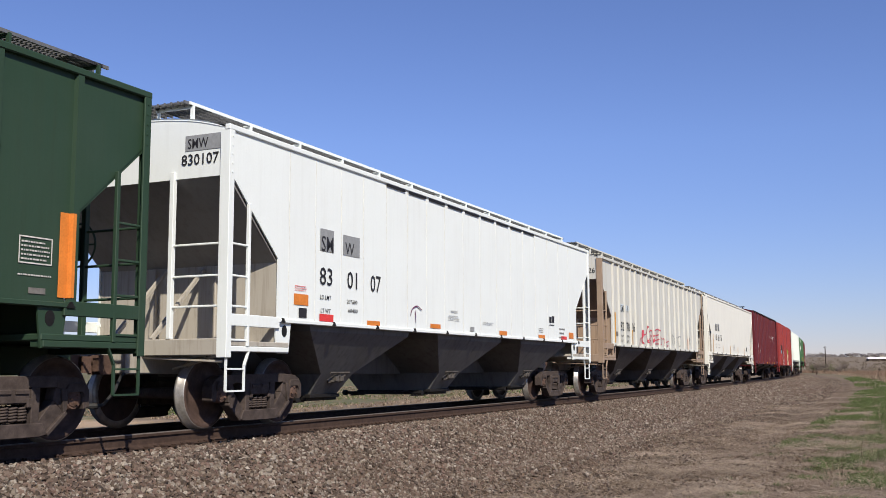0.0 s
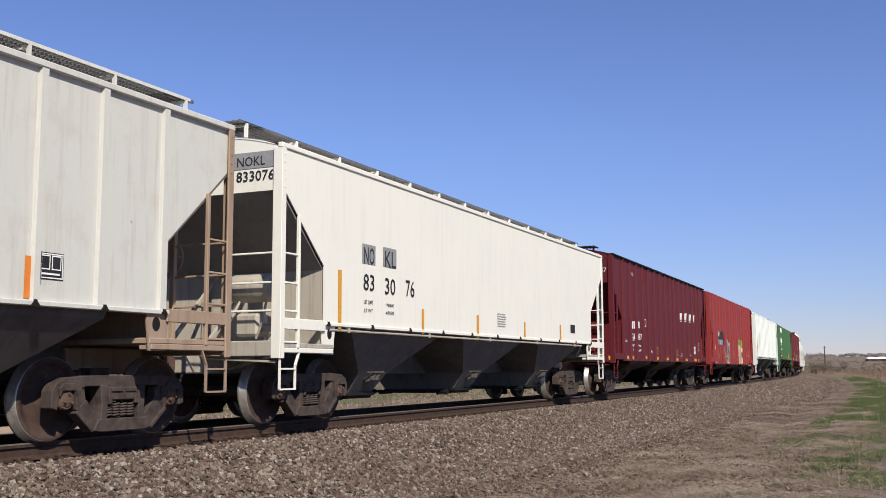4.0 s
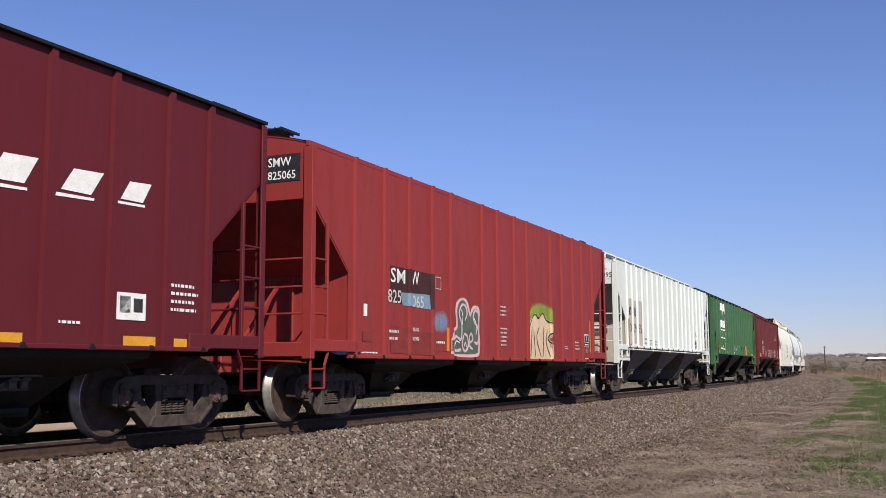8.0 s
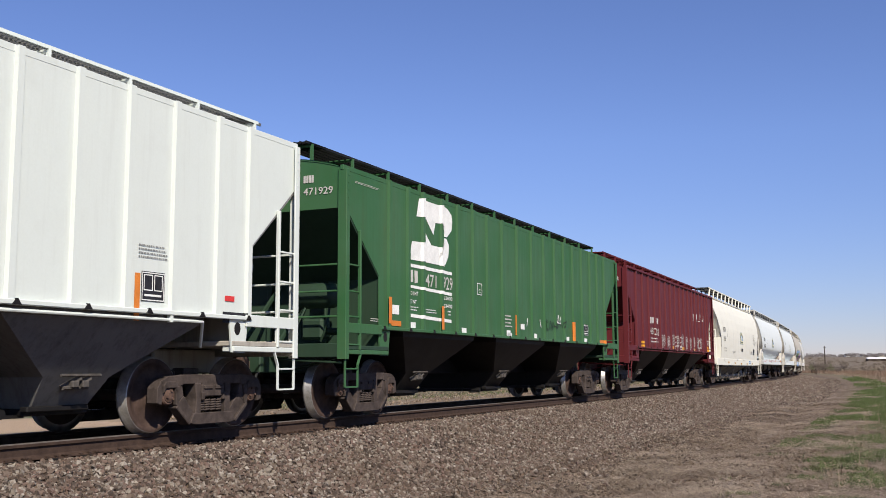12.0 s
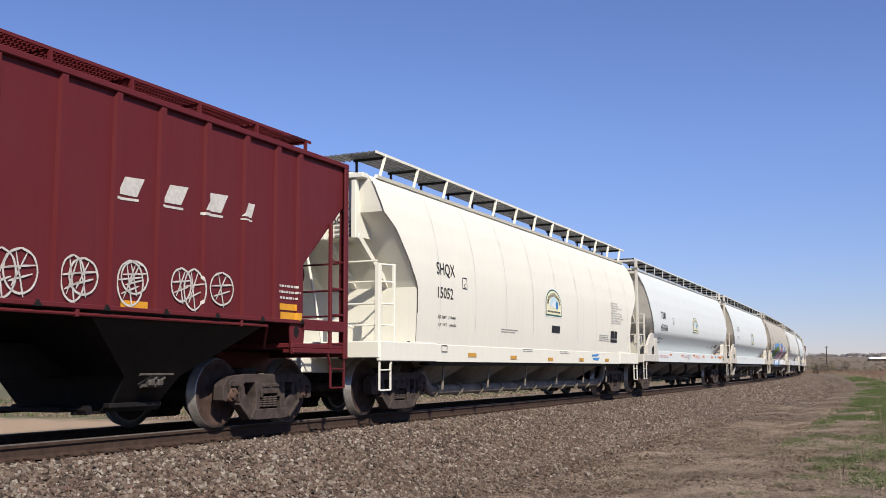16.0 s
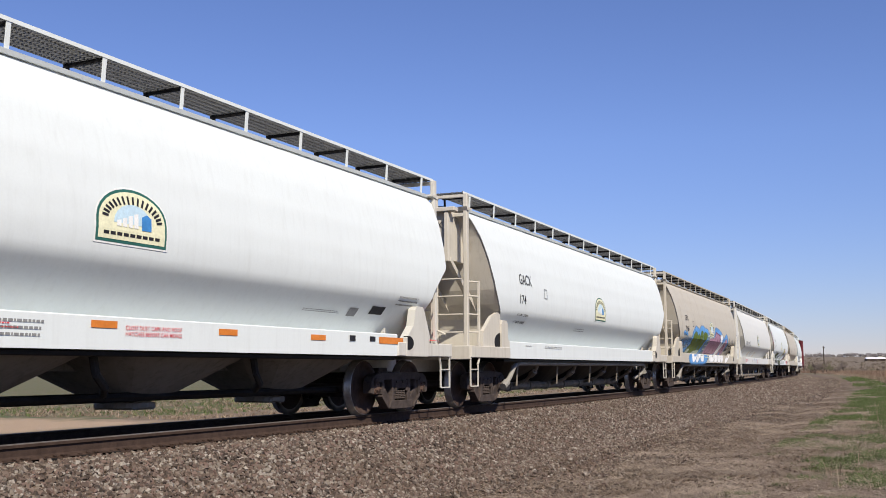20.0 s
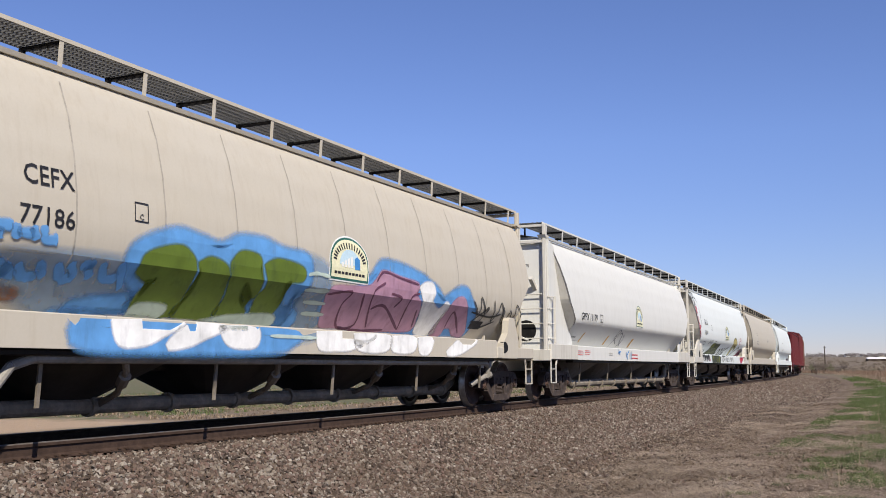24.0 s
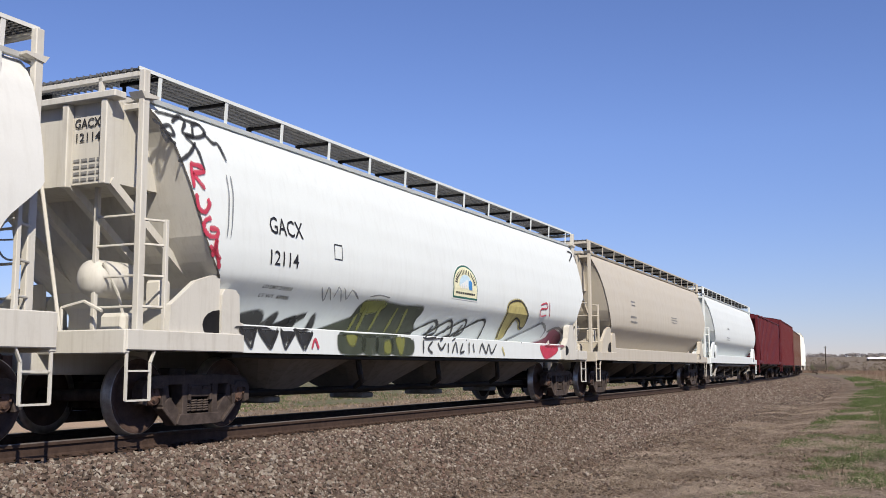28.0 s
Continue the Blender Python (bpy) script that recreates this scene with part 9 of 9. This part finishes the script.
litter("straw", "pale bleached straw in drifts", PALE, 16000, strewn(3, 34, 4.8, 8.4, 1.1, .35, .12, 16), .30, .010, 54, .55)
grass("dry_grass", "pale dead grass lying in drifts", PALE, 3500, strewn(3, 34, 5.0, 8.6, 1.1, .35, .14, 16), .2, .004, 55, 2.0, 6, .12)
litter("straw", "fine broken straw over the dirt", STRAW, 46000, strewn(1, 26, 4.6, 10.5, 1.25, .6, -.2, 18), .11, .006, 56, 1.0)
litter("straw", "fine bleached straw over the dirt", PALE, 16000, strewn(2, 60, 4.4, 9.5, 1.3, .45, .05, 19), .16, .009, 57, .9)
grass("green_grass", "green and yellow grass behind the track", GRASS, 3500, strewn(14, 120, -34, -10.5, 1.3, .12, -.1, 14, .8), .13, .014, 47, .7)
grass("dry_grass", "dry grass behind the track", STRAW, 11000, strewn(14, 120, -33, -8.5, 1.3, .15, -.3, 15, .85), .15, .013, 48, 1.2)


def bed(r, n, lo=.97, hi=4.0, tail=2.2):
    """Offsets over the ballast shoulder, thinning out on to the dirt."""
    o = lo + (hi - lo) * r.rand(n)
    k = r.rand(n) < .16
    return np.where(k, hi - .5 + tail * r.rand(n) ** 1.7, o)


STONE = stone_material()
CLOD = foliage_material("dirt_clods", (.055, .033, .021), (.085, .054, .034), (.15, .10, .066))
rocks("ballast_stones", "grey and reddish crushed stone ballast", 98000, -3.5, 42, 1.35, bed, .037, 11, STONE)
rocks("ballast_stones", "grey and reddish crushed stone ballast", 34000, 38, 150, 1.3, bed, .070, 12, STONE)
rocks("ballast_stones", "crushed stone between the rails", 9000, -6, 45, 1.2, lambda r, n: -3.2 + 3.75 * r.rand(n), .07, 13, STONE)
rocks("ballast_stones", "loose stones strewn on the dirt", 13000, -2, 45, 1.3, lambda r, n: 3.9 + 4.0 * r.rand(n) ** 1.5, .029, 14, STONE)
rocks("dirt_clods", "small brown clods of dirt", 12000, -2, 40, 1.4, lambda r, n: 3.6 + 4.6 * r.rand(n), .036, 15, CLOD, -.012)

motions()
